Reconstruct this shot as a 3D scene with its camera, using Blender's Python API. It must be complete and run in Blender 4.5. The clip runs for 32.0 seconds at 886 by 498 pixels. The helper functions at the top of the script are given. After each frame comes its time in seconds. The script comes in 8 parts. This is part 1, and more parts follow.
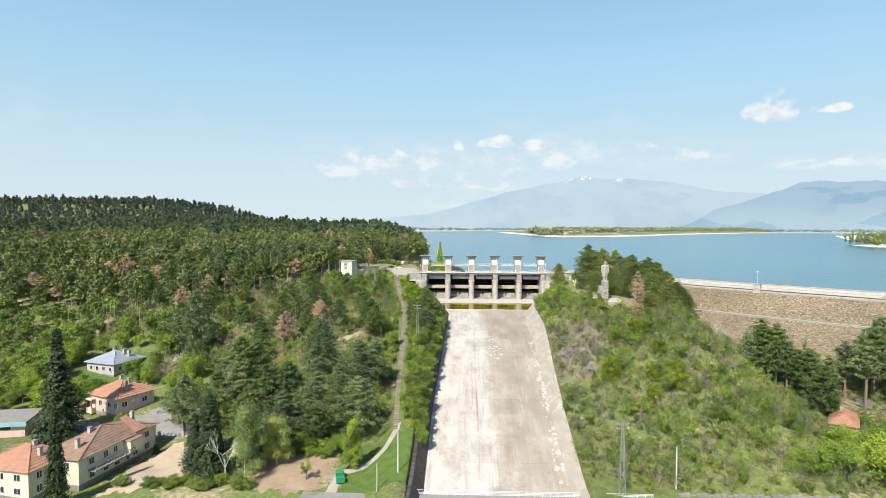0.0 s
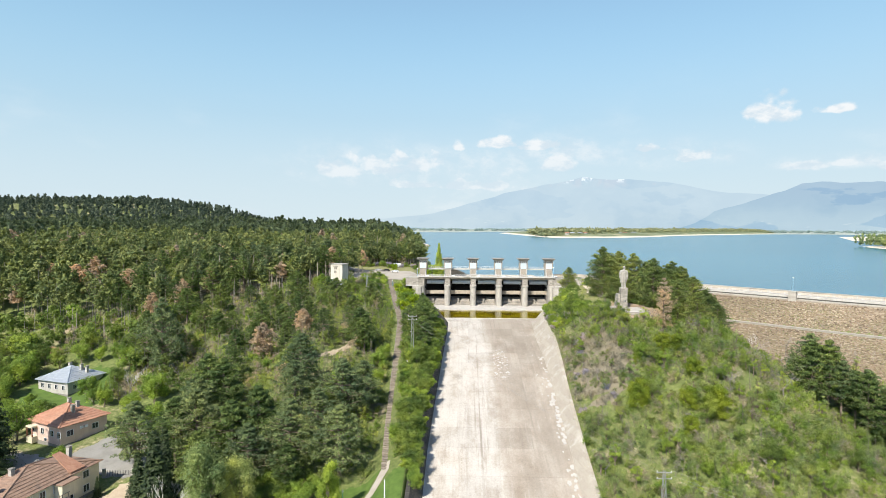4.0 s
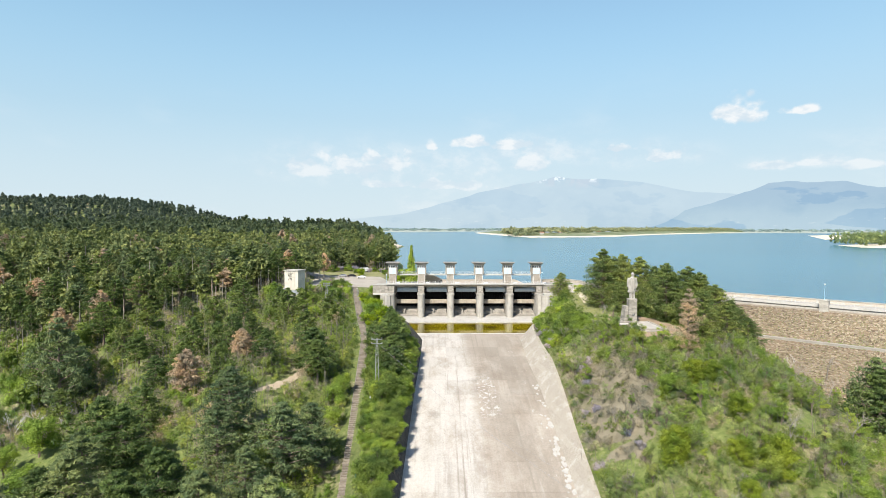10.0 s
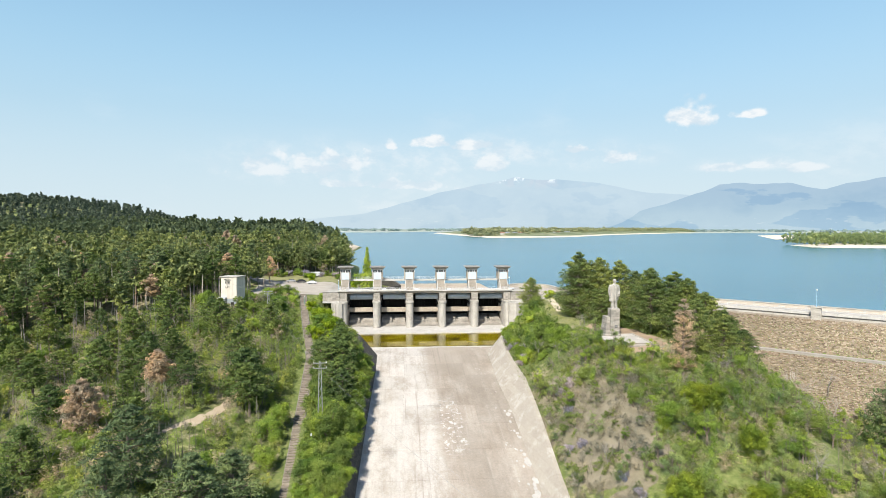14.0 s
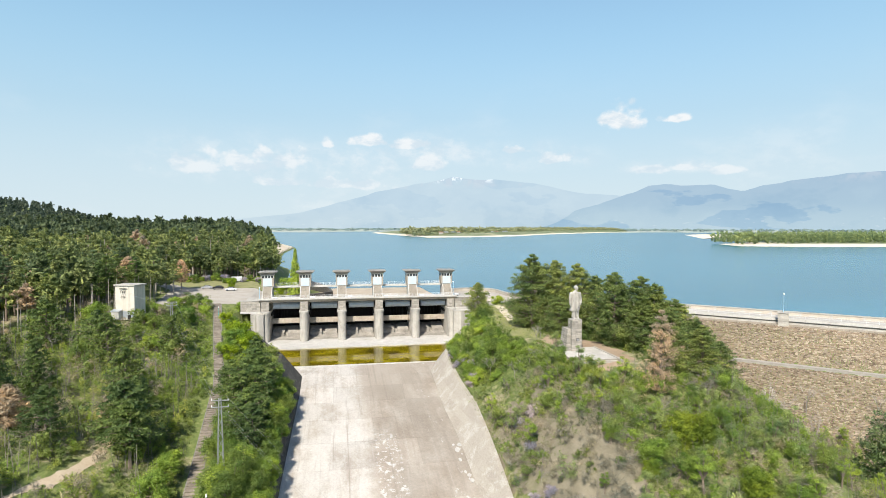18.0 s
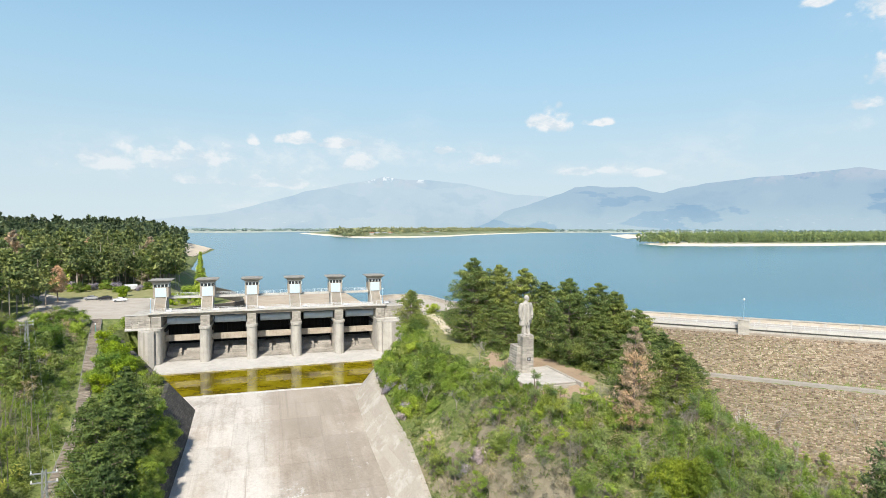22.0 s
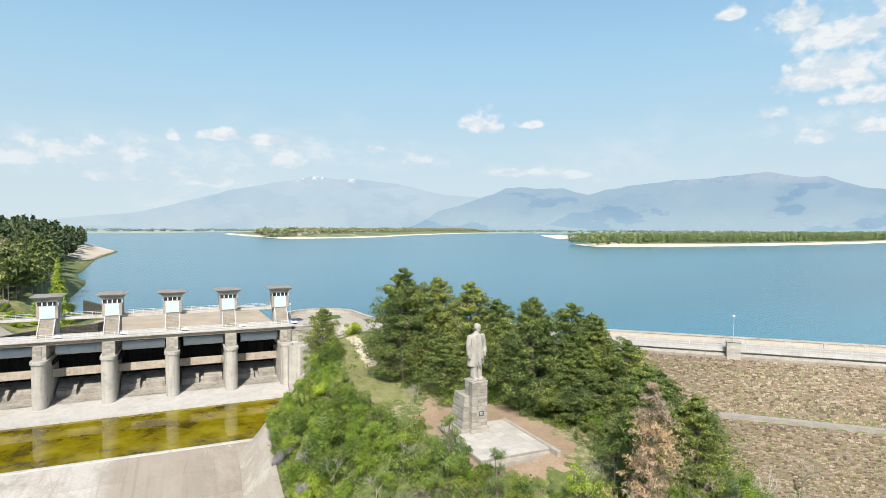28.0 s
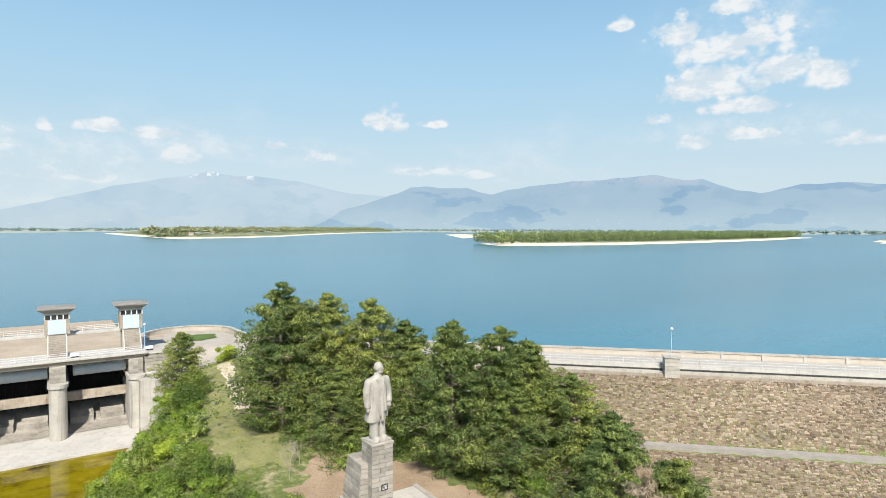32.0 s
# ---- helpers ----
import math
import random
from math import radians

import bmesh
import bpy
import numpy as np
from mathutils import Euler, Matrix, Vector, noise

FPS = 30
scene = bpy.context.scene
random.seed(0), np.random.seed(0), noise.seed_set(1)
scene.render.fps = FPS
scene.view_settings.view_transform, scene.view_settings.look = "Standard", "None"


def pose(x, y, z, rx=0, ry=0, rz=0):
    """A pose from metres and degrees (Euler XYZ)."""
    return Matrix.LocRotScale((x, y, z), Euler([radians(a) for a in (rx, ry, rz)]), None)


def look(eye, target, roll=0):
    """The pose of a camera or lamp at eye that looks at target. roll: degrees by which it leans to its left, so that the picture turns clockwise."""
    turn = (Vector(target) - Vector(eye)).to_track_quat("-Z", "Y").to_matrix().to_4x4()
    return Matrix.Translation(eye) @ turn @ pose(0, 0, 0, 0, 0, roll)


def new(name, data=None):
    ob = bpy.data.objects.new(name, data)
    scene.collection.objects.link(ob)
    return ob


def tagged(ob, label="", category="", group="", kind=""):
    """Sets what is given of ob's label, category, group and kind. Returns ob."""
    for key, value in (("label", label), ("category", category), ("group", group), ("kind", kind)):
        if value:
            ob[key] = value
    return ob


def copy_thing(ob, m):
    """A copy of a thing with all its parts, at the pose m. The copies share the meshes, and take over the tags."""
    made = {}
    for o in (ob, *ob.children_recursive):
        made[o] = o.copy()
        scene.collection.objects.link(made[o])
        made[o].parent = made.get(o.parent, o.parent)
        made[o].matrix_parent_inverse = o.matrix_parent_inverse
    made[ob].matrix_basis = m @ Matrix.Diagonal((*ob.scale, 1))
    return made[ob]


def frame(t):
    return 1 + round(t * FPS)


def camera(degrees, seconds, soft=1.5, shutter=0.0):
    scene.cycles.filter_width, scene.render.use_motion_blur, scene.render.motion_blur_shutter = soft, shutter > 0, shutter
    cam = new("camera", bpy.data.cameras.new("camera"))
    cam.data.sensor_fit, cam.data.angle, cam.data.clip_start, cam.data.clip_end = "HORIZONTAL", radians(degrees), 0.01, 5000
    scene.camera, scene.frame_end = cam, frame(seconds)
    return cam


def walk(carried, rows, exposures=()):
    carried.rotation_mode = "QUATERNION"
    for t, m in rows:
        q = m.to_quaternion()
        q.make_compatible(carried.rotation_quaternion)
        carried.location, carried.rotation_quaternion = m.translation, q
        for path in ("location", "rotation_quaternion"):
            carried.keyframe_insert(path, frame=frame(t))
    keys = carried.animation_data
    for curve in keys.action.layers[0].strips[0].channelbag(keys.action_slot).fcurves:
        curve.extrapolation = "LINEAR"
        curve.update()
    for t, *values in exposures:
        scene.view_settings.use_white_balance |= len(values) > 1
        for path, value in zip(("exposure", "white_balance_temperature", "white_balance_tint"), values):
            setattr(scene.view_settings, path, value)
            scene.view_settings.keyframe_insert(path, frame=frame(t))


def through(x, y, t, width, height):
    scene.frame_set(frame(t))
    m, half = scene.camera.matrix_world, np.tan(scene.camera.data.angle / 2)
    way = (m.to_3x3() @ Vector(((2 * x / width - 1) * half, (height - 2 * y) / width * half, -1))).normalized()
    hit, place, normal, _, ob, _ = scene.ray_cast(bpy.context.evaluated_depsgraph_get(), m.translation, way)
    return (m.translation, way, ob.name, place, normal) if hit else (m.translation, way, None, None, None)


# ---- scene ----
cam = camera(75.0, 32.0, soft=0.6)
PATH = [
    (0, (-9.71, -302.011, 29.805), (-9.784, -300.014, 29.726), 0.2),
    (0.5, (-9.976, -299.006, 29.806), (-10.049, -297.008, 29.727), 0.3),
    (1, (-9.863, -295.892, 29.745), (-9.938, -293.895, 29.666), 0.2),
    (1.5, (-9.975, -292.983, 29.822), (-10.048, -290.986, 29.743), 0.3),
    (2, (-9.952, -289.948, 29.537), (-10.027, -287.951, 29.459), 0.2),
    (2.5, (-9.991, -287.064, 29.669), (-10.065, -285.067, 29.591), 0.3),
    (3, (-9.939, -283.993, 29.625), (-10.014, -281.996, 29.547), 0.2),
    (3.5, (-10.08, -280.879, 29.593), (-10.154, -278.881, 29.516), 0.3),
    (5.5, (-10.461, -268.91, 29.603), (-10.534, -266.913, 29.526), 0.2),
    (6, (-10.811, -265.787, 29.484), (-10.879, -263.789, 29.409), 0.2),
    (6.5, (-10.835, -262.459, 29.386), (-10.901, -260.462, 29.311), 0.1),
    (7, (-10.928, -259.719, 29.65), (-10.989, -257.721, 29.573), 0.1),
    (7.5, (-11.016, -256.701, 29.758), (-11.072, -254.704, 29.681), 0.0),
    (8, (-11.04, -253.753, 29.596), (-11.089, -251.755, 29.519), 0.0),
    (8.5, (-11.051, -251.029, 29.537), (-11.086, -249.031, 29.461), 0.1),
    (9, (-11.081, -248.252, 29.545), (-11.097, -246.254, 29.468), 0.1),
    (9.5, (-11.146, -245.456, 29.557), (-11.144, -243.458, 29.482), 0.0),
    (10, (-11.201, -242.606, 29.457), (-11.183, -240.607, 29.38), 0.1),
    (10.5, (-11.158, -240.044, 29.495), (-11.124, -238.046, 29.42), 0.1),
    (11, (-11.041, -237.295, 29.518), (-10.991, -235.297, 29.442), 0.1),
    (11.5, (-10.808, -234.341, 29.375), (-10.743, -232.344, 29.3), 0.2),
    (12, (-10.838, -231.748, 29.497), (-10.755, -229.751, 29.42), 0.2),
    (12.5, (-10.665, -228.881, 29.344), (-10.566, -226.884, 29.268), 0.1),
    (13, (-10.591, -226.324, 29.434), (-10.474, -224.329, 29.358), 0.1),
    (13.5, (-10.357, -223.507, 29.458), (-10.222, -221.513, 29.382), 0.1),
    (14, (-10.314, -220.721, 29.556), (-10.158, -218.729, 29.48), 0.1),
    (14.5, (-10.171, -217.947, 29.505), (-9.991, -215.956, 29.429), 0.1),
    (16.5, (-9.291, -206.901, 29.432), (-9.007, -204.923, 29.355), 0.1),
    (17, (-8.864, -204.264, 29.539), (-8.555, -202.289, 29.462), 0.1),
    (17.5, (-8.464, -201.61, 29.451), (-8.127, -199.64, 29.373), 0.1),
    (18, (-8.069, -198.967, 29.474), (-7.702, -197.003, 29.397), 0.1),
    (18.5, (-7.703, -196.244, 29.36), (-7.307, -194.285, 29.283), 0.1),
    (19, (-7.153, -193.633, 29.413), (-6.73, -191.68, 29.336), 0.1),
    (19.5, (-6.639, -191.015, 29.404), (-6.187, -189.069, 29.327), 0.2),
    (20, (-5.936, -188.413, 29.397), (-5.455, -186.473, 29.319), 0.1),
    (20.5, (-5.232, -185.416, 29.371), (-4.718, -183.485, 29.294), 0.1),
    (21, (-4.52, -182.804, 29.321), (-3.979, -180.88, 29.244), 0.1),
    (21.5, (-3.716, -180.116, 29.266), (-3.147, -178.2, 29.189), 0.1),
    (22, (-2.974, -177.555, 29.229), (-2.377, -175.647, 29.154), 0.1),
    (22.5, (-1.98, -174.893, 29.17), (-1.356, -172.995, 29.096), 0.1),
    (23, (-1.047, -172.276, 29.295), (-0.394, -170.387, 29.218), 0.1),
    (23.5, (-0.03, -169.73, 29.28), (0.643, -167.848, 29.204), 0.1),
    (24, (1.053, -166.823, 29.293), (1.729, -164.943, 29.217), 0.2),
    (24.5, (1.922, -164.469, 29.311), (2.602, -162.59, 29.234), 0.1),
    (25, (2.845, -161.918, 29.237), (3.535, -160.042, 29.161), 0.1),
    (25.5, (3.836, -159.422, 29.299), (4.537, -157.55, 29.222), 0.1),
    (27.5, (7.759, -149.632, 29.114), (8.544, -147.794, 29.042), 0.2),
    (28, (8.803, -147.185, 29.242), (9.619, -145.36, 29.169), 0.2),
    (28.5, (10.001, -144.624, 29.271), (10.848, -142.814, 29.198), 0.2),
    (29, (11.273, -142.07, 29.292), (12.176, -140.287, 29.218), 0.2),
    (29.5, (12.41, -139.827, 29.323), (13.348, -138.062, 29.249), 0.2),
    (30, (13.676, -137.617, 29.305), (14.622, -135.856, 29.231), 0.2),
    (30.5, (14.896, -135.402, 29.46), (15.859, -133.651, 29.385), 0.1),
    (31, (16.307, -133.074, 29.56), (17.338, -131.361, 29.484), 0.1),
    (31.5, (17.677, -130.725, 29.562), (18.757, -129.043, 29.486), 0.1),
    (32, (18.971, -128.63, 29.558), (20.073, -126.963, 29.483), 0.2),
]
walk(cam, [(t, look(eye, target, roll)) for t, eye, target, roll in PATH], exposures=((0, 0.54), (15, 0.55), (22, 0.49), (32, 0.47)))

# ---- light: clear afternoon, high sun from behind, a little to the left ----
SUN_WAY = Vector((-0.31, -0.62, 0.72)).normalized()
world = bpy.data.worlds.new("world")
scene.world = world
world.use_nodes = True
wt = world.node_tree
sky = wt.nodes.new("ShaderNodeTexSky")
sky.sky_type, sky.sun_disc = "NISHITA", False
sky.sun_elevation = math.asin(SUN_WAY.z)
sky.sun_rotation = math.atan2(SUN_WAY.x, SUN_WAY.y)
sky.altitude, sky.air_density, sky.dust_density, sky.ozone_density = 400, 1.0, 0.3, 0.0
wt.links.new(sky.outputs[0], wt.nodes["Background"].inputs[0])
wt.nodes["Background"].inputs[1].default_value = 0.12
sun = new("sun", bpy.data.lights.new("sun", "SUN"))
sun.data.energy, sun.data.angle, sun.data.color = 5.0, radians(0.53), (1.0, 0.93, 0.82)
sun.matrix_world = look(SUN_WAY * 100, (0, 0, 0))

# ---- materials ----
def ramp(nt, fac, stops):
    r = nt.nodes.new("ShaderNodeValToRGB")
    while len(r.color_ramp.elements) < len(stops):
        r.color_ramp.elements.new(0.5)
    for e, (p, c) in zip(r.color_ramp.elements, stops):
        e.position, e.color = p, (*c, 1)
    nt.links.new(fac, r.inputs[0])
    return r.outputs[0]


def tex(nt, scale, where, detail=5, rough=0.6, stretch=None):
    n = nt.nodes.new("ShaderNodeTexNoise")
    n.inputs["Scale"].default_value, n.inputs["Detail"].default_value, n.inputs["Roughness"].default_value = scale, detail, rough
    if stretch:
        m = nt.nodes.new("ShaderNodeMapping")
        m.inputs["Scale"].default_value = stretch
        nt.links.new(where, m.inputs[0])
        where = m.outputs[0]
    nt.links.new(where, n.inputs["Vector"])
    return n.outputs["Fac"]


def blend(nt, fac, a, b, mode="MIX"):
    m = nt.nodes.new("ShaderNodeMix")
    m.data_type, m.blend_type = "RGBA", mode
    for sock, v in ((m.inputs[0], fac), (m.inputs[6], a), (m.inputs[7], b)):
        if hasattr(v, "is_output"):
            nt.links.new(v, sock)
        else:
            sock.default_value = v if isinstance(v, (int, float)) else (*v, 1)
    return m.outputs[2]


def calc(nt, op, a, b=0.0, c=0.0):
    m = nt.nodes.new("ShaderNodeMath")
    m.operation = op
    for sock, v in zip(m.inputs, (a, b, c)):
        if hasattr(v, "is_output"):
            nt.links.new(v, sock)
        else:
            sock.default_value = v
    return m.outputs[0]


def remap(nt, v, a, b, c=0.0, d=1.0):
    m = nt.nodes.new("ShaderNodeMapRange")
    m.interpolation_type = "SMOOTHSTEP"
    for sock, x in zip(m.inputs, (v, a, b, c, d)):
        if hasattr(x, "is_output"):
            nt.links.new(x, sock)
        else:
            sock.default_value = x
    return m.outputs[0]


def start(name, rough=0.8, metal=0.0, world_space=False):
    m = bpy.data.materials.new(name)
    m.use_nodes = True
    nt = m.node_tree
    p = nt.nodes["Principled BSDF"]
    p.inputs["Roughness"].default_value, p.inputs["Metallic"].default_value = rough, metal
    if world_space:
        where = nt.nodes.new("ShaderNodeNewGeometry").outputs["Position"]
    else:
        where = nt.nodes.new("ShaderNodeTexCoord").outputs["Object"]
    return m, nt, p, where


def relief(nt, p, height, strength, distance):
    b = nt.nodes.new("ShaderNodeBump")
    b.inputs["Strength"].default_value, b.inputs["Distance"].default_value = strength, distance
    nt.links.new(height, b.inputs["Height"])
    nt.links.new(b.outputs[0], p.inputs["Normal"])


def surface(name, dark, light, scale=1.0, fine=12.0, rough=0.85, metal=0.0, bump=0.3, depth=0.02, world_space=True, piece=0.0, stain=None, streak=0.0):
    """A weathered surface: broad patches, fine grain, optional stains, streaks down it, and piece-to-piece shifts."""
    dark, light = tuple(0.83 * c for c in dark), tuple(0.83 * c for c in light)
    stain = stain and tuple(0.83 * c for c in stain)
    m, nt, p, where = start(name, rough, metal, world_space)
    broad = tex(nt, scale, where, 6, 0.65)
    grain = tex(nt, fine, where, 4, 0.7)
    f = calc(nt, "ADD", calc(nt, "MULTIPLY", broad, 0.65), calc(nt, "MULTIPLY", grain, 0.35))
    col = ramp(nt, f, ((0.34, dark), (0.66, light)))
    if stain:
        s = remap(nt, tex(nt, scale * 0.5, where, 7, 0.72), 0.54, 0.68)
        col = blend(nt, calc(nt, "MULTIPLY", s, 0.75), col, stain)
    if streak:
        s = remap(nt, tex(nt, scale * 2.5, where, 5, 0.7, (1, 1, 0.06)), 0.5, 0.72)
        col = blend(nt, calc(nt, "MULTIPLY", s, streak), col, (0.5, 0.48, 0.45), "MULTIPLY")
    if piece:
        r = nt.nodes.new("ShaderNodeObjectInfo").outputs["Random"]
        col = blend(nt, 1.0, col, ramp(nt, r, ((0.0, (1 - piece,) * 3), (1.0, (1.0, 1.0, 1.0)))), "MULTIPLY")
    nt.links.new(col, p.inputs["Base Color"])
    if bump:
        relief(nt, p, f, bump, depth)
    return m


def foliage(name, dark, light, through=0.25, vary=0.5, mid=0.28):
    """Leaves: colour shifts from clump to clump and from plant to plant, with light coming through."""
    m = bpy.data.materials.new(name)
    m.use_nodes = True
    nt = m.node_tree
    p = nt.nodes["Principled BSDF"]
    p.inputs["Roughness"].default_value = 0.6
    p.inputs["Specular IOR Level"].default_value = 0.25
    g = nt.nodes.new("ShaderNodeNewGeometry")
    col = ramp(nt, g.outputs["Random Per Island"], ((0.0, dark), (0.42, tuple((1 - mid) * a + mid * b for a, b in zip(dark, light))), (1.0, light)))
    r = nt.nodes.new("ShaderNodeObjectInfo").outputs["Random"]
    tint = ramp(nt, r, ((0.0, (1 - 0.5 * vary, 1 - 0.45 * vary, 1 - 0.4 * vary)), (0.6, (1, 1, 1)), (1.0, (1 + 0.5 * vary, 1 + 0.25 * vary, 1.0))))
    big = tex(nt, 0.05, g.outputs["Position"], 3)
    col = blend(nt, 1.0, col, tint, "MULTIPLY")
    col = blend(nt, 1.0, col, ramp(nt, big, ((0.35, (0.75, 0.8, 0.75)), (0.65, (1.15, 1.1, 1.0)))), "MULTIPLY")
    clump = tex(nt, 0.24, g.outputs["Position"], 3)
    col = blend(nt, 1.0, col, ramp(nt, clump, ((0.36, (0.66, 0.76, 0.84)), (0.5, (1.0, 1.0, 1.0)), (0.64, (1.28, 1.22, 1.04)))), "MULTIPLY")
    nt.links.new(col, p.inputs["Base Color"])
    t = nt.nodes.new("ShaderNodeBsdfTranslucent")
    nt.links.new(col, t.inputs[0])
    mix = nt.nodes.new("ShaderNodeMixShader")
    mix.inputs[0].default_value = through
    nt.links.new(p.outputs[0], mix.inputs[1])
    nt.links.new(t.outputs[0], mix.inputs[2])
    nt.links.new(mix.outputs[0], nt.nodes["Material Output"].inputs[0])
    return m


M = {}
M["concrete"] = surface("pale_concrete", (0.37, 0.350, 0.310), (0.60, 0.570, 0.51), 0.35, 6, 0.85, stain=(0.25, 0.22, 0.18), streak=0.7)
M["concrete_dark"] = surface("grey_concrete", (0.20, 0.19, 0.17), (0.36, 0.34, 0.30), 0.3, 5, 0.9, stain=(0.12, 0.11, 0.10), streak=0.5)
M["white_concrete"] = surface("limewashed_concrete", (0.455, 0.435, 0.40), (0.64, 0.62, 0.58), 0.4, 5, 0.85, stain=(0.42, 0.40, 0.35), streak=0.4)
M["stained_concrete"] = surface("stained_concrete", (0.30, 0.255, 0.20), (0.50, 0.445, 0.37), 0.4, 6, 0.9, stain=(0.20, 0.165, 0.125), streak=0.7)
M["stonework"] = surface("granite_blocks", (0.36, 0.33, 0.28), (0.56, 0.52, 0.455), 1.2, 14, 0.85, piece=0.36)
M["statue_stone"] = surface("statue_granite", (0.36, 0.34, 0.30), (0.52, 0.49, 0.44), 1.2, 14, 0.85, stain=(0.24, 0.22, 0.19), streak=0.6)
M["roof_grey"] = surface("felt_roof", (0.22, 0.21, 0.19), (0.33, 0.32, 0.29), 0.8, 9, 0.9)
M["blue_wall"] = surface("pale_blue_paint", (0.50, 0.62, 0.70), (0.62, 0.74, 0.82), 1.0, 9, 0.6, bump=0.1, streak=0.2)
M["gate_steel"] = surface("pale_gate_steel", (0.38, 0.44, 0.50), (0.52, 0.58, 0.63), 0.5, 8, 0.45, 0.2, 0.1, streak=0.4)
M["rail_white"] = surface("white_rail_paint", (0.66, 0.68, 0.70), (0.80, 0.82, 0.83), 1.5, 9, 0.5, bump=0.1)
M["dark_steel"] = surface("dark_steel", (0.03, 0.03, 0.03), (0.08, 0.075, 0.07), 1.0, 9, 0.6, 0.4, 0.1)
M["grey_steel"] = surface("galvanised_steel", (0.36, 0.37, 0.37), (0.48, 0.49, 0.49), 2.0, 12, 0.5, 0.6, 0.1)
M["road"] = surface("worn_asphalt", (0.24, 0.23, 0.21), (0.36, 0.35, 0.32), 0.25, 5, 0.9, stain=(0.18, 0.17, 0.16))
M["gravel"] = surface("dry_gravel", (0.36, 0.295, 0.215), (0.58, 0.49, 0.375), 0.12, 2.5, 0.95, stain=(0.26, 0.20, 0.14), bump=0.8, depth=0.15)
M["berm"] = surface("grey_berm_gravel", (0.30, 0.275, 0.24), (0.44, 0.41, 0.365), 0.5, 4, 0.95, bump=0.6, depth=0.06)
M["sand"] = surface("pale_sand", (0.55, 0.46, 0.34), (0.74, 0.64, 0.50), 0.02, 0.4, 0.95)
M["bark"] = surface("bark", (0.14, 0.105, 0.08), (0.34, 0.27, 0.215), 2.5, 14, 0.95, bump=0.6)
M["bark_grey"] = surface("grey_twigs", (0.26, 0.23, 0.20), (0.46, 0.42, 0.37), 2.0, 12, 0.95)
M["stalk"] = surface("brown_grey_stems", (0.17, 0.15, 0.125), (0.30, 0.27, 0.23), 2.0, 12, 0.95, bump=0)
M["bark_white"] = surface("white_bark", (0.55, 0.52, 0.48), (0.74, 0.72, 0.68), 1.5, 8, 0.8)
M["pine"] = foliage("pine_needles", (0.058, 0.096, 0.026), (0.19, 0.255, 0.074), 0.24, 0.5, 0.4)
M["pine_blue"] = foliage("blue_pine_needles", (0.076, 0.116, 0.052), (0.235, 0.295, 0.13), 0.24, 0.6, 0.4)
# Ridge needles greyed: haze is mixed into the base colour.
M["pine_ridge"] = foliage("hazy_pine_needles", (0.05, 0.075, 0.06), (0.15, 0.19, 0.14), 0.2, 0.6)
# Hill needles lightened with distance haze in the colour itself.
M["pine_hill"] = foliage("hazed_hill_needles", (0.082, 0.112, 0.060), (0.180, 0.225, 0.112), 0.22, 0.5, 0.4)
M["pine_far"] = foliage("pine_needles_far", (0.068, 0.104, 0.040), (0.215, 0.275, 0.104), 0.24, 0.6, 0.4)
M["pine_bright"] = foliage("sunlit_pine_needles", (0.060, 0.098, 0.024), (0.30, 0.365, 0.115), 0.28, 0.5, 0.42)
M["spruce"] = foliage("spruce_needles", (0.02, 0.036, 0.016), (0.07, 0.1, 0.04), 0.12, 0.4, 0.4)
M["dead"] = foliage("rusty_needles", (0.34, 0.240, 0.165), (0.62, 0.475, 0.345), 0.35, 0.4, 0.5)
M["leaf"] = foliage("spring_leaves", (0.165, 0.255, 0.034), (0.37, 0.49, 0.1), 0.42, 0.5, 0.5)
M["leaf_dark"] = foliage("shrub_leaves", (0.115, 0.175, 0.034), (0.29, 0.375, 0.095), 0.4, 0.5, 0.45)
M["olive"] = foliage("yellow_green_leaves", (0.16, 0.215, 0.05), (0.39, 0.46, 0.145), 0.42, 0.5, 0.45)
M["lime"] = foliage("lime_leaves", (0.19, 0.29, 0.012), (0.44, 0.56, 0.05), 0.42, 0.3)
M["leaf_pale"] = foliage("pale_leaves", (0.2, 0.265, 0.085), (0.42, 0.5, 0.205), 0.42, 0.5, 0.45)
M["yew"] = foliage("golden_conifer", (0.115, 0.165, 0.016), (0.29, 0.36, 0.038), 0.25, 0.4, 0.45)
# Darkened green: shade between the plants is put into the colour.
M["under"] = foliage("shaded_weeds", (0.07, 0.105, 0.026), (0.205, 0.262, 0.075), 0.3, 0.4, 0.45)
M["lilac"] = foliage("lilac_bloom", (0.30, 0.26, 0.34), (0.52, 0.47, 0.56), 0.2, 0.3)
M["scrub"] = foliage("dry_scrub", (0.20, 0.17, 0.125), (0.46, 0.405, 0.31), 0.2, 0.6, 0.45)
M["plaster"] = surface("cream_plaster", (0.66, 0.60, 0.44), (0.80, 0.74, 0.58), 0.6, 8, 0.9, streak=0.3)
M["plaster_pink"] = surface("pink_plaster", (0.62, 0.45, 0.38), (0.74, 0.57, 0.49), 0.6, 8, 0.9, streak=0.2)
M["tile_red"] = surface("red_roof_tiles", (0.36, 0.17, 0.105), (0.54, 0.30, 0.20), 0.9, 5, 0.85, stain=(0.30, 0.17, 0.11))
M["tile_brown"] = surface("old_roof_tiles", (0.22, 0.14, 0.10), (0.42, 0.28, 0.20), 0.7, 5, 0.9, stain=(0.14, 0.11, 0.09))
M["tin"] = surface("pale_tin_roof", (0.50, 0.55, 0.60), (0.66, 0.70, 0.74), 0.8, 6, 0.4, 0.5, 0.1)
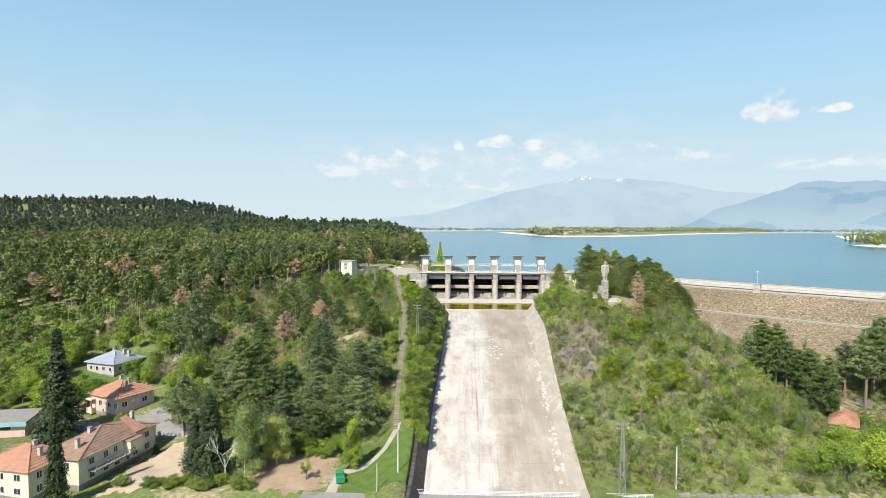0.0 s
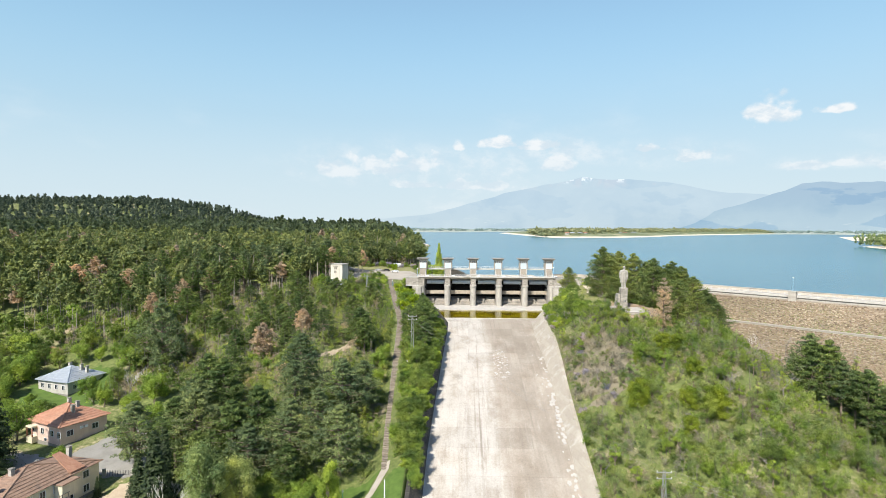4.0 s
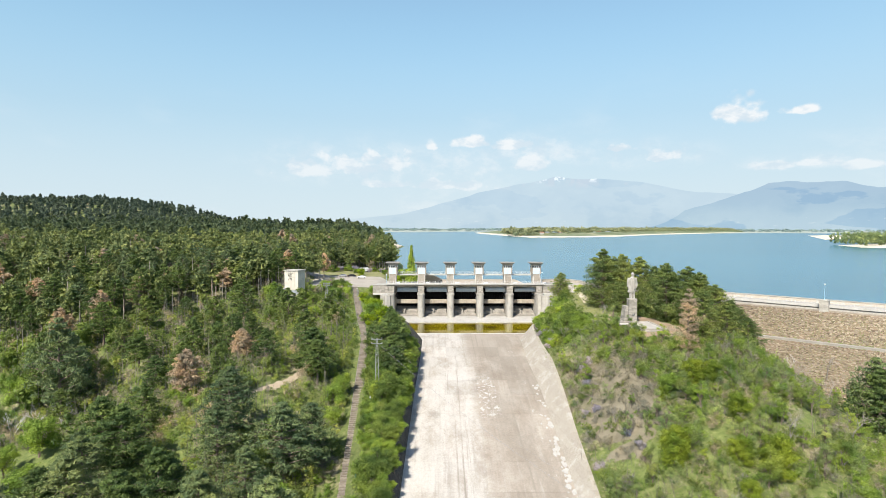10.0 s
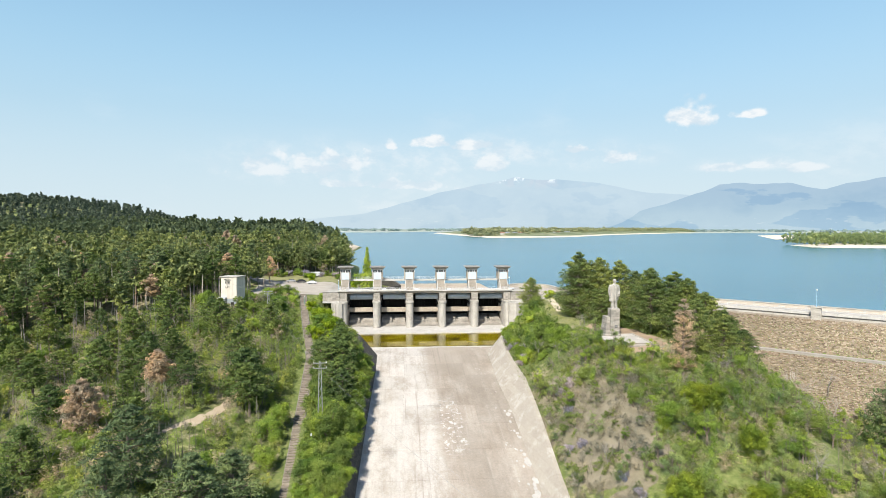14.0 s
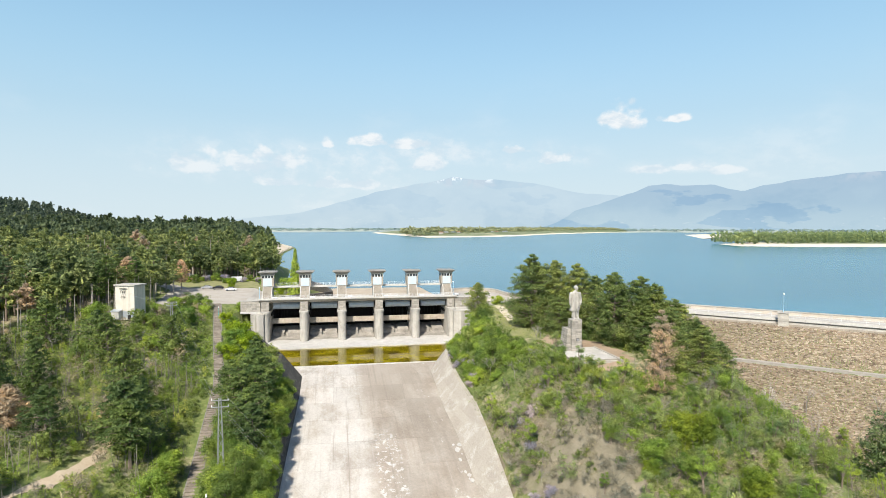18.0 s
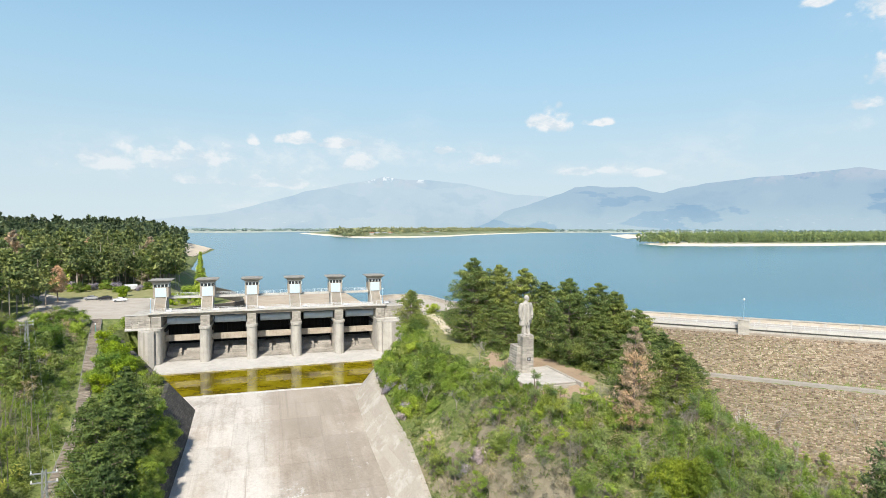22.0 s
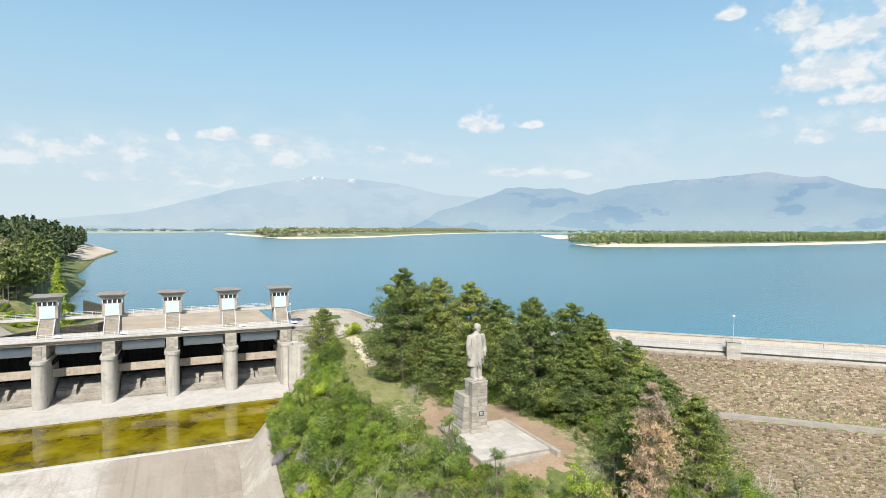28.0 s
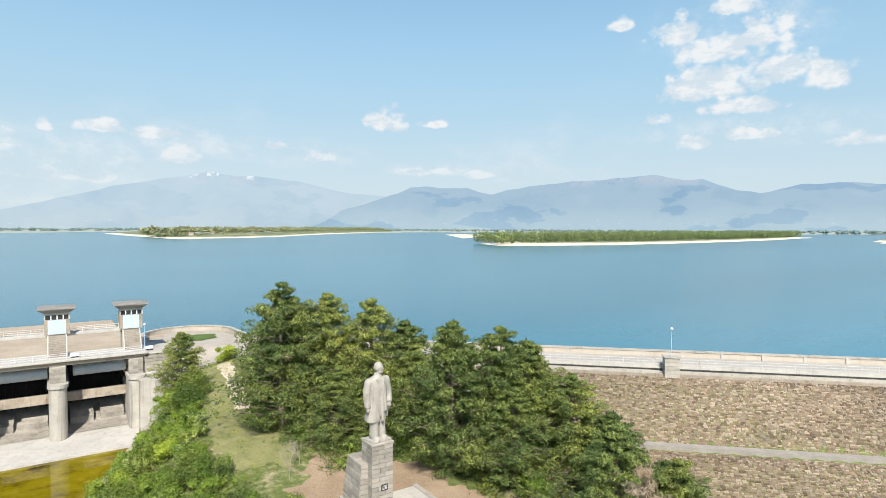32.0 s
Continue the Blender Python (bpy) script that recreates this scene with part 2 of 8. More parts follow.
M["timber"] = surface("weathered_timber", (0.22, 0.18, 0.14), (0.44, 0.38, 0.31), 1.5, 10, 0.9, piece=0.35)
M["glass"] = surface("dark_window_glass", (0.02, 0.025, 0.03), (0.05, 0.06, 0.07), 0.5, 3, 0.08, bump=0)
M["brick"] = surface("red_brick", (0.30, 0.13, 0.08), (0.48, 0.24, 0.15), 1.5, 9, 0.9)
M["green_paint"] = surface("green_bin_paint", (0.02, 0.22, 0.08), (0.04, 0.34, 0.14), 1.5, 8, 0.5)
M["teal_pale"] = surface("pale_teal_paint", (0.22, 0.46, 0.48), (0.34, 0.58, 0.60), 1, 8, 0.6, streak=0.3)
M["yard"] = surface("sandy_yard_earth", (0.40, 0.31, 0.21), (0.60, 0.50, 0.37), 0.15, 3, 0.95, bump=0.5, depth=0.05)
M["car_white"] = surface("white_car_paint", (0.72, 0.73, 0.74), (0.80, 0.81, 0.82), 2, 9, 0.2, bump=0)
M["car_dark"] = surface("black_car_paint", (0.012, 0.013, 0.016), (0.03, 0.03, 0.035), 2, 9, 0.2, bump=0)
M["car_silver"] = surface("silver_car_paint", (0.45, 0.46, 0.47), (0.58, 0.59, 0.60), 2, 9, 0.25, 0.3, bump=0)
M["tyre"] = surface("tyre_rubber", (0.015, 0.015, 0.015), (0.04, 0.04, 0.04), 4, 20, 0.9)


def ground_material():
    m, nt, p, where = start("hillside_ground", 0.95, 0, True)
    a, b, c = tex(nt, 0.045, where, 8, 0.65), tex(nt, 0.9, where, 6, 0.7), tex(nt, 0.016, where, 4, 0.5)
    grass = ramp(nt, b, ((0.35, (0.085, 0.115, 0.028)), (0.55, (0.150, 0.185, 0.052)), (0.72, (0.235, 0.235, 0.095))))
    dirt = ramp(nt, b, ((0.35, (0.22, 0.165, 0.105)), (0.65, (0.46, 0.38, 0.27))))
    f = calc(nt, "ADD", calc(nt, "MULTIPLY", a, 0.8), calc(nt, "MULTIPLY", b, 0.2))
    col = blend(nt, remap(nt, f, 0.52, 0.62, 0.0, 0.8), grass, dirt)
    col = blend(nt, 1.0, col, ramp(nt, c, ((0.35, (0.85, 0.85, 0.85)), (0.65, (1.1, 1.1, 1.05)))), "MULTIPLY")
    nt.links.new(col, p.inputs["Base Color"])
    relief(nt, p, b, 0.7, 0.3)
    return m


def chute_material():
    """Spillway slab: pale washed lane, flow streaks, blotches, lime flakes and old dark damp."""
    m, nt, p, where = start("spillway_concrete", 0.88, 0, True)
    sep = nt.nodes.new("ShaderNodeSeparateXYZ")
    nt.links.new(where, sep.inputs[0])
    flow = tex(nt, 0.9, where, 7, 0.7, (1.0, 0.05, 0.0))
    band = tex(nt, 0.30, where, 6, 0.65, (1.0, 0.06, 0.0))
    wide = tex(nt, 0.14, where, 7, 0.68, (1.0, 0.55, 0.0))
    grain = tex(nt, 2.2, where, 7, 0.75)
    col = ramp(nt, wide, ((0.34, (0.36, 0.30, 0.23)), (0.5, (0.465, 0.40, 0.32)), (0.66, (0.56, 0.50, 0.415))))
    wob = calc(nt, "ADD", sep.outputs[0], calc(nt, "MULTIPLY", tex(nt, 0.10, where, 6, 0.7), 9.0))
    lane = calc(nt, "MULTIPLY", remap(nt, wob, 4.5, 0.5), remap(nt, tex(nt, 0.22, where, 6, 0.7, (1.0, 0.4, 0.0)), 0.66, 0.42, 0.25, 1.0))
    col = blend(nt, calc(nt, "MULTIPLY", lane, 0.75), col, (0.73, 0.695, 0.625))
    col = blend(nt, calc(nt, "MULTIPLY", remap(nt, flow, 0.52, 0.72), 0.45), col, (0.30, 0.255, 0.20))
    col = blend(nt, calc(nt, "MULTIPLY", remap(nt, band, 0.54, 0.70), 0.45), col, (0.36, 0.31, 0.25))
    col = blend(nt, calc(nt, "MULTIPLY", remap(nt, flow, 0.46, 0.32), 0.4), col, (0.60, 0.56, 0.49))
    col = blend(nt, calc(nt, "MULTIPLY", remap(nt, wob, 4.0, 9.0), remap(nt, tex(nt, 0.12, where, 6, 0.7, (1.0, 0.3, 0.0)), 0.42, 0.60, 0.1, 0.55)), col, (0.34, 0.295, 0.235))
    flakes = calc(nt, "MULTIPLY", remap(nt, tex(nt, 0.55, where, 7, 0.75, (1.0, 0.5, 0.0)), 0.60, 0.66), remap(nt, wob, 13.5, 16.5))
    col = blend(nt, calc(nt, "MULTIPLY", flakes, 0.8), col, (0.72, 0.70, 0.65))
    col = blend(nt, remap(nt, tex(nt, 0.35, where, 7, 0.75), 0.66, 0.72, 0, 0.5), col, (0.68, 0.64, 0.57))
    scar = calc(nt, "MULTIPLY", calc(nt, "MULTIPLY", remap(nt, sep.outputs[0], -1.4, -0.4), remap(nt, sep.outputs[0], 4.2, 3.2)), calc(nt, "MULTIPLY", remap(nt, sep.outputs[1], -112, -106), remap(nt, sep.outputs[1], -82, -88)))
    col = blend(nt, calc(nt, "MULTIPLY", scar, remap(nt, tex(nt, 0.9, where, 5, 0.7), 0.52, 0.60, 0, 0.65)), col, (0.80, 0.785, 0.74))
    col = blend(nt, remap(nt, tex(nt, 0.06, where, 7, 0.72), 0.58, 0.66, 0, 0.4), col, (0.28, 0.25, 0.20))
    col = blend(nt, 1.0, col, ramp(nt, grain, ((0.3, (0.68, 0.68, 0.68)), (0.7, (0.89, 0.89, 0.89)))), "MULTIPLY")
    head = calc(nt, "MULTIPLY", calc(nt, "MULTIPLY", remap(nt, wob, 0.5, 4.0), remap(nt, wob, 17.0, 13.0)), remap(nt, calc(nt, "ADD", sep.outputs[1], calc(nt, "MULTIPLY", wide, 14.0)), -66, -56))
    col = blend(nt, calc(nt, "MULTIPLY", head, 0.6), col, (0.33, 0.285, 0.225))
    # long dark water lines down the slope and the tone of each cast slab
    line = tex(nt, 0.8, where, 4, 0.6, (1.0, 0.012, 0.0))
    broken = remap(nt, tex(nt, 0.16, where, 5, 0.7, (1.0, 0.25, 0.0)), 0.38, 0.56)
    mid = calc(nt, "MULTIPLY", remap(nt, sep.outputs[0], -10.0, -7.0, 0.25, 1.0), remap(nt, sep.outputs[0], 3.0, 0.0, 0.45, 1.0))
    col = blend(nt, calc(nt, "MULTIPLY", calc(nt, "MULTIPLY", remap(nt, line, 0.555, 0.64), broken), calc(nt, "MULTIPLY", mid, 0.75)), col, (0.25, 0.215, 0.17))
    r = nt.nodes.new("ShaderNodeObjectInfo").outputs["Random"]
    col = blend(nt, 1.0, col, ramp(nt, r, ((0.0, (0.85, 0.855, 0.875)), (1.0, (1.005, 1.01, 1.04)))), "MULTIPLY")
    nt.links.new(col, p.inputs["Base Color"])
    relief(nt, p, grain, 0.25, 0.03)
    return m


def water_material(name, deep, rough, wave, scale, height):
    m, nt, p, where = start(name, rough, 0, True)
    broad = tex(nt, 0.004, where, 5, 0.6, (0.25, 1.0, 1.0))
    col = ramp(nt, broad, ((0.35, tuple(c * 0.8 for c in deep)), (0.65, tuple(c * 1.15 for c in deep))))
    calm = calc(nt, "MULTIPLY", remap(nt, tex(nt, 0.006, where, 6, 0.65, (0.12, 1.0, 1.0)), 0.56, 0.66), remap(nt, tex(nt, 0.0016, where, 3, 0.5), 0.48, 0.6, 0.0, 0.6))
    col = blend(nt, calm, col, tuple(min(1, c * 1.5 + 0.03) for c in deep))
    nt.links.new(col, p.inputs["Base Color"])
    p.inputs["IOR"].default_value = 1.33
    p.inputs["Specular IOR Level"].default_value = 0.38
    relief(nt, p, tex(nt, scale, where, 4, 0.6), wave, height)
    return m


def panel_wall(name, dark, light, size, joint, stain):
    """Stone or concrete facing in courses that follow the slope."""
    m, nt, p, where = start(name, 0.9, 0, True)
    sep = nt.nodes.new("ShaderNodeSeparateXYZ")
    nt.links.new(where, sep.inputs[0])
    com = nt.nodes.new("ShaderNodeCombineXYZ")
    nt.links.new(sep.outputs[1], com.inputs[0])
    nt.links.new(calc(nt, "MULTIPLY", sep.outputs[2], 1.35), com.inputs[1])
    br = nt.nodes.new("ShaderNodeTexBrick")
    nt.links.new(com.outputs[0], br.inputs[0])
    for key, v in (("Scale", 1.0), ("Brick Width", size[0]), ("Row Height", size[1]), ("Mortar Size", 0.035), ("Mortar Smooth", 0.3), ("Bias", 0.0)):
        br.inputs[key].default_value = v
    for key, c in (("Color1", dark), ("Color2", light), ("Mortar", joint)):
        br.inputs[key].default_value = (*c, 1)
    n = tex(nt, 0.25, where, 7, 0.7)
    g = tex(nt, 4.0, where, 5, 0.7)
    col = blend(nt, remap(nt, n, 0.50, 0.66, 0, 0.7), br.outputs["Color"], stain)
    col = blend(nt, 1.0, col, ramp(nt, g, ((0.3, (0.62,) * 3), (0.7, (0.96,) * 3))), "MULTIPLY")
    nt.links.new(col, p.inputs["Base Color"])
    relief(nt, p, calc(nt, "SUBTRACT", g, calc(nt, "MULTIPLY", br.outputs["Fac"], 0.8)), 0.5, 0.08)
    return m


# Dark stone, darkened further to put the west wall's shade in.
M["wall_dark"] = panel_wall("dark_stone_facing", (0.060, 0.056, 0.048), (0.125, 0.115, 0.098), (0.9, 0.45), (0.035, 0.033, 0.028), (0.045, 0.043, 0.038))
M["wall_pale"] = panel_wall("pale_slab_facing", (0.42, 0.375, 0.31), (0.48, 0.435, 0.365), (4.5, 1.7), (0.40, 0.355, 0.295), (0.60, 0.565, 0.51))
M["ground"], M["chute"] = ground_material(), chute_material()
M["lake"] = water_material("lake_water", (0.034, 0.156, 0.222), 0.2, 0.35, 0.5, 0.15)


def pool_material():
    m, nt, p, where = start("stagnant_pool", 0.04, 0, True)
    a = tex(nt, 0.16, where, 7, 0.7)
    col = ramp(nt, a, ((0.36, (0.055, 0.042, 0.006)), (0.5, (0.17, 0.135, 0.004)), (0.66, (0.24, 0.20, 0.012))))
    nt.links.new(col, p.inputs["Base Color"])
    p.inputs["IOR"].default_value = 1.33
    return m


M["pool"] = pool_material()

# ---- shaping helpers ----
def part(name, bm, material, parent=None, label=""):
    """Links a bmesh as one mesh object under a thing or a part."""
    me = bpy.data.meshes.new(name)
    bm.to_mesh(me)
    bm.free()
    me.materials.append(material)
    ob = new(name, me)
    if parent:
        ob.parent = parent
    if label:
        ob["label"] = label
    return ob


def raw(name, verts, faces, material, parent=None, label="", smooth=False):
    me = bpy.data.meshes.new(name)
    me.from_pydata(verts, [], faces)
    me.materials.append(material)
    if smooth:
        me.polygons.foreach_set("use_smooth", [True] * len(me.polygons))
    me.update()
    ob = new(name, me)
    if parent:
        ob.parent = parent
    if label:
        ob["label"] = label
    return ob


def thing(name, label, category, group="", kind="", at=None):
    return tagged(place(new(name), at), label, category, group, kind)


def place(ob, m):
    if m is not None:
        ob.matrix_basis = m
    return ob


def box(bm, x0, x1, y0, y1, z0, z1, bevel=0.0):
    r = bmesh.ops.create_cube(bm, size=1.0)
    for v in r["verts"]:
        v.co = Vector(((x0 + x1) / 2 + v.co.x * (x1 - x0), (y0 + y1) / 2 + v.co.y * (y1 - y0), (z0 + z1) / 2 + v.co.z * (z1 - z0)))
    if bevel:
        edges = list({e for v in r["verts"] for e in v.link_edges})
        bmesh.ops.bevel(bm, geom=edges, offset=bevel, segments=1, affect="EDGES")
    return bm


def boxes(*rows, bevel=0.0):
    bm = bmesh.new()
    for r in rows:
        box(bm, *r, bevel=bevel)
    return bm


def solid(bm, outline, z0, z1):
    """A prism over an outline of (x, y), with floor and roof levels per corner or one for all."""
    n = len(outline)
    z0 = z0 if hasattr(z0, "__len__") else [z0] * n
    z1 = z1 if hasattr(z1, "__len__") else [z1] * n
    a = [bm.verts.new((x, y, z)) for (x, y), z in zip(outline, z0)]
    b = [bm.verts.new((x, y, z)) for (x, y), z in zip(outline, z1)]
    bm.faces.new(a[::-1]), bm.faces.new(b)
    for i in range(n):
        bm.faces.new((a[i], a[(i + 1) % n], b[(i + 1) % n], b[i]))
    return bm


def tube(bm, a, b, r0, r1=None, sides=8):
    a, b = Vector(a), Vector(b)
    d = b - a
    m = Matrix.Translation((a + b) / 2) @ d.to_track_quat("Z", "Y").to_matrix().to_4x4()
    bmesh.ops.create_cone(bm, cap_ends=True, segments=sides, radius1=r0, radius2=r0 if r1 is None else r1, depth=d.length, matrix=m)
    return bm


def strip(bm, rows):
    """A skin through rows of points, all rows the same length."""
    grid = [[bm.verts.new(p) for p in row] for row in rows]
    for a, b in zip(grid, grid[1:]):
        for i in range(len(a) - 1):
            bm.faces.new((a[i], a[i + 1], b[i + 1], b[i]))
    return bm


# ---- the lie of the land ----
def sm(a, b, t):
    t = np.clip((np.asarray(t, float) - a) / (b - a), 0, 1)
    return t * t * (3 - 2 * t)


def floor_z(y):
    return np.interp(y, [-400, -200, -178, -147, -98, -60, -43.5], [-30, -29.5, -28, -21, -13, -8.9, -7.6])


def chute_left(y):
    return np.interp(y, [-200, -147, -64, -51, -43.5, -14], [-18.4, -18.3, -16.3, -16.4, -20, -30.5])


def chute_right(y):
    return np.interp(y, [-200, -147, -119, -97, -85, -74, -51, -43.5, -14], [13.2, 14.2, 15.0, 15.4, 15.7, 15.4, 16.4, 19, 30.5])


def wall_top(y, side=1):
    if side < 0:
        return floor_z(y) + np.interp(y, [-200, -84, -66, -60, -43.5, -30, -14], [4.1, 4.3, 5.6, 5.6, 6.0, 7.6, 8.6])
    return floor_z(y) + np.interp(y, [-200, -150, -122, -104, -82, -60, -43.5, -30, -14], [2.6, 2.6, 3.2, 4.1, 4.9, 4.4, 4.6, 7.6, 8.6])


def wall_lean(y, side=1):
    """How far the sloping wall's top stands back from its foot."""
    k = np.interp(y, [-84, -66], [0.52, 0.82]) if side < 0 else 0.82
    return k * (wall_top(y, side) - floor_z(y))


DAM_N, DAM_FRONT = (0.688, 0.726), 25.7


def dam_z(x, y):
    n = DAM_N[0] * x + DAM_N[1] * y
    return np.interp(n, [-60, 10.2, 12.2, DAM_FRONT - 1.5, DAM_FRONT, 34.5, 36, 70], [-38.5, -4.3, -4.0, 3.6, 3.9, 3.4, 2.0, -12])


def ground(x, y):
    x, y = np.asarray(x, float), np.asarray(y, float)
    stair = np.interp(y, [-400, -190, -160, -102, -63, -2, 40, 90, 150], [-30, -28.6, -25.8, -13.4, -6.2, 4.0, 4.6, 6.5, 9])
    hill = np.interp(y, [-400, -185, -165, -150, -120, -98, -60, -15, 40, 100, 200, 300, 500, 700, 900, 1200, 2000, 4900],
                     [-30, -28.5, -28, -27.3, -25.5, -22, -9, 3.2, 6, 8, 10, 11, 12, 30, 74, 76, -5, -12])
    left = stair + (hill - stair) * sm(-52, -95, x) + 4 * sm(-150, -420, x) * sm(-100, 60, y) * sm(500, 300, y)
    left = left + np.interp(y, [-150, -124, -100, -72, -42], [0, 2.5, 5.5, 2.8, 0]) * sm(-114, -90, x) * sm(-34, -60, x)
    shore = np.interp(y, [20, 60, 150, 250, 450, 620, 700], [-22, -8, -20, -48, -62, -60, -420])
    left = np.minimum(left, np.where(y > 20, (shore - x) * 0.28 - 0.4, 99))
    knoll = np.interp(y, [-400, -190, -178, -168, -158, -145, -132, -120, -108, -97, -80, -40, -10, 30, 60], [-30, -28.6, -27.4, -23.4, -19.0, -13.4, -8.2, -4.2, -1.2, 0.6, 2, 3.2, 4.4, 4.4, -6])
    dale = np.interp(y, [-400, -185, -150, -110, -80, -40], [-30, -28.6, -26, -19, -13, -6])
    right = knoll + (dale - knoll) * sm(58, 92, x)
    right = np.where(x > 45, np.maximum(right, dam_z(x, y)), right)
    bay = np.interp(y, [0, 8, 78, 96, 400], [2.4, 2.2, 0.25, -3, -12])
    mid = np.where(y > 2, bay, 4.0)
    z = np.where(x < 0, left + (mid - left) * sm(-40, -30, x) * (y > 2), right)
    out = np.hypot(np.maximum(0, x - 43), np.maximum(0, y - 10))
    z = np.where((x >= 0) & (y > 2), np.where(x < 33, bay, np.minimum(np.where(out < 10, 4.4, 4.4 - (out - 10) * 0.6), np.where(x > 45, 99, 4.4))), z)
    z = np.where((x > 45) & (y > 2), np.maximum(z, dam_z(x, y)), z)
    z = np.where((y > 100) & (x > shore), -12, z)
    # rough ground away from built places
    lump = np.sin(x * 0.21 + 1.3 * np.sin(y * 0.11)) * np.sin(y * 0.17 + 1.1 * np.sin(x * 0.13)) * 0.5
    z = z + lump * sm(20, 40, np.abs(x)) * (y < 0) * (1 - sm(-150, -175, y) * sm(-60, -40, x)) * (dam_z(x, y) < z - 0.4)
    # the spillway's bed and its banks
    lx, rx = chute_left(y), chute_right(y)
    off = np.maximum(lx - x, x - rx)
    bed = np.where(y > -43.5, -11.0, floor_z(y) - 1.2)
    bank = np.where(x < 0, wall_top(y, -1), wall_top(y)) - 0.25
    runs = (y < -3)
    z = np.where(runs & (off < np.where(x < 0, wall_lean(y, -1), wall_lean(y)) + 0.3), bed, np.where(runs & (off < np.where(x < 0, 15, 19)), np.where(off < 3.6, bank, bank + (z - bank) * np.where(x < 0, sm(5.0, 15, off), sm(3.6, 19, off))), z))
    z = np.where((y >= -16) & (y <= 9) & (np.abs(x) < 34), np.minimum(z, -11.0 if False else np.where(y < 6, -11.0, z)), z)
    return z


def steps(*spans):
    out = []
    for a, b, s in spans:
        out += list(np.arange(a, b, s))
    return np.array(out + [spans[-1][1]])


gx = steps((-4800, -1000, 380), (-1000, -300, 35), (-300, -140, 6), (-140, 150, 2), (150, 300, 8), (300, 1000, 50), (1000, 4800, 380))
gy = steps((-4800, -600, 380), (-600, -330, 30), (-330, -200, 6), (-200, 70, 2), (70, 200, 5), (200, 700, 20), (700, 1400, 70), (1400, 4800, 340))
GX, GY = np.meshgrid(gx, gy)
GZ = ground(GX, GY)
GZ = np.where(np.hypot(GX, GY) > 1900, np.where(GY > 300, -12, GZ), GZ)
nx, ny = len(gx), len(gy)
idx = np.arange(nx * ny).reshape(ny, nx)
gf = np.stack([idx[:-1, :-1], idx[:-1, 1:], idx[1:, 1:], idx[1:, :-1]], -1).reshape(-1, 4)
tagged(raw("ground", np.stack([GX, GY, GZ], -1).reshape(-1, 3).tolist(), gf.tolist(), M["ground"], smooth=True), "grassy hillside ground with bare earth patches", "ground", kind="structure")
tagged(raw("water", [(-4800, 8.5, 0), (42, 8.5, 0), (473, -400, 0), (4800, -400, 0), (4800, 4700, 0), (-4800, 4700, 0)], [(0, 1, 2, 3, 4, 5)], M["lake"]), "calm blue reservoir water reaching the far shore", "water", kind="structure")

# ---- spillway: gates, pool and chute ----
BAY = 12.0
PIER_X = [(i - 2.5) * BAY for i in range(6)]


M["beam_concrete"] = surface("stained_beam_concrete", (0.30, 0.25, 0.19), (0.60, 0.53, 0.44), 0.5, 6, 0.9, stain=(0.16, 0.13, 0.10), streak=0.7)
M["bay_floor"] = surface("stained_bay_concrete", (0.20, 0.185, 0.16), (0.50, 0.465, 0.41), 0.5, 6, 0.9, stain=(0.08, 0.07, 0.06), streak=0.6)
# Near-black steel: the deep shade inside the bays is painted on.
M["shade_steel"] = surface("bay_shade_steel", (0.006, 0.006, 0.006), (0.018, 0.016, 0.014), 1.0, 9, 0.9, bump=0.1)


def spill_walls():
    ys = list(np.arange(-200, -52, 4.0)) + [-51, -47, -43.5, -38, -32, -26, -20, -16]
    for side, name in ((-1, "spillway_wall_west"), (1, "spillway_wall_east")):
        rows = []
        for y in ys:
            x = float(chute_left(y) if side < 0 else chute_right(y))
            zf, zt = float(floor_z(y)), float(wall_top(y, side))
            lean = float(wall_lean(y, side))
            rows.append([(x - side * 0.9, y, zf - 1.1), (x, y, zf), (x + side * lean, y, zt), (x + side * (lean + 0.8), y, zt), (x + side * (lean + 1.6), y, zf - 1)])
        bm = strip(bmesh.new(), rows if side > 0 else [r[::-1] for r in rows])
        # West facing holds painted shade as well as its dark stone.
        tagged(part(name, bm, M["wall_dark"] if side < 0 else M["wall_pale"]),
               "dark weathered sloping stone wall with its shade painted in" if side < 0 else "pale flaking sloping concrete wall beside the chute", "wall", kind="structure")


def chute_floor():
    root = thing("spillway_chute", "broad concrete spillway chute with flow streaks", "spillway", kind="structure")
    ys = [-43.5, -52, -60, -69, -78, -88, -98, -108, -118, -128, -138, -147, -157, -168, -178, -189, -200]
    for k, (a, b) in enumerate(zip(ys, ys[1:])):
        xs = [(-1, -0.52), (-0.52, 0.0), (0.0, 0.5), (0.5, 1)]
        for u, v in xs:
            def at(t, y):
                c, w = (chute_left(y) + chute_right(y)) / 2, (chute_right(y) - chute_left(y)) / 2
                return float(c + w * t)
            g, e = 0.008, 0.03
            bm = bmesh.new()
            solid(bm, [(at(u, b) + g, b + e), (at(v, b) - g, b + e), (at(v, a) - g, a - e), (at(u, a) + g, a - e)],
                  [float(floor_z(b)) - 0.5] * 2 + [float(floor_z(a)) - 0.5] * 2, [float(floor_z(b))] * 2 + [float(floor_z(a))] * 2)
            part("slab", bm, M["chute"], root)


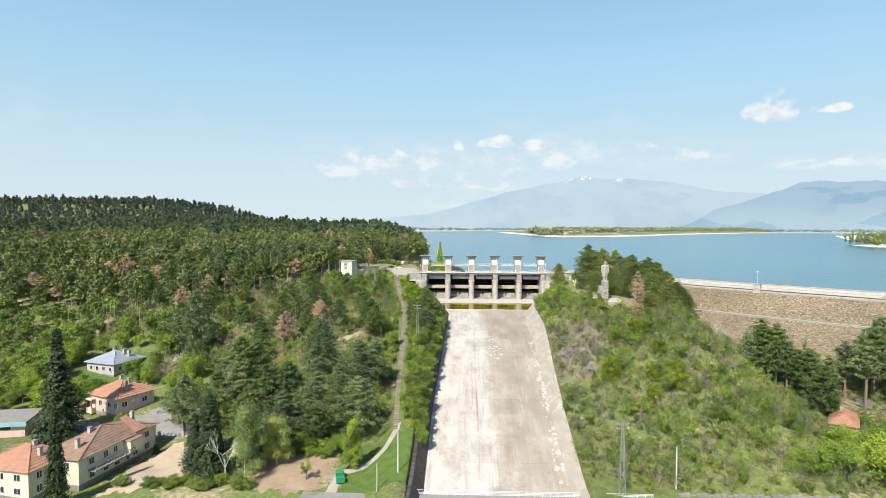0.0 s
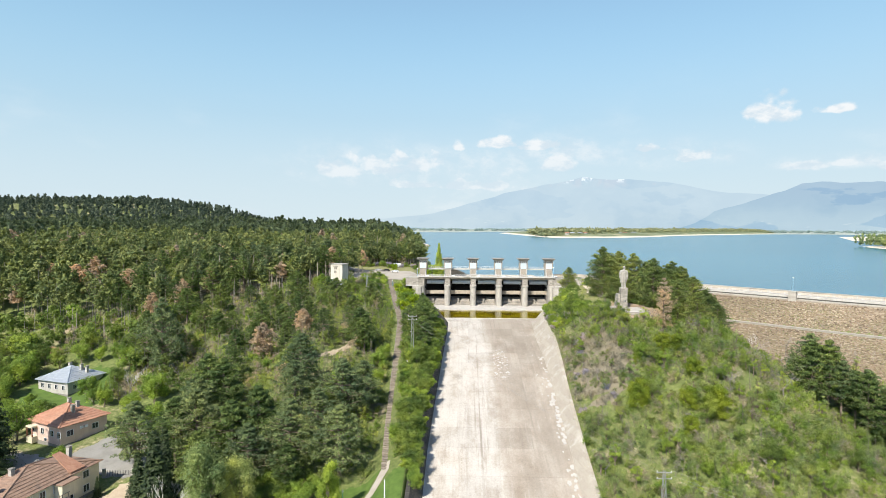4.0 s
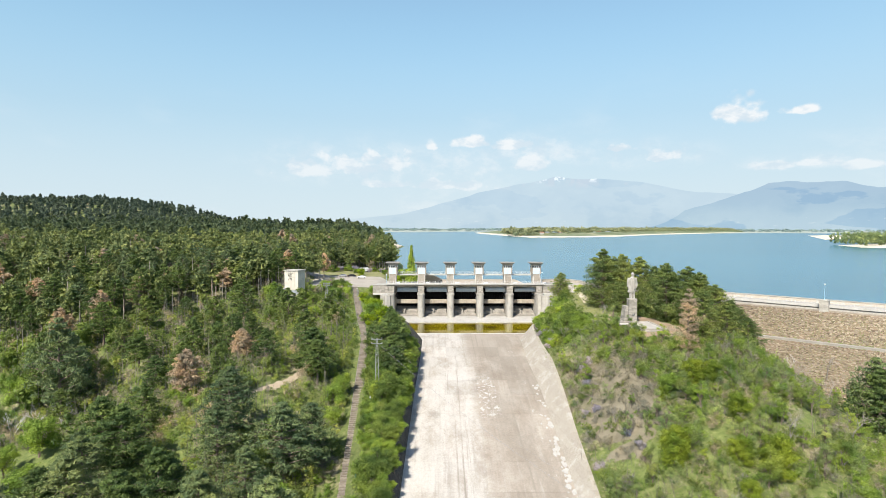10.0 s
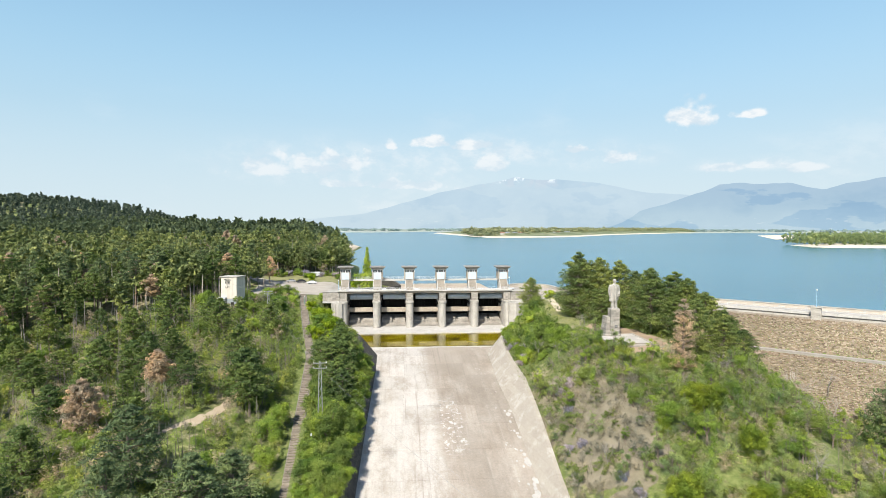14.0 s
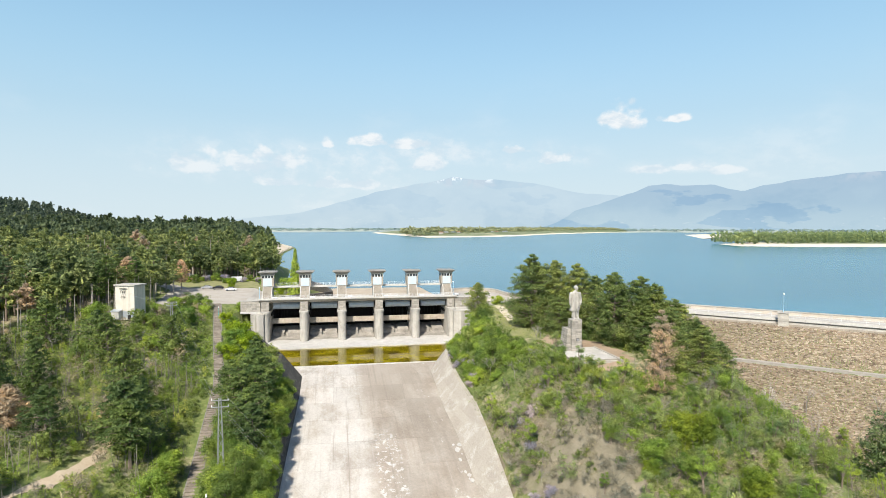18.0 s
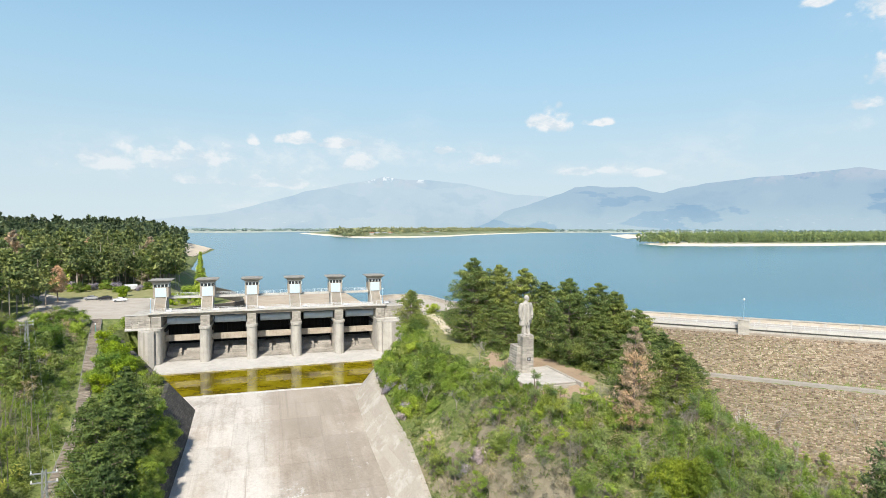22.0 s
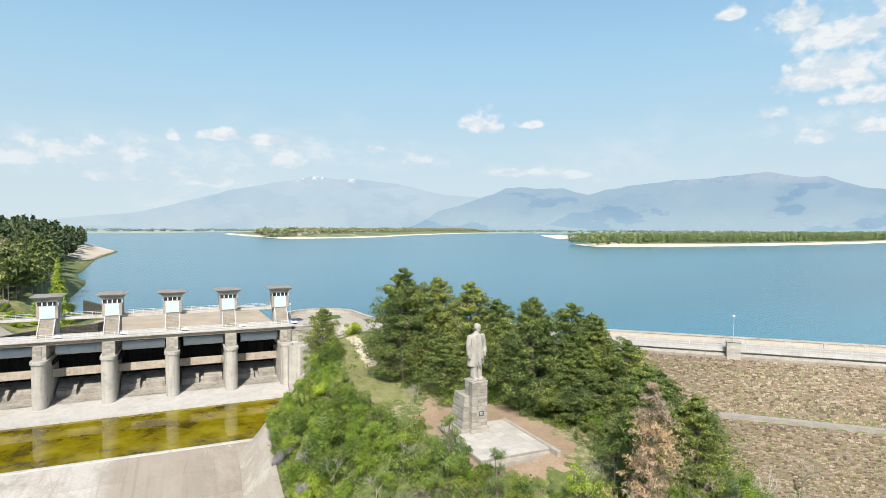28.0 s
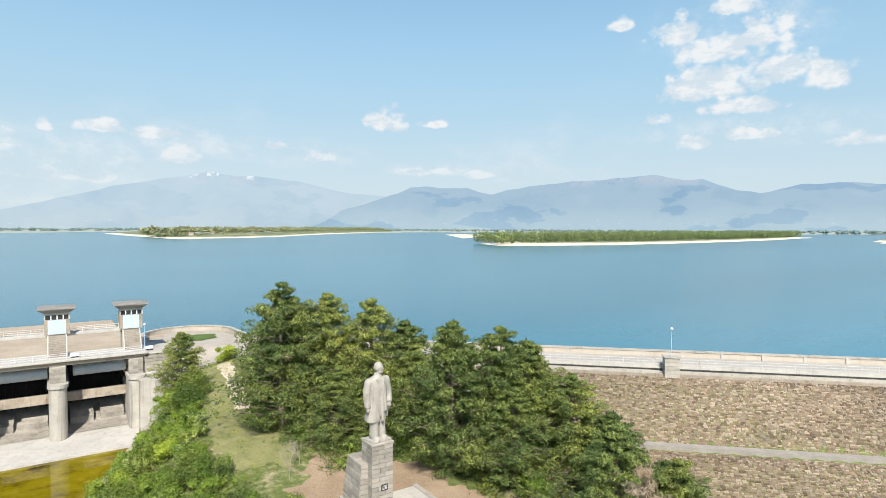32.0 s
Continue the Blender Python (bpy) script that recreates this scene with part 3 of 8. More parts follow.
def pool():
    rim = boxes((-21, 20, -43.9, -42.9, -9.5, -7.52), bevel=0.08)
    tagged(part("pool_sill", rim, M["white_concrete"]), "low concrete sill at the head of the chute", "sill", kind="structure")
    bm = solid(bmesh.new(), [(-22, -43), (21, -43), (29.5, -19), (-29.5, -19)], -11.2, -7.85)
    tagged(part("pool_water", bm, M["pool"]), "still mustard-green stagnant stilling pool water", "water", kind="structure")
    bm = solid(bmesh.new(), [(-29.5, -19.8), (29.5, -19.0), (30.5, -8), (-30.5, -8)], -11, [-7.5, -7.5, -6.9, -6.9])
    tagged(part("apron", bm, M["white_concrete"]), "pale concrete apron below the gates", "apron", kind="structure")


def gate_house():
    dam = thing("gate_structure", "pale concrete spillway bridge with five gate bays", "spillway gates")
    for k, x in enumerate(PIER_X):
        end = k in (0, 5)
        w = 1.35
        bm = bmesh.new()
        nose = [(x - w, 6)] + [(x - w * math.cos(a), -10.3 - 1.55 * math.sin(a)) for a in np.linspace(0, math.pi, 13)] + [(x + w, 6)]
        solid(bm, nose[::-1], -11.5, 1.9)
        p = part("pier", bm, M["concrete"], dam)
        bm = bmesh.new()
        wide = [(x + (a - x) * 1.14, b - (0.25 if b < 0 else 0)) for a, b in nose]
        solid(bm, wide[::-1], 1.9, 2.5)
        part("pier_cap", bm, M["concrete"], p)
        head = part("pier_head", boxes((x - 1.15, x + 1.15, -9.85, 6, 2.5, 5.3), bevel=0.05), M["concrete"], p)
        for c in range(6):
            cut = (x - 1.2, x - 0.1 + 0.5 * (c % 2), x + 1.2) if c % 2 else (x - 1.2, x - 0.55, x + 0.4, x + 1.2)
            for u, v in zip(cut, cut[1:]):
                part("block", boxes((u + 0.012, v - 0.012, -9.95, -9.2, 2.52 + 0.46 * c, 2.955 + 0.46 * c), bevel=0.03), M["stonework"], head)
    part("bridge_deck", boxes((-32, 32, -9.3, -1.0, 5.3, 6.05), bevel=0.06), M["white_concrete"], dam)
    part("deck_kerb", boxes((-32, 32, -10.1, -9.1, 6.05, 6.5), bevel=0.06), M["white_concrete"], dam)
    part("deck_fascia", boxes((-32, 32, -9.5, -9.3, 5.36, 6.05)), M["stained_concrete"], dam, "brown-stained concrete fascia")
    part("bridge_beam", boxes((-31, 31, -2.0, -0.6, 3.9, 5.0), (-31, 31, -4.9, -4.3, 4.6, 5.3)), M["concrete_dark"], dam)
    for a, b in zip(PIER_X, PIER_X[1:]):
        x0, x1 = a + 1.35, b - 1.35
        g = part("gate_drum", tube(bmesh.new(), (x0 + 0.9, -6.5, 3.8), (x1 - 0.15, -6.5, 3.8), 1.05, sides=28), M["gate_steel"], dam, "pale steel gate drum")
        for k in range(4):
            xx = x0 + 1.1 + k * (x1 - x0 - 1.6) / 3
            part("drum_band", tube(bmesh.new(), (xx - 0.07, -6.5, 3.8), (xx + 0.07, -6.5, 3.8), 1.1, sides=28), M["gate_steel"], g)
        # Leaf, ribs and arms take the colour with bay shade painted in.
        part("gate_leaf", boxes((x0, x1, 1.6, 2.0, -4.2, 5.0)), M["shade_steel"], g)
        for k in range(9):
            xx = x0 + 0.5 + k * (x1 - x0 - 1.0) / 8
            part("gate_rib", boxes((xx - 0.09, xx + 0.09, 1.1, 1.6, -4.0, 3.2)), M["shade_steel"], g)
        part("strut_beam", boxes((x0 - 0.02, x1 + 0.02, -4.9, -4.0, -2.2, -0.5), bevel=0.06), M["beam_concrete"], dam)
        for sx in (x0 + 0.25, x1 - 0.25):
            part("gate_arm", boxes((sx - 0.2, sx + 0.2, -6.2, 1.6, 0.6, 1.4)), M["shade_steel"], g)
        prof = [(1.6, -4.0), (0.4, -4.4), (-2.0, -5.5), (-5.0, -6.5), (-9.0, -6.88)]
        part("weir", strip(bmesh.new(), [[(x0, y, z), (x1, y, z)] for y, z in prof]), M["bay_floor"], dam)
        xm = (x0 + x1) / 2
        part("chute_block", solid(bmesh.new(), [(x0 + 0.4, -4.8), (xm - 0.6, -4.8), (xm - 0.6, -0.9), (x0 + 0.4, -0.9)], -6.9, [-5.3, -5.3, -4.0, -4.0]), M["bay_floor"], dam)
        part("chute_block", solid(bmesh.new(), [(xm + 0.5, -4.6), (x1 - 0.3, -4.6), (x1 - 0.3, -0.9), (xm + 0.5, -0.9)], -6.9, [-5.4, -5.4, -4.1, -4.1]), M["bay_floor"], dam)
    return dam


def cabin(x):
    c = thing("gate_cabin", "pale blue gate-lifting cabin with flat overhanging roof", "cabin", "gate cabins on the bridge")
    part("tower", boxes((x - 1.5, x + 1.5, -1.6, 2.2, 5.0, 9.7), bevel=0.05), M["concrete"], c)
    body = part("body", boxes((x - 1.95, x + 1.95, -2.0, 2.2, 9.7, 12.45)), M["stained_concrete"], c)
    part("front_panel", boxes((x - 1.4, x + 1.4, -2.06, -1.98, 9.75, 12.35)), M["blue_wall"], body, "pale blue painted panel")
    part("upper_wall", boxes((x - 1.95, x + 1.95, -2.0, 2.2, 13.25, 13.7)), M["concrete"], c)
    for k in range(4):
        xx = x - 1.75 + k * 0.95
        w = part("window", boxes((xx, xx + 0.75, -1.92, -1.84, 12.45, 13.25)), M["glass"], c)
        part("mullion", boxes((xx + 0.75, xx + 0.95, -2.0, -1.8, 12.45, 13.25)), M["rail_white"], w)
    for s in (-1, 1):
        part("window", boxes((x + s * 1.9 - 0.03, x + s * 1.9 + 0.03, -1.6, 1.9, 12.45, 13.25)), M["glass"], c)
        part("post", boxes((x + s * 1.85 - 0.1, x + s * 1.85 + 0.1, 1.9, 2.2, 12.45, 13.25)), M["concrete"], c)
        part("post", boxes((x + s * 1.85 - 0.1, x + s * 1.85 + 0.1, -2.0, -1.7, 12.45, 13.25)), M["concrete"], c)
    bm = strip(bmesh.new(), [[(x + sx * w, sy * d + 0.1, z) for sx, sy in ((-1, -1), (1, -1), (1, 1), (-1, 1), (-1, -1))] for w, d, z in ((2.0, 2.15, 13.65), (2.85, 3.0, 14.3), (3.0, 3.15, 14.36), (3.0, 3.15, 14.5), (1.5, 1.6, 14.72), (0.05, 0.05, 14.76))])
    part("roof", bm, M["roof_grey"], c)
    s = part("stair", solid(bmesh.new(), [(x - 1.3, -5.2), (x + 1.3, -5.2), (x + 1.3, -1.9), (x - 1.3, -1.9)], [5.7, 5.7, 9.2, 9.2], [5.9, 5.9, 9.45, 9.45]), M["concrete_dark"], c, "weathered steps with pale edges")
    for k in range(14):
        t = k / 13
        part("step", boxes((x - 1.3, x + 1.3, -5.2 + 3.3 * t, -4.88 + 3.3 * t, 5.9 + 3.6 * t, 6.1 + 3.6 * t)), M["stained_concrete"], s)
    for sx in (-1.42, 1.42):
        bm = solid(bmesh.new(), [(x + sx - 0.1, -5.3), (x + sx + 0.1, -5.3), (x + sx + 0.1, -1.9), (x + sx - 0.1, -1.9)], [5.95, 5.95, 9.4, 9.4], [6.3, 6.3, 9.75, 9.75])
        part("stringer", bm, M["white_concrete"], s)
    return c


def railing(name, pts, high=1.1, gap=2.0, rails=3, label="white painted steel railing", thick=1.0):
    root = thing(name, label, "railing", "bridge railings")
    for a, b in zip(pts, pts[1:]):
        a, b = Vector(a), Vector(b)
        n = max(1, round((b - a).length / gap))
        for i in range(n + 1):
            q = a.lerp(b, i / n)
            part("post", tube(bmesh.new(), q, q + Vector((0, 0, high)), 0.05 * thick, sides=5), M["rail_white"], root)
        for r in range(rails):
            h = Vector((0, 0, high * (r + 1) / rails - 0.03))
            part("rail", tube(bmesh.new(), a + h, b + h, 0.045 * thick, sides=5), M["rail_white"], root)
    return root


def fallen_plaster():
    """Flakes of render that lie along the foot of the pale wall."""
    rng = np.random.default_rng(23)
    bm = bmesh.new()
    for k in range(90):
        y = rng.uniform(-178, -92)
        x = float(chute_right(y)) - abs(rng.normal()) * 1.0 - 0.25
        z, r = float(floor_z(y)), rng.uniform(0.15, 0.7)
        n = int(rng.integers(5, 8))
        o = [(x + r * rng.uniform(0.6, 1.1) * math.cos(6.283 * i / n), y + 1.6 * r * rng.uniform(0.6, 1.1) * math.sin(6.283 * i / n)) for i in range(n)]
        solid(bm, o, [float(floor_z(b)) - 0.05 for _, b in o], [float(floor_z(b)) + rng.uniform(0.03, 0.14) for _, b in o])
    tagged(part("fallen_plaster", bm, M["white_concrete"]), "pale flakes of fallen wall plaster on the chute", "debris", kind="stuff")


spill_walls()
fallen_plaster()
chute_floor()
pool()
gate_house()
first = cabin(0.0)
for x in PIER_X[1:]:
    copy_thing(first, pose(x, 0, 0))
first.matrix_basis = pose(PIER_X[0], 0, 0)
railing("deck_railing", [(-31.5, -9.6, 6.5), (31.5, -9.6, 6.5)], 1.0, 2.4, thick=0.75)
for x in PIER_X:
    h = thing("hatch_box", "small white painted hatch box on the deck", "box", "hatch boxes on the deck")
    part("casing", boxes((x + 1.9, x + 3.3, -6.9, -6.0, 6.25, 6.75), bevel=0.03), M["rail_white"], h)
    part("base", boxes((x + 2.0, x + 3.2, -6.8, -6.1, 6.0, 6.25)), M["dark_steel"], h)
for a, b in zip(PIER_X, PIER_X[1:]):
    railing("footbridge_railing", [(a + 2, 0.1, 9.6), (b - 2, 0.1, 9.6)], 1.0, 2.0, thick=0.75)
    tagged(part("footbridge", boxes((a + 1.5, b - 1.5, 0.0, 1.6, 9.0, 9.6), bevel=0.04), M["white_concrete"]), "concrete footbridge between the cabins", "footbridge", "footbridges between cabins")


def abutment(side, name):
    a = thing(name, "pale stone-faced bridge abutment", "abutment")
    s = side
    x0, x1 = sorted((s * 31.4, s * 37.5))
    part("core", boxes((x0 + 0.15, x1 - 0.15, -9.3, 8, 2.4, 4.9)), M["concrete"], a)
    for k in range(4):
        z = 2.5 + 0.6 * k
        n = 4
        for i in range(n):
            u0, u1 = x0 + (x1 - x0) * (i + 0.25 * (k % 2) * (i > 0)) / n, x0 + (x1 - x0) * (i + 1 + 0.25 * (k % 2) * (i < n - 1)) / n
            part("stone_block", boxes((u0 + 0.025, u1 - 0.025, -9.55, -9.2, z + 0.02, z + 0.58), bevel=0.03), M["stonework"], a)
    part("ledge", boxes((x0, x1, -10.1, 8, 1.9, 2.5), bevel=0.08), M["white_concrete"], a)
    nose = [(30.2, -13.5), (32.5, -14.5), (36, -13.0), (39, -10.0), (39, 6), (30.2, 6)] if s > 0 else [(30.2, -12.6), (31.6, -13.2), (33.4, -12.4), (34.4, -10.2), (34.4, 6), (30.2, 6)]
    part("lower_wall", solid(bmesh.new(), [(s * u, v) for u, v in nose][:: s], -11, 1.9), M["concrete"], a)
    part("parapet", boxes((x0, x1, -9.5, -8.9, 4.92, 5.8), bevel=0.05), M["stonework"], a)
    part("coping", boxes((x0 - 0.1, x1 + 0.1, -9.65, -8.75, 5.8, 6.0), bevel=0.03), M["white_concrete"], a)


abutment(1, "abutment_east")
abutment(-1, "abutment_west")


# ---- earth dam with its crest road ----
def dam_at(s, n):
    """A place on the dam: s metres along the crest from the lamp pillar, n metres upstream of its front wall."""
    a = Vector((106.4, -66.0))
    d, u = Vector((0.726, -0.688)), Vector((0.688, 0.726))
    q = a + d * s + u * n
    return q.x, q.y


def dam_run(name, n0, n1, z0, z1, material, label, category, s0=-73, s1=330, bevel=0.0):
    bm = bmesh.new()
    c = [dam_at(s0, n0), dam_at(s1, n0), dam_at(s1, n1), dam_at(s0, n1)]
    solid(bm, c, z0, z1)
    return tagged(part(name, bm, material), label, category, kind="structure")


M["crest_road"] = surface("pale_worn_asphalt", (0.40, 0.375, 0.335), (0.54, 0.515, 0.465), 0.25, 5, 0.9, stain=(0.34, 0.32, 0.28))
M["pale_stone"] = surface("pale_pillar_stone", (0.44, 0.41, 0.355), (0.66, 0.62, 0.55), 1.2, 12, 0.85, piece=0.2)
dam_run("crest_road", 1.2, 8.0, 2.0, 5.35, M["crest_road"], "pale asphalt road along the dam crest", "road")
dam_run("crest_kerb", 0.5, 1.25, 4.85, 5.6, M["white_concrete"], "pale concrete kerb slab along the dam crest", "kerb")
# Darker concrete paints in the shadow line below the kerb.
dam_run("crest_recess", 1.0, 1.3, 3.6, 4.9, M["concrete_dark"], "recess under the crest kerb with its shade painted dark", "wall")
dam_run("crest_ledge", 0.0, 1.15, 2.6, 4.45, M["concrete"], "stained white concrete ledge above the stone face", "ledge")
dam_run("crest_foot", -0.6, 0.1, 1.4, 4.1, M["stained_concrete"], "low stained footing wall on the stone face", "wall")


def wave_wall():
    root = thing("wave_wall", "pale concrete wave wall with coping and pilasters", "wall", kind="structure")
    part("panel", solid(bmesh.new(), [dam_at(-76, 8.1), dam_at(330, 8.1), dam_at(330, 8.6), dam_at(-76, 8.6)], 1.0, 6.3), M["wave_panel"], root)
    part("coping", solid(bmesh.new(), [dam_at(-76, 7.95), dam_at(330, 7.95), dam_at(330, 8.8), dam_at(-76, 8.8)], 6.3, 6.55), M["concrete"], root)
    for s in np.arange(-58, 200, 7.0):
        part("pilaster", solid(bmesh.new(), [dam_at(s, 7.9), dam_at(s + 0.5, 7.9), dam_at(s + 0.5, 8.2), dam_at(s, 8.2)], 5.2, 6.3), M["white_concrete"], root)


def lamp_pillar(s, lamp):
    x, y = dam_at(s, -0.2)
    turn = math.degrees(math.atan2(-0.688, 0.726))
    p = thing("crest_pillar", "pale stone pillar on the dam crest", "pillar", "pillars along the crest", at=pose(x, y, 0, rz=turn))
    for k in range(8):
        part("stone_course", boxes((-1.25 + 0.02 * (k % 2), 1.25 - 0.02 * (k % 2), -0.9, 1.3, 1.4 + 0.7 * k, 2.08 + 0.7 * k), bevel=0.04), M["pale_stone"], p)
    part("cap", boxes((-1.4, 1.4, -1.05, 1.45, 7.0, 7.2), bevel=0.05), M["concrete"], p)
    if lamp:
        l = thing("crest_lamp", "blue lamp post with a white globe", "street lamp", "globe lamps", at=pose(x, y, 7.2, rz=turn))
        part("pole", tube(bmesh.new(), (0, 0.2, 0), (0, 0.2, 4.6), 0.09, 0.07), M["lamp_blue"], l)
        bm = bmesh.new()
        bmesh.ops.create_icosphere(bm, subdivisions=2, radius=0.27, matrix=Matrix.Translation((0, 0.2, 4.8)))
        part("globe", bm, M["globe"], l)


M["wave_panel"] = surface("beige_panel", (0.50, 0.44, 0.36), (0.62, 0.56, 0.48), 0.4, 5, 0.9, streak=0.3)
M["lamp_blue"] = surface("pale_blue_post", (0.30, 0.50, 0.66), (0.42, 0.62, 0.76), 2, 9, 0.5)
M["globe"] = surface("white_globe", (0.78, 0.78, 0.76), (0.84, 0.84, 0.82), 3, 9, 0.3, bump=0)
wave_wall()
lamp_pillar(1.6, True)
lamp_pillar(44, False)
lamp_pillar(87, True)
a, b = dam_at(-55, 1.1), dam_at(150, 1.1)
railing("crest_railing", [(*dam_at(-55 + 20.5 * k, 0.9), 5.6) for k in range(11)], 0.9, 2.6, 2, "thin white railing along the crest road", 0.5)


def stone_face():
    """The dam's downstream facing of rough coursed stones, each uneven; the nearest stand singly."""
    root = thing("stone_face", "tan rubble-stone facing of the dam slope", "stone facing", kind="structure")
    rng = np.random.default_rng(17)
    verts, faces, near = [], [], []
    d = np.array([0.726, -0.688, 0.0])
    n = -0.8
    while n > -62:
        deep = rng.uniform(0.19, 0.34)
        if -14.0 < n < -12.9:
            n -= 0.9
            continue
        s = -52.0 + rng.uniform(0, 0.6)
        while s < 150:
            wide = rng.choice((0.26, 0.36, 0.48, 0.62, 0.8)) * rng.uniform(0.85, 1.15)
            cx, cy = dam_at(s + wide / 2, n - deep / 2)
            if ground(cx, cy) < dam_z(cx, cy) + 0.5:
                z0, z1 = float(dam_z(*dam_at(s, n))), float(dam_z(*dam_at(s, n - deep)))
                lift = rng.uniform(0.05, 0.17)
                g = 0.035
                ring = []
                for (a, b, z) in ((g, g, z0), (wide - g, g, z0), (wide - g, deep - g, z1), (g, deep - g, z1)):
                    x, y = dam_at(s + a + rng.uniform(-0.05, 0.05), n - b + rng.uniform(-0.04, 0.04))
                    ring.append((x, y, z))
                k = rng.uniform(0.05, 0.13)
                c = np.mean(ring, 0)
                top = [tuple(np.array(q) + (c - np.array(q)) * k * 1.3 + np.array([-0.2, -0.22, 0.9]) * lift * rng.uniform(0.7, 1.2)) for q in ring]
                row = [tuple(np.array(q) - np.array([0, 0, 0.1])) for q in ring] + top
                if -24 < s < -4 and n > -11 and len(near) < 280:
                    near.append(row)
                else:
                    i = len(verts)
                    verts += row
                    faces += [(i + 4, i + 5, i + 6, i + 7), (i, i + 1, i + 5, i + 4), (i + 1, i + 2, i + 6, i + 5), (i + 2, i + 3, i + 7, i + 6), (i + 3, i, i + 4, i + 7)]
            s += wide
        n -= deep
    tagged(raw("stone_rows", verts, faces, M["rubble"], root), kind="stuff")
    for row in near:
        raw("stone", row, [(4, 5, 6, 7), (0, 1, 5, 4), (1, 2, 6, 5), (2, 3, 7, 6), (3, 0, 4, 7)], M["rubble_single"], root)
    bm = solid(bmesh.new(), [dam_at(-58, -12.8), dam_at(-58, -14.3), dam_at(150, -14.3), dam_at(150, -12.8)], -6.0, -3.58)
    tagged(part("dam_berm", bm, M["berm"]), "narrow grey gravel berm across the stone face", "berm", kind="structure")


def rubble(name, single):
    m, nt, p, where = start(name, 0.95, 0, True)
    if single:
        r = nt.nodes.new("ShaderNodeObjectInfo").outputs["Random"]
    else:
        r = nt.nodes.new("ShaderNodeNewGeometry").outputs["Random Per Island"]
    col = ramp(nt, r, ((0.0, (0.125, 0.092, 0.066)), (0.22, (0.22, 0.164, 0.112)), (0.45, (0.315, 0.233, 0.160)), (0.6, (0.235, 0.200, 0.165)), (0.8, (0.345, 0.276, 0.205)), (1.0, (0.455, 0.38, 0.295))))
    big = tex(nt, 0.05, where, 5, 0.6)
    g = tex(nt, 6.0, where, 4, 0.7)
    col = blend(nt, 1.0, col, ramp(nt, big, ((0.35, (0.82, 0.80, 0.78)), (0.65, (1.1, 1.08, 1.05)))), "MULTIPLY")
    col = blend(nt, 1.0, col, ramp(nt, g, ((0.3, (0.68,) * 3), (0.7, (0.94,) * 3))), "MULTIPLY")
    nt.links.new(col, p.inputs["Base Color"])
    relief(nt, p, g, 0.5, 0.05)
    return m


M["rubble"], M["rubble_single"] = rubble("tan_rubble", False), rubble("tan_rubble_single", True)


# ---- plaza, approach bank and car park ----
def inside(poly, x, y):
    hit = np.zeros(x.shape, bool)
    for (x0, y0), (x1, y1) in zip(poly, poly[1:] + poly[:1]):
        hit ^= ((y0 > y) != (y1 > y)) & (x < (x1 - x0) * (y - y0) / (y1 - y0 + 1e-9) + x0)
    return hit


def mesh_z(x, y):
    """The ground sheet's own height between its grid lines."""
    i = np.clip(np.searchsorted(gx, x) - 1, 0, nx - 2)
    j = np.clip(np.searchsorted(gy, y) - 1, 0, ny - 2)
    u, v = (x - gx[i]) / (gx[i + 1] - gx[i]), (y - gy[j]) / (gy[j + 1] - gy[j])
    return (GZ[j, i] * (1 - u) + GZ[j, i + 1] * u) * (1 - v) + (GZ[j + 1, i] * (1 - u) + GZ[j + 1, i + 1] * u) * v


def drape(name, label, category, poly, material, lift=0.08, step=1.0, wobble=0.5):
    """A thin sheet laid over the ground inside an outline with an uneven edge."""
    step *= 0.3
    xs = np.arange(min(p[0] for p in poly) - 1, max(p[0] for p in poly) + 1, step)
    ys = np.arange(min(p[1] for p in poly) - 1, max(p[1] for p in poly) + 1, step)
    X, Y = np.meshgrid(xs, ys)
    Z = mesh_z(X, Y) + lift
    cx, cy = (X[:-1, :-1] + X[1:, 1:]) / 2, (Y[:-1, :-1] + Y[1:, 1:]) / 2
    keep = inside(poly, cx + wobble * (np.sin(cy * 0.9 + cx * 0.4) + 0.6 * np.sin(cy * 2.3 + 1.7 * np.sin(cx))), cy + wobble * (np.sin(cx * 1.1 - cy * 0.3) + 0.6 * np.sin(cx * 2.6 + 1.3 * np.sin(cy))))
    k = np.arange(X.size).reshape(X.shape)
    f = np.stack([k[:-1, :-1], k[:-1, 1:], k[1:, 1:], k[1:, :-1]], -1)[keep]
    used = np.unique(f)
    back = np.zeros(X.size, int)
    back[used] = np.arange(len(used))
    v = np.stack([X, Y, Z], -1).reshape(-1, 3)[used]
    return tagged(raw(name, v.tolist(), back[f].tolist(), material, smooth=True), label, category, kind="structure")


M["plaza"] = surface("pale_plaza_gravel", (0.38, 0.34, 0.285), (0.52, 0.475, 0.41), 0.3, 5, 0.95)
M["meadow"] = surface("dry_meadow", (0.17, 0.185, 0.06), (0.36, 0.34, 0.16), 0.35, 5, 0.95, bump=0.6, depth=0.05)
M["lawn"] = surface("mown_lawn", (0.055, 0.105, 0.014), (0.125, 0.205, 0.034), 0.5, 9, 0.95, bump=0.6, depth=0.05)
stone_face()
drape("car_park_meadow", "dry sunlit grass slope behind the car park", "meadow", [(-66, 43), (-40, 43), (-30, 31), (-26, 40), (-30, 60), (-46, 78), (-74, 72), (-82, 58)], M["meadow"], 0.07, 1.2, 1.0)
drape("car_park", "pale worn asphalt car park beside the bridge", "road", [(-66, 1), (-32, -2), (-29, 4), (-30, 30), (-40, 42), (-66, 44), (-80, 60), (-84, 58), (-70, 36)], M["plaza"], 0.1, 1.0, 0.0)
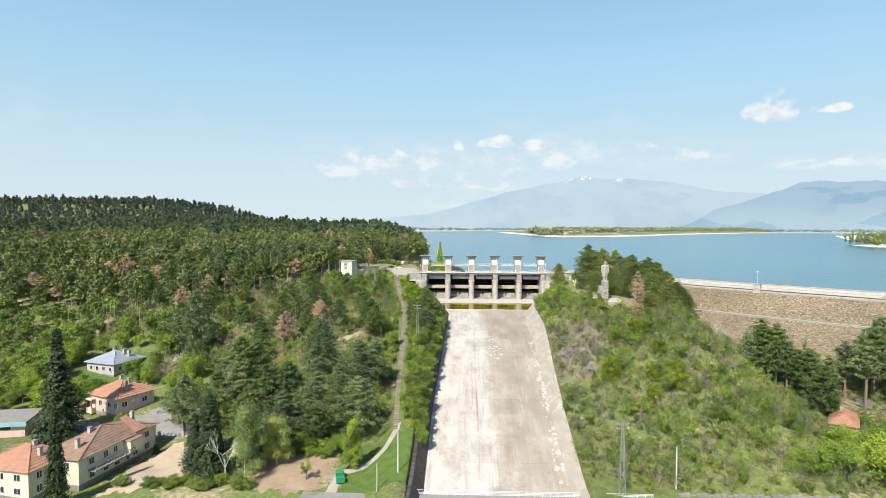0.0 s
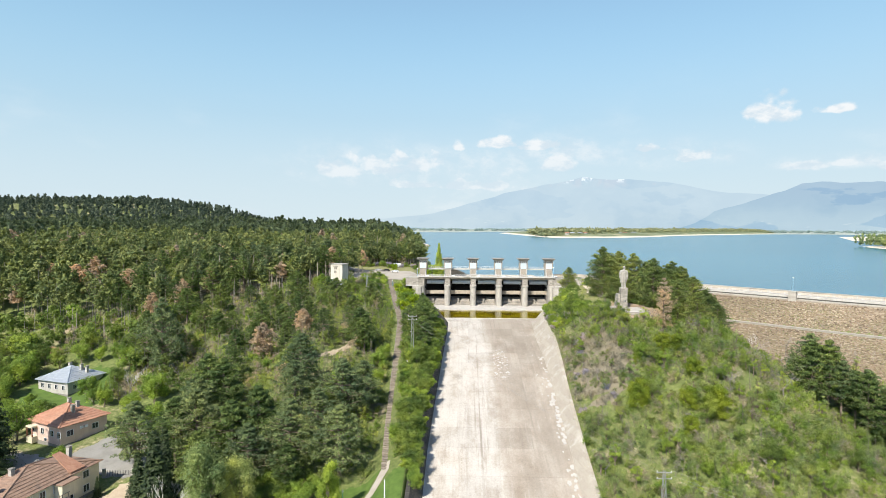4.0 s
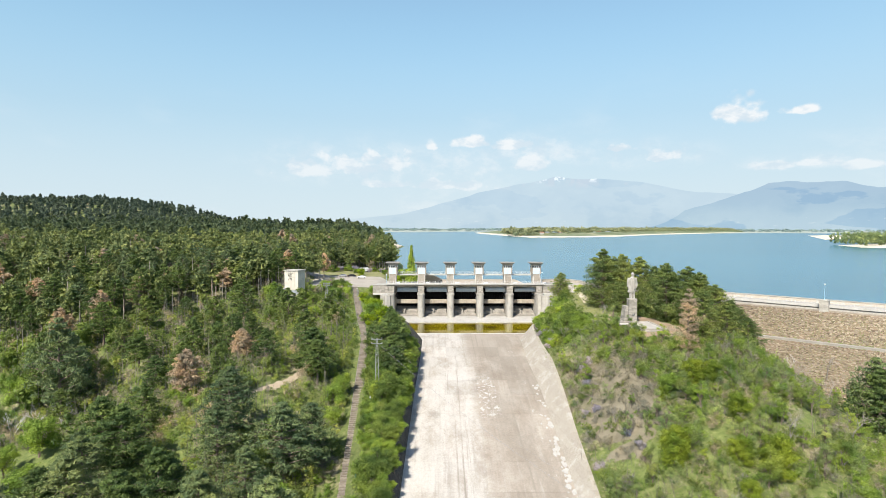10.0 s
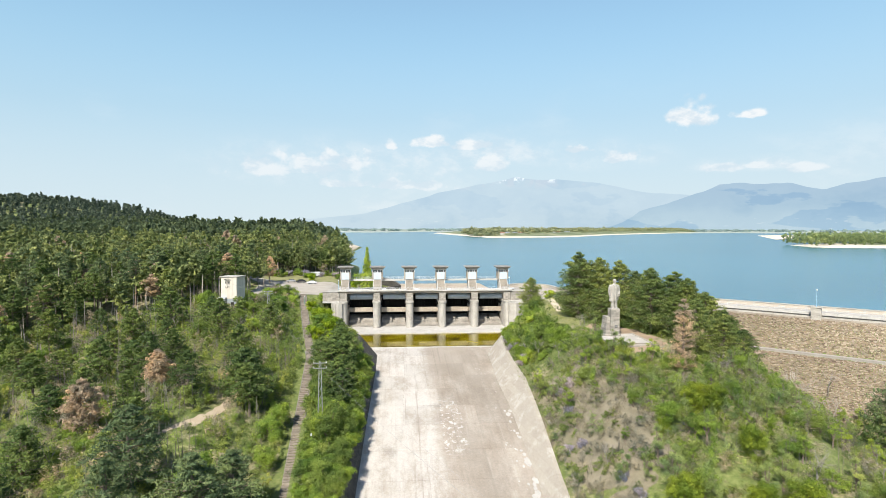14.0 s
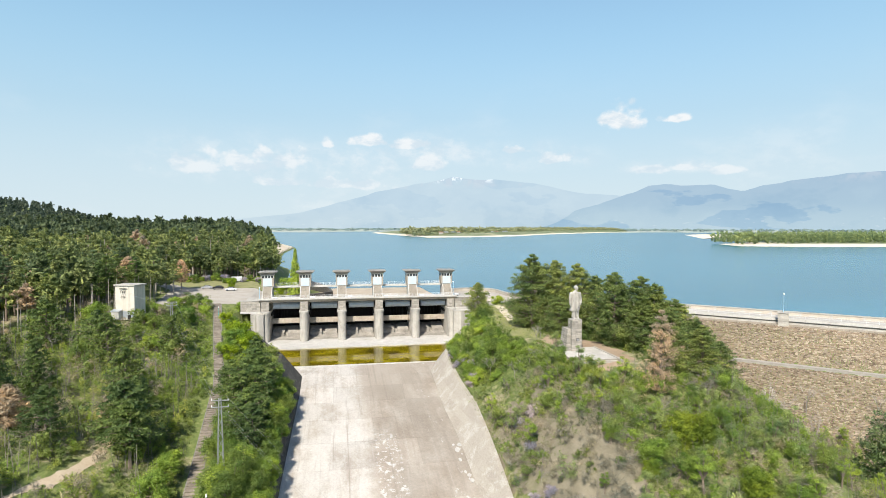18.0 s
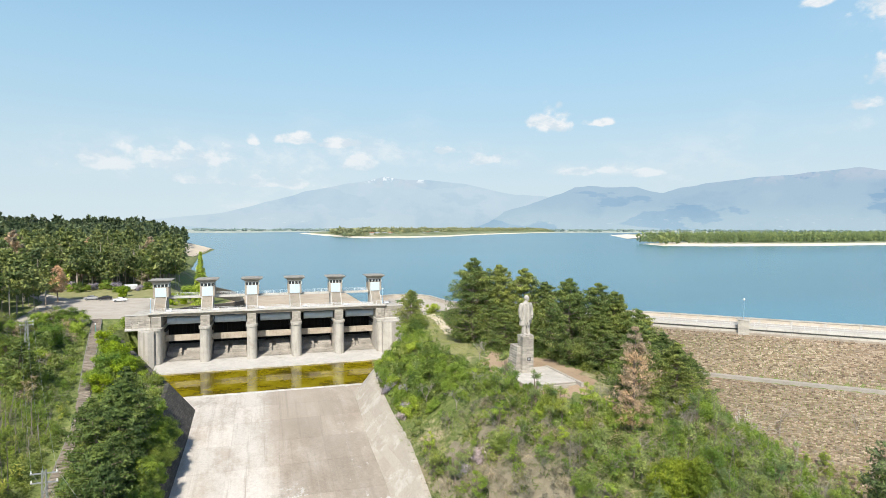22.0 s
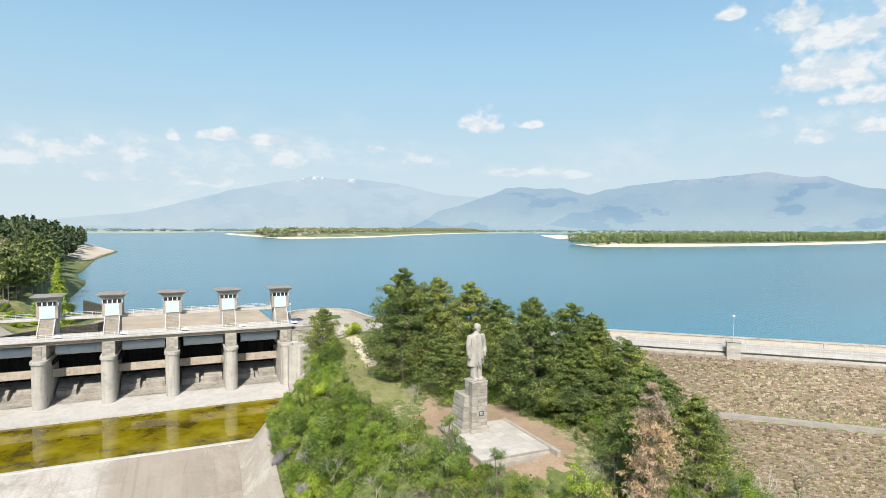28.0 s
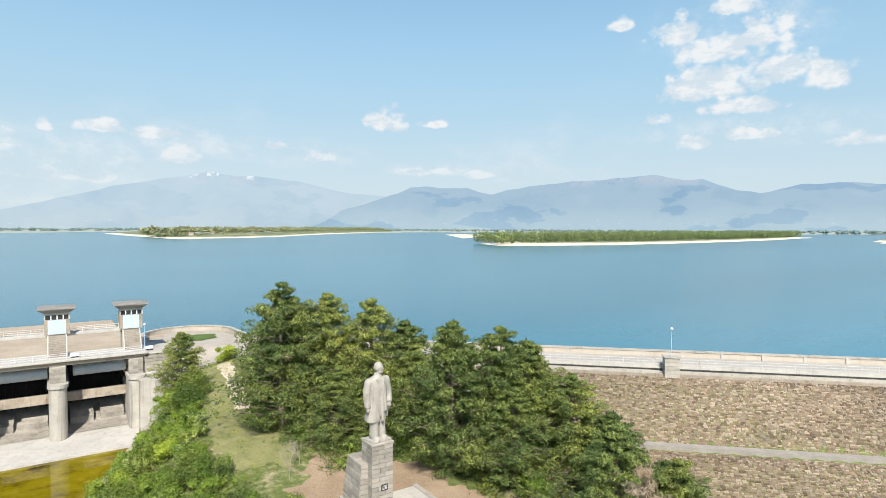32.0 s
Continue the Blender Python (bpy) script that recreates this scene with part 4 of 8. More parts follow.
drape("approach_bank", "dry pale gravel bank of the empty approach", "gravel", [(-34, 6), (33, 6), (44, 30), (54, 86), (-8, 86), (-20, 30)], M["gravel"], 0.15, 1.5, 0.8)
drape("plaza", "pale gravel plaza beside the bridge", "paving", [(31, -9), (50, -13), (57, -9), (53.5, -1), (52.4, 5), (51.5, 12), (48, 18), (43, 20), (37, 18), (33, 9)], M["plaza"], 0.12, 0.8, 0.0)
drape("plaza_lawn", "small oval lawn on the plaza", "lawn", [(39, 7), (44, 5.5), (48, 7.5), (48, 12), (44, 13.5), (39.5, 12)], M["lawn"], 0.24, 0.6, 0.2)


def arc_wall():
    root = thing("plaza_wall", "curved pale parapet wall round the plaza", "wall", kind="structure")
    c, r = Vector((42.5, 10.5)), 9.5
    pts = [(34.2, 8.0)] + [(c.x + r * math.cos(radians(t)), c.y + r * math.sin(radians(t))) for t in range(160, -1, -10)] + [(52.6, 4), (53.4, -1.5), (56.0, -6.6)]
    for (x0, y0), (x1, y1) in zip(pts, pts[1:]):
        l = math.hypot(x1 - x0, y1 - y0)
        nx_, ny_ = -(y1 - y0) / l, (x1 - x0) / l
        o = [(x0, y0), (x1, y1), (x1 + 0.55 * nx_, y1 + 0.55 * ny_), (x0 + 0.55 * nx_, y0 + 0.55 * ny_)]
        part("segment", solid(bmesh.new(), o, 1.0, 5.5), M["wave_panel"], root)
        o = [(x0 - 0.1 * nx_, y0 - 0.1 * ny_), (x1 - 0.1 * nx_, y1 - 0.1 * ny_), (x1 + 0.68 * nx_, y1 + 0.68 * ny_), (x0 + 0.68 * nx_, y0 + 0.68 * ny_)]
        part("coping", solid(bmesh.new(), o, 5.5, 5.75), M["concrete"], root)


def guide_wall():
    root = thing("guide_wall", "curved grey concrete guide wall upstream", "wall", kind="structure")
    pts = [(-31, 7), (-29, 12), (-25, 17), (-19, 21), (-12, 24), (-9, 30), (-10, 40), (-12, 52), (-15, 64), (-22, 80)]
    for (x0, y0), (x1, y1) in zip(pts, pts[1:]):
        dx, dy = x1 - x0, y1 - y0
        l = math.hypot(dx, dy)
        px, py = -dy / l * 0.9, dx / l * 0.9
        part("segment", solid(bmesh.new(), [(x0, y0), (x1, y1), (x1 + px, y1 + py), (x0 + px, y0 + py)], -2, 4.3), M["wall_dark"], root)


drape("headland_beach", "pale sandy beach along the pine headland", "beach", [(-64, 400), (-78, 400), (-92, 470), (-96, 560), (-112, 628), (-64, 628), (-66, 500)], M["sand"], 0.5, 6.0, 1.5)
arc_wall()
guide_wall()

# ---- the far shores, mountains and clouds ----
VIEW = (0.0, -200.0)


def around(az, el, far):
    """A place that far off on a bearing (degrees right of the spillway's axis) and at an elevation."""
    a = radians(az)
    return (VIEW[0] + far * math.sin(a), VIEW[1] + far * math.cos(a), 29.0 + far * math.tan(radians(el)))


def glow(name, colour, alpha=None):
    m = bpy.data.materials.new(name)
    m.use_nodes = True
    nt = m.node_tree
    nt.nodes.remove(nt.nodes["Principled BSDF"])
    e = nt.nodes.new("ShaderNodeEmission")
    g = nt.nodes.new("ShaderNodeNewGeometry")
    return m, nt, e, g.outputs["Position"]


# Emissive slopes: distance haze is painted into the colours by height.
def mountain_material(name, low, high, mid, snowy, cloud_shadow):
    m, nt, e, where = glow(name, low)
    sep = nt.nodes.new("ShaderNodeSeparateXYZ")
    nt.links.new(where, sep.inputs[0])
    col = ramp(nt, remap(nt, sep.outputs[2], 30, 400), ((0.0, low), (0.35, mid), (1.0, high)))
    # Relief shading of the folds is put into the colour.
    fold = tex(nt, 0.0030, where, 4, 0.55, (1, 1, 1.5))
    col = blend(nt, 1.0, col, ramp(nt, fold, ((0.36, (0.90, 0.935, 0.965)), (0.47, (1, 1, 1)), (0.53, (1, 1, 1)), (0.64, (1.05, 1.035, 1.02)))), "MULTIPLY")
    # Painted cloud shadows: darker, bluer patches.
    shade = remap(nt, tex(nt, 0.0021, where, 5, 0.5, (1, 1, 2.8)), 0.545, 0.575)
    col = blend(nt, shade, col, cloud_shadow, "MULTIPLY")
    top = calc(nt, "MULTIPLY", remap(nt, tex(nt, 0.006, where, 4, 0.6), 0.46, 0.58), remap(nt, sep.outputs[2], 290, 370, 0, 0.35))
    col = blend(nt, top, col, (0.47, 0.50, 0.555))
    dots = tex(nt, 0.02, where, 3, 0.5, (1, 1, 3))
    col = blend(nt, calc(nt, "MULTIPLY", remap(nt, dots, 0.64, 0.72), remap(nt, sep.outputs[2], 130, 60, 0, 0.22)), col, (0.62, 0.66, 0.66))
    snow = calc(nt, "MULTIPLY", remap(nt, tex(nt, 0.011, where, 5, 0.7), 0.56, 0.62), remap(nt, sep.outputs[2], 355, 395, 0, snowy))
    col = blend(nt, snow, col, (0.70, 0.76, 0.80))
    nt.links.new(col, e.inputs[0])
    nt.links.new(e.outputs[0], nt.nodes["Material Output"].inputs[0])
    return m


def ridge(name, label, pairs, far, material, rough, seed):
    az = np.arange(-75, 100, 0.35)
    el = np.interp(az, [p[0] for p in pairs], [p[1] for p in pairs])
    rng = np.random.default_rng(seed)
    wob = np.zeros_like(az)
    for k in range(1, 6):
        wob += np.sin(az * 0.9 * 1.9 ** k + rng.uniform(0, 6)) / 1.7 ** k
    el = el + wob * rough * np.clip(el / 3, 0.05, 1)
    rows = [[around(a, e * t - 1.2 * (1 - t), far - 250 * (1 - t)) for t in (0.0, 0.25, 0.5, 0.75, 1.0)] for a, e in zip(az, el)]
    ob = part(name, strip(bmesh.new(), rows), material)
    return tagged(ob, label, "mountains", kind="structure")


# Haze-blue glow colours, each ending with its painted cloud-shadow tint.
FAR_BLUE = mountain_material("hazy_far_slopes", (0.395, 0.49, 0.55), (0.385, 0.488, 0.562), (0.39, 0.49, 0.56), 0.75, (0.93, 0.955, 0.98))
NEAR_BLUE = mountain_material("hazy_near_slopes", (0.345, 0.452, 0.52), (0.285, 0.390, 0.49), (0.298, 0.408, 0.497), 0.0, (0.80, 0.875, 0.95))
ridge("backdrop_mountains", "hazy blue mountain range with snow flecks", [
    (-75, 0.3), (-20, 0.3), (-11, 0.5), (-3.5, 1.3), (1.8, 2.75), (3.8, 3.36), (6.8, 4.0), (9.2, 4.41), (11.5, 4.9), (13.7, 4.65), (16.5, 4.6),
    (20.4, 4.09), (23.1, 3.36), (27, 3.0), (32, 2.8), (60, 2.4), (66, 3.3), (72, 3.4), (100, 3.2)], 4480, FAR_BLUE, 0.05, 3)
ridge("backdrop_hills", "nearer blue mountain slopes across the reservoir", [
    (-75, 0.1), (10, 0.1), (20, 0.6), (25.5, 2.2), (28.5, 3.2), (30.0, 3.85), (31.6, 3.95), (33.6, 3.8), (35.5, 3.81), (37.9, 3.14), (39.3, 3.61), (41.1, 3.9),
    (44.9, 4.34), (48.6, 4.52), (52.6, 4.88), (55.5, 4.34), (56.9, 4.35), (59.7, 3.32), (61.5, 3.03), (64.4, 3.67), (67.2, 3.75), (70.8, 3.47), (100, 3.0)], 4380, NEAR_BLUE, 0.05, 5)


def cloud_material():
    """Open sky with pale haze low down and scattered fair-weather clouds."""
    m, nt, e, where = glow("cloud_and_haze", (1, 1, 1))
    sep = nt.nodes.new("ShaderNodeSeparateXYZ")
    nt.links.new(where, sep.inputs[0])
    n1 = tex(nt, 0.0042, where, 9, 0.66, (1, 1, 1.35))
    n2 = tex(nt, 0.0011, where, 4, 0.5, (1, 1, 2.2))
    # where the frequent clouds stand: bearing, elevation, half width and half height in degrees
    spots = ((-7.5, 6.3, 5.0, 1.5), (-12.3, 5.6, 3.5, 1.0), (0.2, 4.2, 5.5, 0.7), (-5, 4.3, 4, 0.6), (3.2, 8.4, 2.2, 0.8), (-0.7, 8.0, 0.9, 0.6), (7, 8.1, 2.2, 0.7), (9.3, 6.3, 2.2, 1.1),
             (17.7, 7.6, 1.6, 0.6), (21.4, 6.7, 2.0, 0.8), (27.6, 10.3, 2.3, 1.4), (31.9, 9.9, 1.7, 0.5), (30.0, 5.5, 2.2, 0.6), (36.8, 5.2, 1.9, 0.6), (33, 5.5, 1.2, 0.4),
             (57, 13.0, 3.8, 2.4), (62, 13.8, 3.6, 2.6), (66, 12.4, 2.2, 1.5), (59.6, 10.5, 3.5, 0.9), (53, 10.0, 2.0, 0.9), (56.4, 7.7, 1.6, 0.8), (60.9, 8.2, 2.8, 0.7), (68.3, 7.2, 2.6, 0.8), (49.6, 18.2, 1.5, 0.8), (59, 19.0, 3.0, 1.4), (57.5, 15.6, 3.4, 2.0), (54.5, 17.3, 2.5, 1.8), (61.5, 16.4, 2.5, 1.8))
    # thin veils of cloud between and behind them
    veils = ((-8, 5.6, 8.5, 2.3), (2.5, 5.6, 7.5, 2.2), (9.5, 7.0, 6.0, 1.8), (19.5, 6.4, 5.0, 1.4), (34, 5.4, 5.5, 0.7), (61, 8.0, 9.0, 1.6), (60, 16.5, 6.5, 3.2))
    total, veil = None, None
    for k, (az, el, w, h) in enumerate(spots + veils):
        q = around(az, el - (0.3 * h if k < len(spots) else 0.0), 4600)
        d = nt.nodes.new("ShaderNodeVectorMath")
        d.operation = "SUBTRACT"
        nt.links.new(where, d.inputs[0])
        d.inputs[1].default_value = q
        mp = nt.nodes.new("ShaderNodeMapping")
        mp.vector_type = "POINT"
        mp.inputs["Rotation"].default_value = (0, 0, radians(az))
        nt.links.new(d.outputs[0], mp.inputs[0])
        sc = nt.nodes.new("ShaderNodeVectorMath")
        sc.operation = "MULTIPLY"
        nt.links.new(mp.outputs[0], sc.inputs[0])
        sc.inputs[1].default_value = (1 / (80.3 * w * 1.3), 0.0, 1 / (80.3 * h * 1.45))
        ln = nt.nodes.new("ShaderNodeVectorMath")
        ln.operation = "LENGTH"
        low = nt.nodes.new("ShaderNodeVectorMath")
        low.operation = "MULTIPLY"
        nt.links.new(sc.outputs[0], low.inputs[0])
        low.inputs[1].default_value = (1, 1, -2.0)
        flat = nt.nodes.new("ShaderNodeVectorMath")
        flat.operation = "MAXIMUM"
        nt.links.new(sc.outputs[0], flat.inputs[0])
        nt.links.new(low.outputs[0], flat.inputs[1])
        nt.links.new(flat.outputs[0], ln.inputs[0])
        one = remap(nt, ln.outputs["Value"], 1.35, 0.0)
        if k < len(spots):
            total = one if total is None else calc(nt, "MAXIMUM", total, one)
        else:
            veil = one if veil is None else calc(nt, "MAXIMUM", veil, one)
    puff = nt.nodes.new("ShaderNodeTexVoronoi")
    puff.feature = "SMOOTH_F1"
    puff.inputs["Scale"].default_value, puff.inputs["Detail"].default_value, puff.inputs["Smoothness"].default_value = 0.0075, 2.0, 0.6
    nt.links.new(where, puff.inputs["Vector"])
    billow = calc(nt, "MULTIPLY", calc(nt, "SUBTRACT", 0.42, puff.outputs["Distance"]), 0.55)
    body = calc(nt, "ADD", calc(nt, "MULTIPLY", total, 0.80), calc(nt, "ADD", billow, calc(nt, "MULTIPLY", calc(nt, "SUBTRACT", n1, 0.5), 1.15)))
    cloud = calc(nt, "MULTIPLY", remap(nt, body, 0.02, 0.42, 0.0, 0.95), calc(nt, "MULTIPLY", remap(nt, total, 0.01, 0.12), remap(nt, sep.outputs[2], 350, 850, 0.66, 1.0)))
    cloud = calc(nt, "MAXIMUM", cloud, calc(nt, "MULTIPLY", veil, remap(nt, n1, 0.40, 0.66, 0.12, 0.62)))
    wisp = calc(nt, "MULTIPLY", remap(nt, n2, 0.52, 0.75, 0, 0.30), remap(nt, sep.outputs[2], 1400, 300))
    haze = remap(nt, sep.outputs[2], 3420, 200, 0.0, 0.97)
    white = blend(nt, remap(nt, tex(nt, 0.0045, where, 5, 0.6, (1, 1, 2.0)), 0.40, 0.58), (0.485, 0.555, 0.61), (0.645, 0.66, 0.67))
    hazec = ramp(nt, remap(nt, sep.outputs[2], 0, 1900), ((0.0, (0.455, 0.545, 0.595)), (0.45, (0.335, 0.485, 0.58)), (1.0, (0.255, 0.475, 0.62))))
    a = calc(nt, "MAXIMUM", cloud, wisp)
    nt.links.new(blend(nt, a, hazec, white), e.inputs[0])
    alpha = calc(nt, "SUBTRACT", 1.0, calc(nt, "MULTIPLY", calc(nt, "SUBTRACT", 1.0, a), calc(nt, "SUBTRACT", 1.0, haze)))
    tr = nt.nodes.new("ShaderNodeBsdfTransparent")
    mix = nt.nodes.new("ShaderNodeMixShader")
    nt.links.new(alpha, mix.inputs[0])
    nt.links.new(tr.outputs[0], mix.inputs[1])
    nt.links.new(e.outputs[0], mix.inputs[2])
    nt.links.new(mix.outputs[0], nt.nodes["Material Output"].inputs[0])
    return m


rows = [[around(a, t, 4600) for t in (-2, 0, 4, 8, 12, 16, 20, 24, 28, 32, 36)] for a in np.arange(-96, 126.1, 3.0)]
tagged(part("backdrop_sky", strip(bmesh.new(), rows), cloud_material()), "pale hazy sky with scattered white clouds", "sky", kind="structure")


def low_land(name, label, edge, top, material, back):
    """Low land out on the water: a beach rim round an outline, rising to a flat top."""
    c = Vector((sum(p[0] for p in edge) / len(edge), sum(p[1] for p in edge) / len(edge)))
    rows = []
    for k, h in ((1.0, -1.5), (0.985, 0.4), (back, top * 0.35), (back - 0.12, top * 0.8), (back - 0.35, top)):
        rows.append([(c.x + (x - c.x) * k, c.y + (y - c.y) * k, h) for x, y in edge + edge[:1]])
    bm = strip(bmesh.new(), rows)
    bm.faces.new([v for v in bm.verts][-len(edge) - 1:-1])
    return tagged(part(name, bm, material), label, "land", kind="structure")


def shore_material():
    m, nt, p, where = start("far_shore", 0.95, 0, True)
    sep = nt.nodes.new("ShaderNodeSeparateXYZ")
    nt.links.new(where, sep.inputs[0])
    n = tex(nt, 0.03, where, 5, 0.6)
    high = calc(nt, "ADD", sep.outputs[2], calc(nt, "MULTIPLY", n, 3.0))
    sand = ramp(nt, n, ((0.35, (0.58, 0.50, 0.38)), (0.65, (0.74, 0.66, 0.54))))
    green = ramp(nt, tex(nt, 0.012, where, 5, 0.6), ((0.38, (0.10, 0.13, 0.055)), (0.56, (0.16, 0.19, 0.10)), (0.70, (0.34, 0.31, 0.19))))
    nt.links.new(blend(nt, remap(nt, high, 4.0, 5.5), sand, green), p.inputs["Base Color"])
    return m


M["shore"] = shore_material()
# Fields paled and blued: distance haze is painted in.
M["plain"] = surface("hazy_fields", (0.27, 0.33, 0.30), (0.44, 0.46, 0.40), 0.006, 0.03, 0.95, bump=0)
low_land("far_island", "low wooded island with a pale sandy beach", [(150, 2500), (200, 1750), (235, 1345), (420, 1420), (560, 1560), (817, 1960), (1130, 2330), (1700, 2900), (1500, 3300), (500, 3300)], 12, M["shore"], 0.93)
low_land("far_spit", "long sandy spit with a poplar wood", [(640, 700), (605, 600), (680, 565), (800, 545), (950, 545), (1280, 580), (1650, 660), (2050, 765), (2100, 900), (1500, 960), (1100, 900), (800, 800)], 4.6, M["shore"], 0.93)
low_land("far_bank", "thin sandy bank across the water", [(905, 1120), (1035, 1290), (1500, 1500), (2400, 1700), (2500, 2200), (1300, 1800)], 4, M["shore"], 0.9)
low_land("east_bank", "pale sandy bank at the reservoir's edge", [(1400, 360), (1480, 372), (1580, 437), (2300, 640), (2600, 300), (1900, 60)], 8, M["shore"], 0.93)
rows = [[around(a, 0, far)[:2] + (z,) for far, z in ((3250 + 260 * math.sin(a * 0.21) + 120 * math.sin(a * 0.67), -1.5), (3320 + 260 * math.sin(a * 0.21) + 120 * math.sin(a * 0.67), 1.0), (3700, 4.0), (4050, 9.0), (4300, 12.0))] for a in np.arange(-60, 110, 1.5)]
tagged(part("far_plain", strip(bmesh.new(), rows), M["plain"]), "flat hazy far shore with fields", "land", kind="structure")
low_land("headland_spit", "pale sandy spit beyond the pine headland", [(-68, 628), (-85, 660), (-300, 690), (-300, 560), (-105, 570), (-76, 600)], 6, M["sand"], 0.8)

# ---- the monument ----
M["earth"] = surface("trodden_earth", (0.27, 0.19, 0.12), (0.46, 0.35, 0.24), 0.25, 4, 0.95, bump=0.5, depth=0.05)
M["dry_earth"] = surface("dry_slope_earth", (0.16, 0.14, 0.09), (0.34, 0.295, 0.21), 0.3, 4, 0.95, stain=(0.15, 0.15, 0.07), bump=0.7, depth=0.08)
M["paving"] = surface("grey_paving", (0.52, 0.49, 0.44), (0.70, 0.67, 0.61), 0.5, 6, 0.9, piece=0.2, stain=(0.42, 0.39, 0.33))
drape("monument_clearing", "trodden brown earth round the monument", "earth", [(37.5, -84), (40, -91), (49, -93), (54, -87), (54, -72), (48, -64), (40, -67), (38, -76)], M["earth"], 0.06, 0.8, 1.0)
drape("monument_path", "pale worn path across the knoll", "path", [(39.4, -44), (41.6, -44), (43.6, -32), (45.4, -14), (43.2, -13), (41.4, -30)], M["sand"], 0.1, 0.4, 0.15)
drape("knoll_meadow", "dry grass strip across the knoll", "meadow", [(33.5, -62), (41, -66), (42.5, -50), (45, -34), (47.5, -14), (39, -12), (37, -34), (34, -48)], M["meadow"], 0.06, 0.8, 0.6)
drape("dry_slope", "dry grey-brown earth on the bank", "earth", [(20, -100), (24, -94), (33, -93), (38, -102), (38, -118), (34, -132), (25, -138), (20.5, -124)], M["dry_earth"], 0.07, 1.0, 1.6)
drape("hillside_path", "pale sandy footpath over the brushy hillside", "path", [(-55.3, -106.6), (-50.4, -103.4), (-47.0, -95.2), (-47.0, -89.2), (-48.2, -89.2), (-48.6, -94.7), (-51.5, -101.8), (-55.8, -105.8)], M["yard"], 0.1, 0.5, 0.2)
CX, CY, CZ = 44.2, -79.0, 2.15


def blocks(root, x0, x1, y0, y1, z0, z1, course, rng, batter=0.0):
    """Ashlar courses of separate stones with fine joints; batter draws each course in."""
    n = max(1, round((z1 - z0) / course))
    h = (z1 - z0) / n
    for k in range(n):
        b = batter * k / n
        a0, a1, c0, c1 = x0 + b, x1 - b, y0 + b * 0.3, y1 - b
        cuts = [a0, a0 + (a1 - a0) * ((0.36, 0.6)[k % 2] + rng.uniform(-0.05, 0.05)), a1] if a1 - a0 < 2.6 else [a0, a0 + (a1 - a0) * (0.3 + 0.06 * (k % 2)), a0 + (a1 - a0) * (0.62 + 0.08 * (k % 2)), a1]
        ycuts = [c0] + [c0 + (c1 - c0) * t for t in ((0.45,) if k % 2 else (0.6,))] + [c1]
        for u, v in zip(cuts, cuts[1:]):
            for p, q in zip(ycuts, ycuts[1:]):
                g, o = 0.022, rng.uniform(0, 0.03)
                part("stone_block", boxes((u + g, v - g, p + g - o * (p == c0), q - g, z0 + k * h + g, z0 + (k + 1) * h - g), bevel=0.02), M["stonework"], root)
    part("core", boxes((x0 + batter + 0.08, x1 - batter - 0.08, y0 + batter * 0.3 + 0.08, y1 - batter - 0.08, z0, z1 - 0.03)), M["concrete_dark"], root)


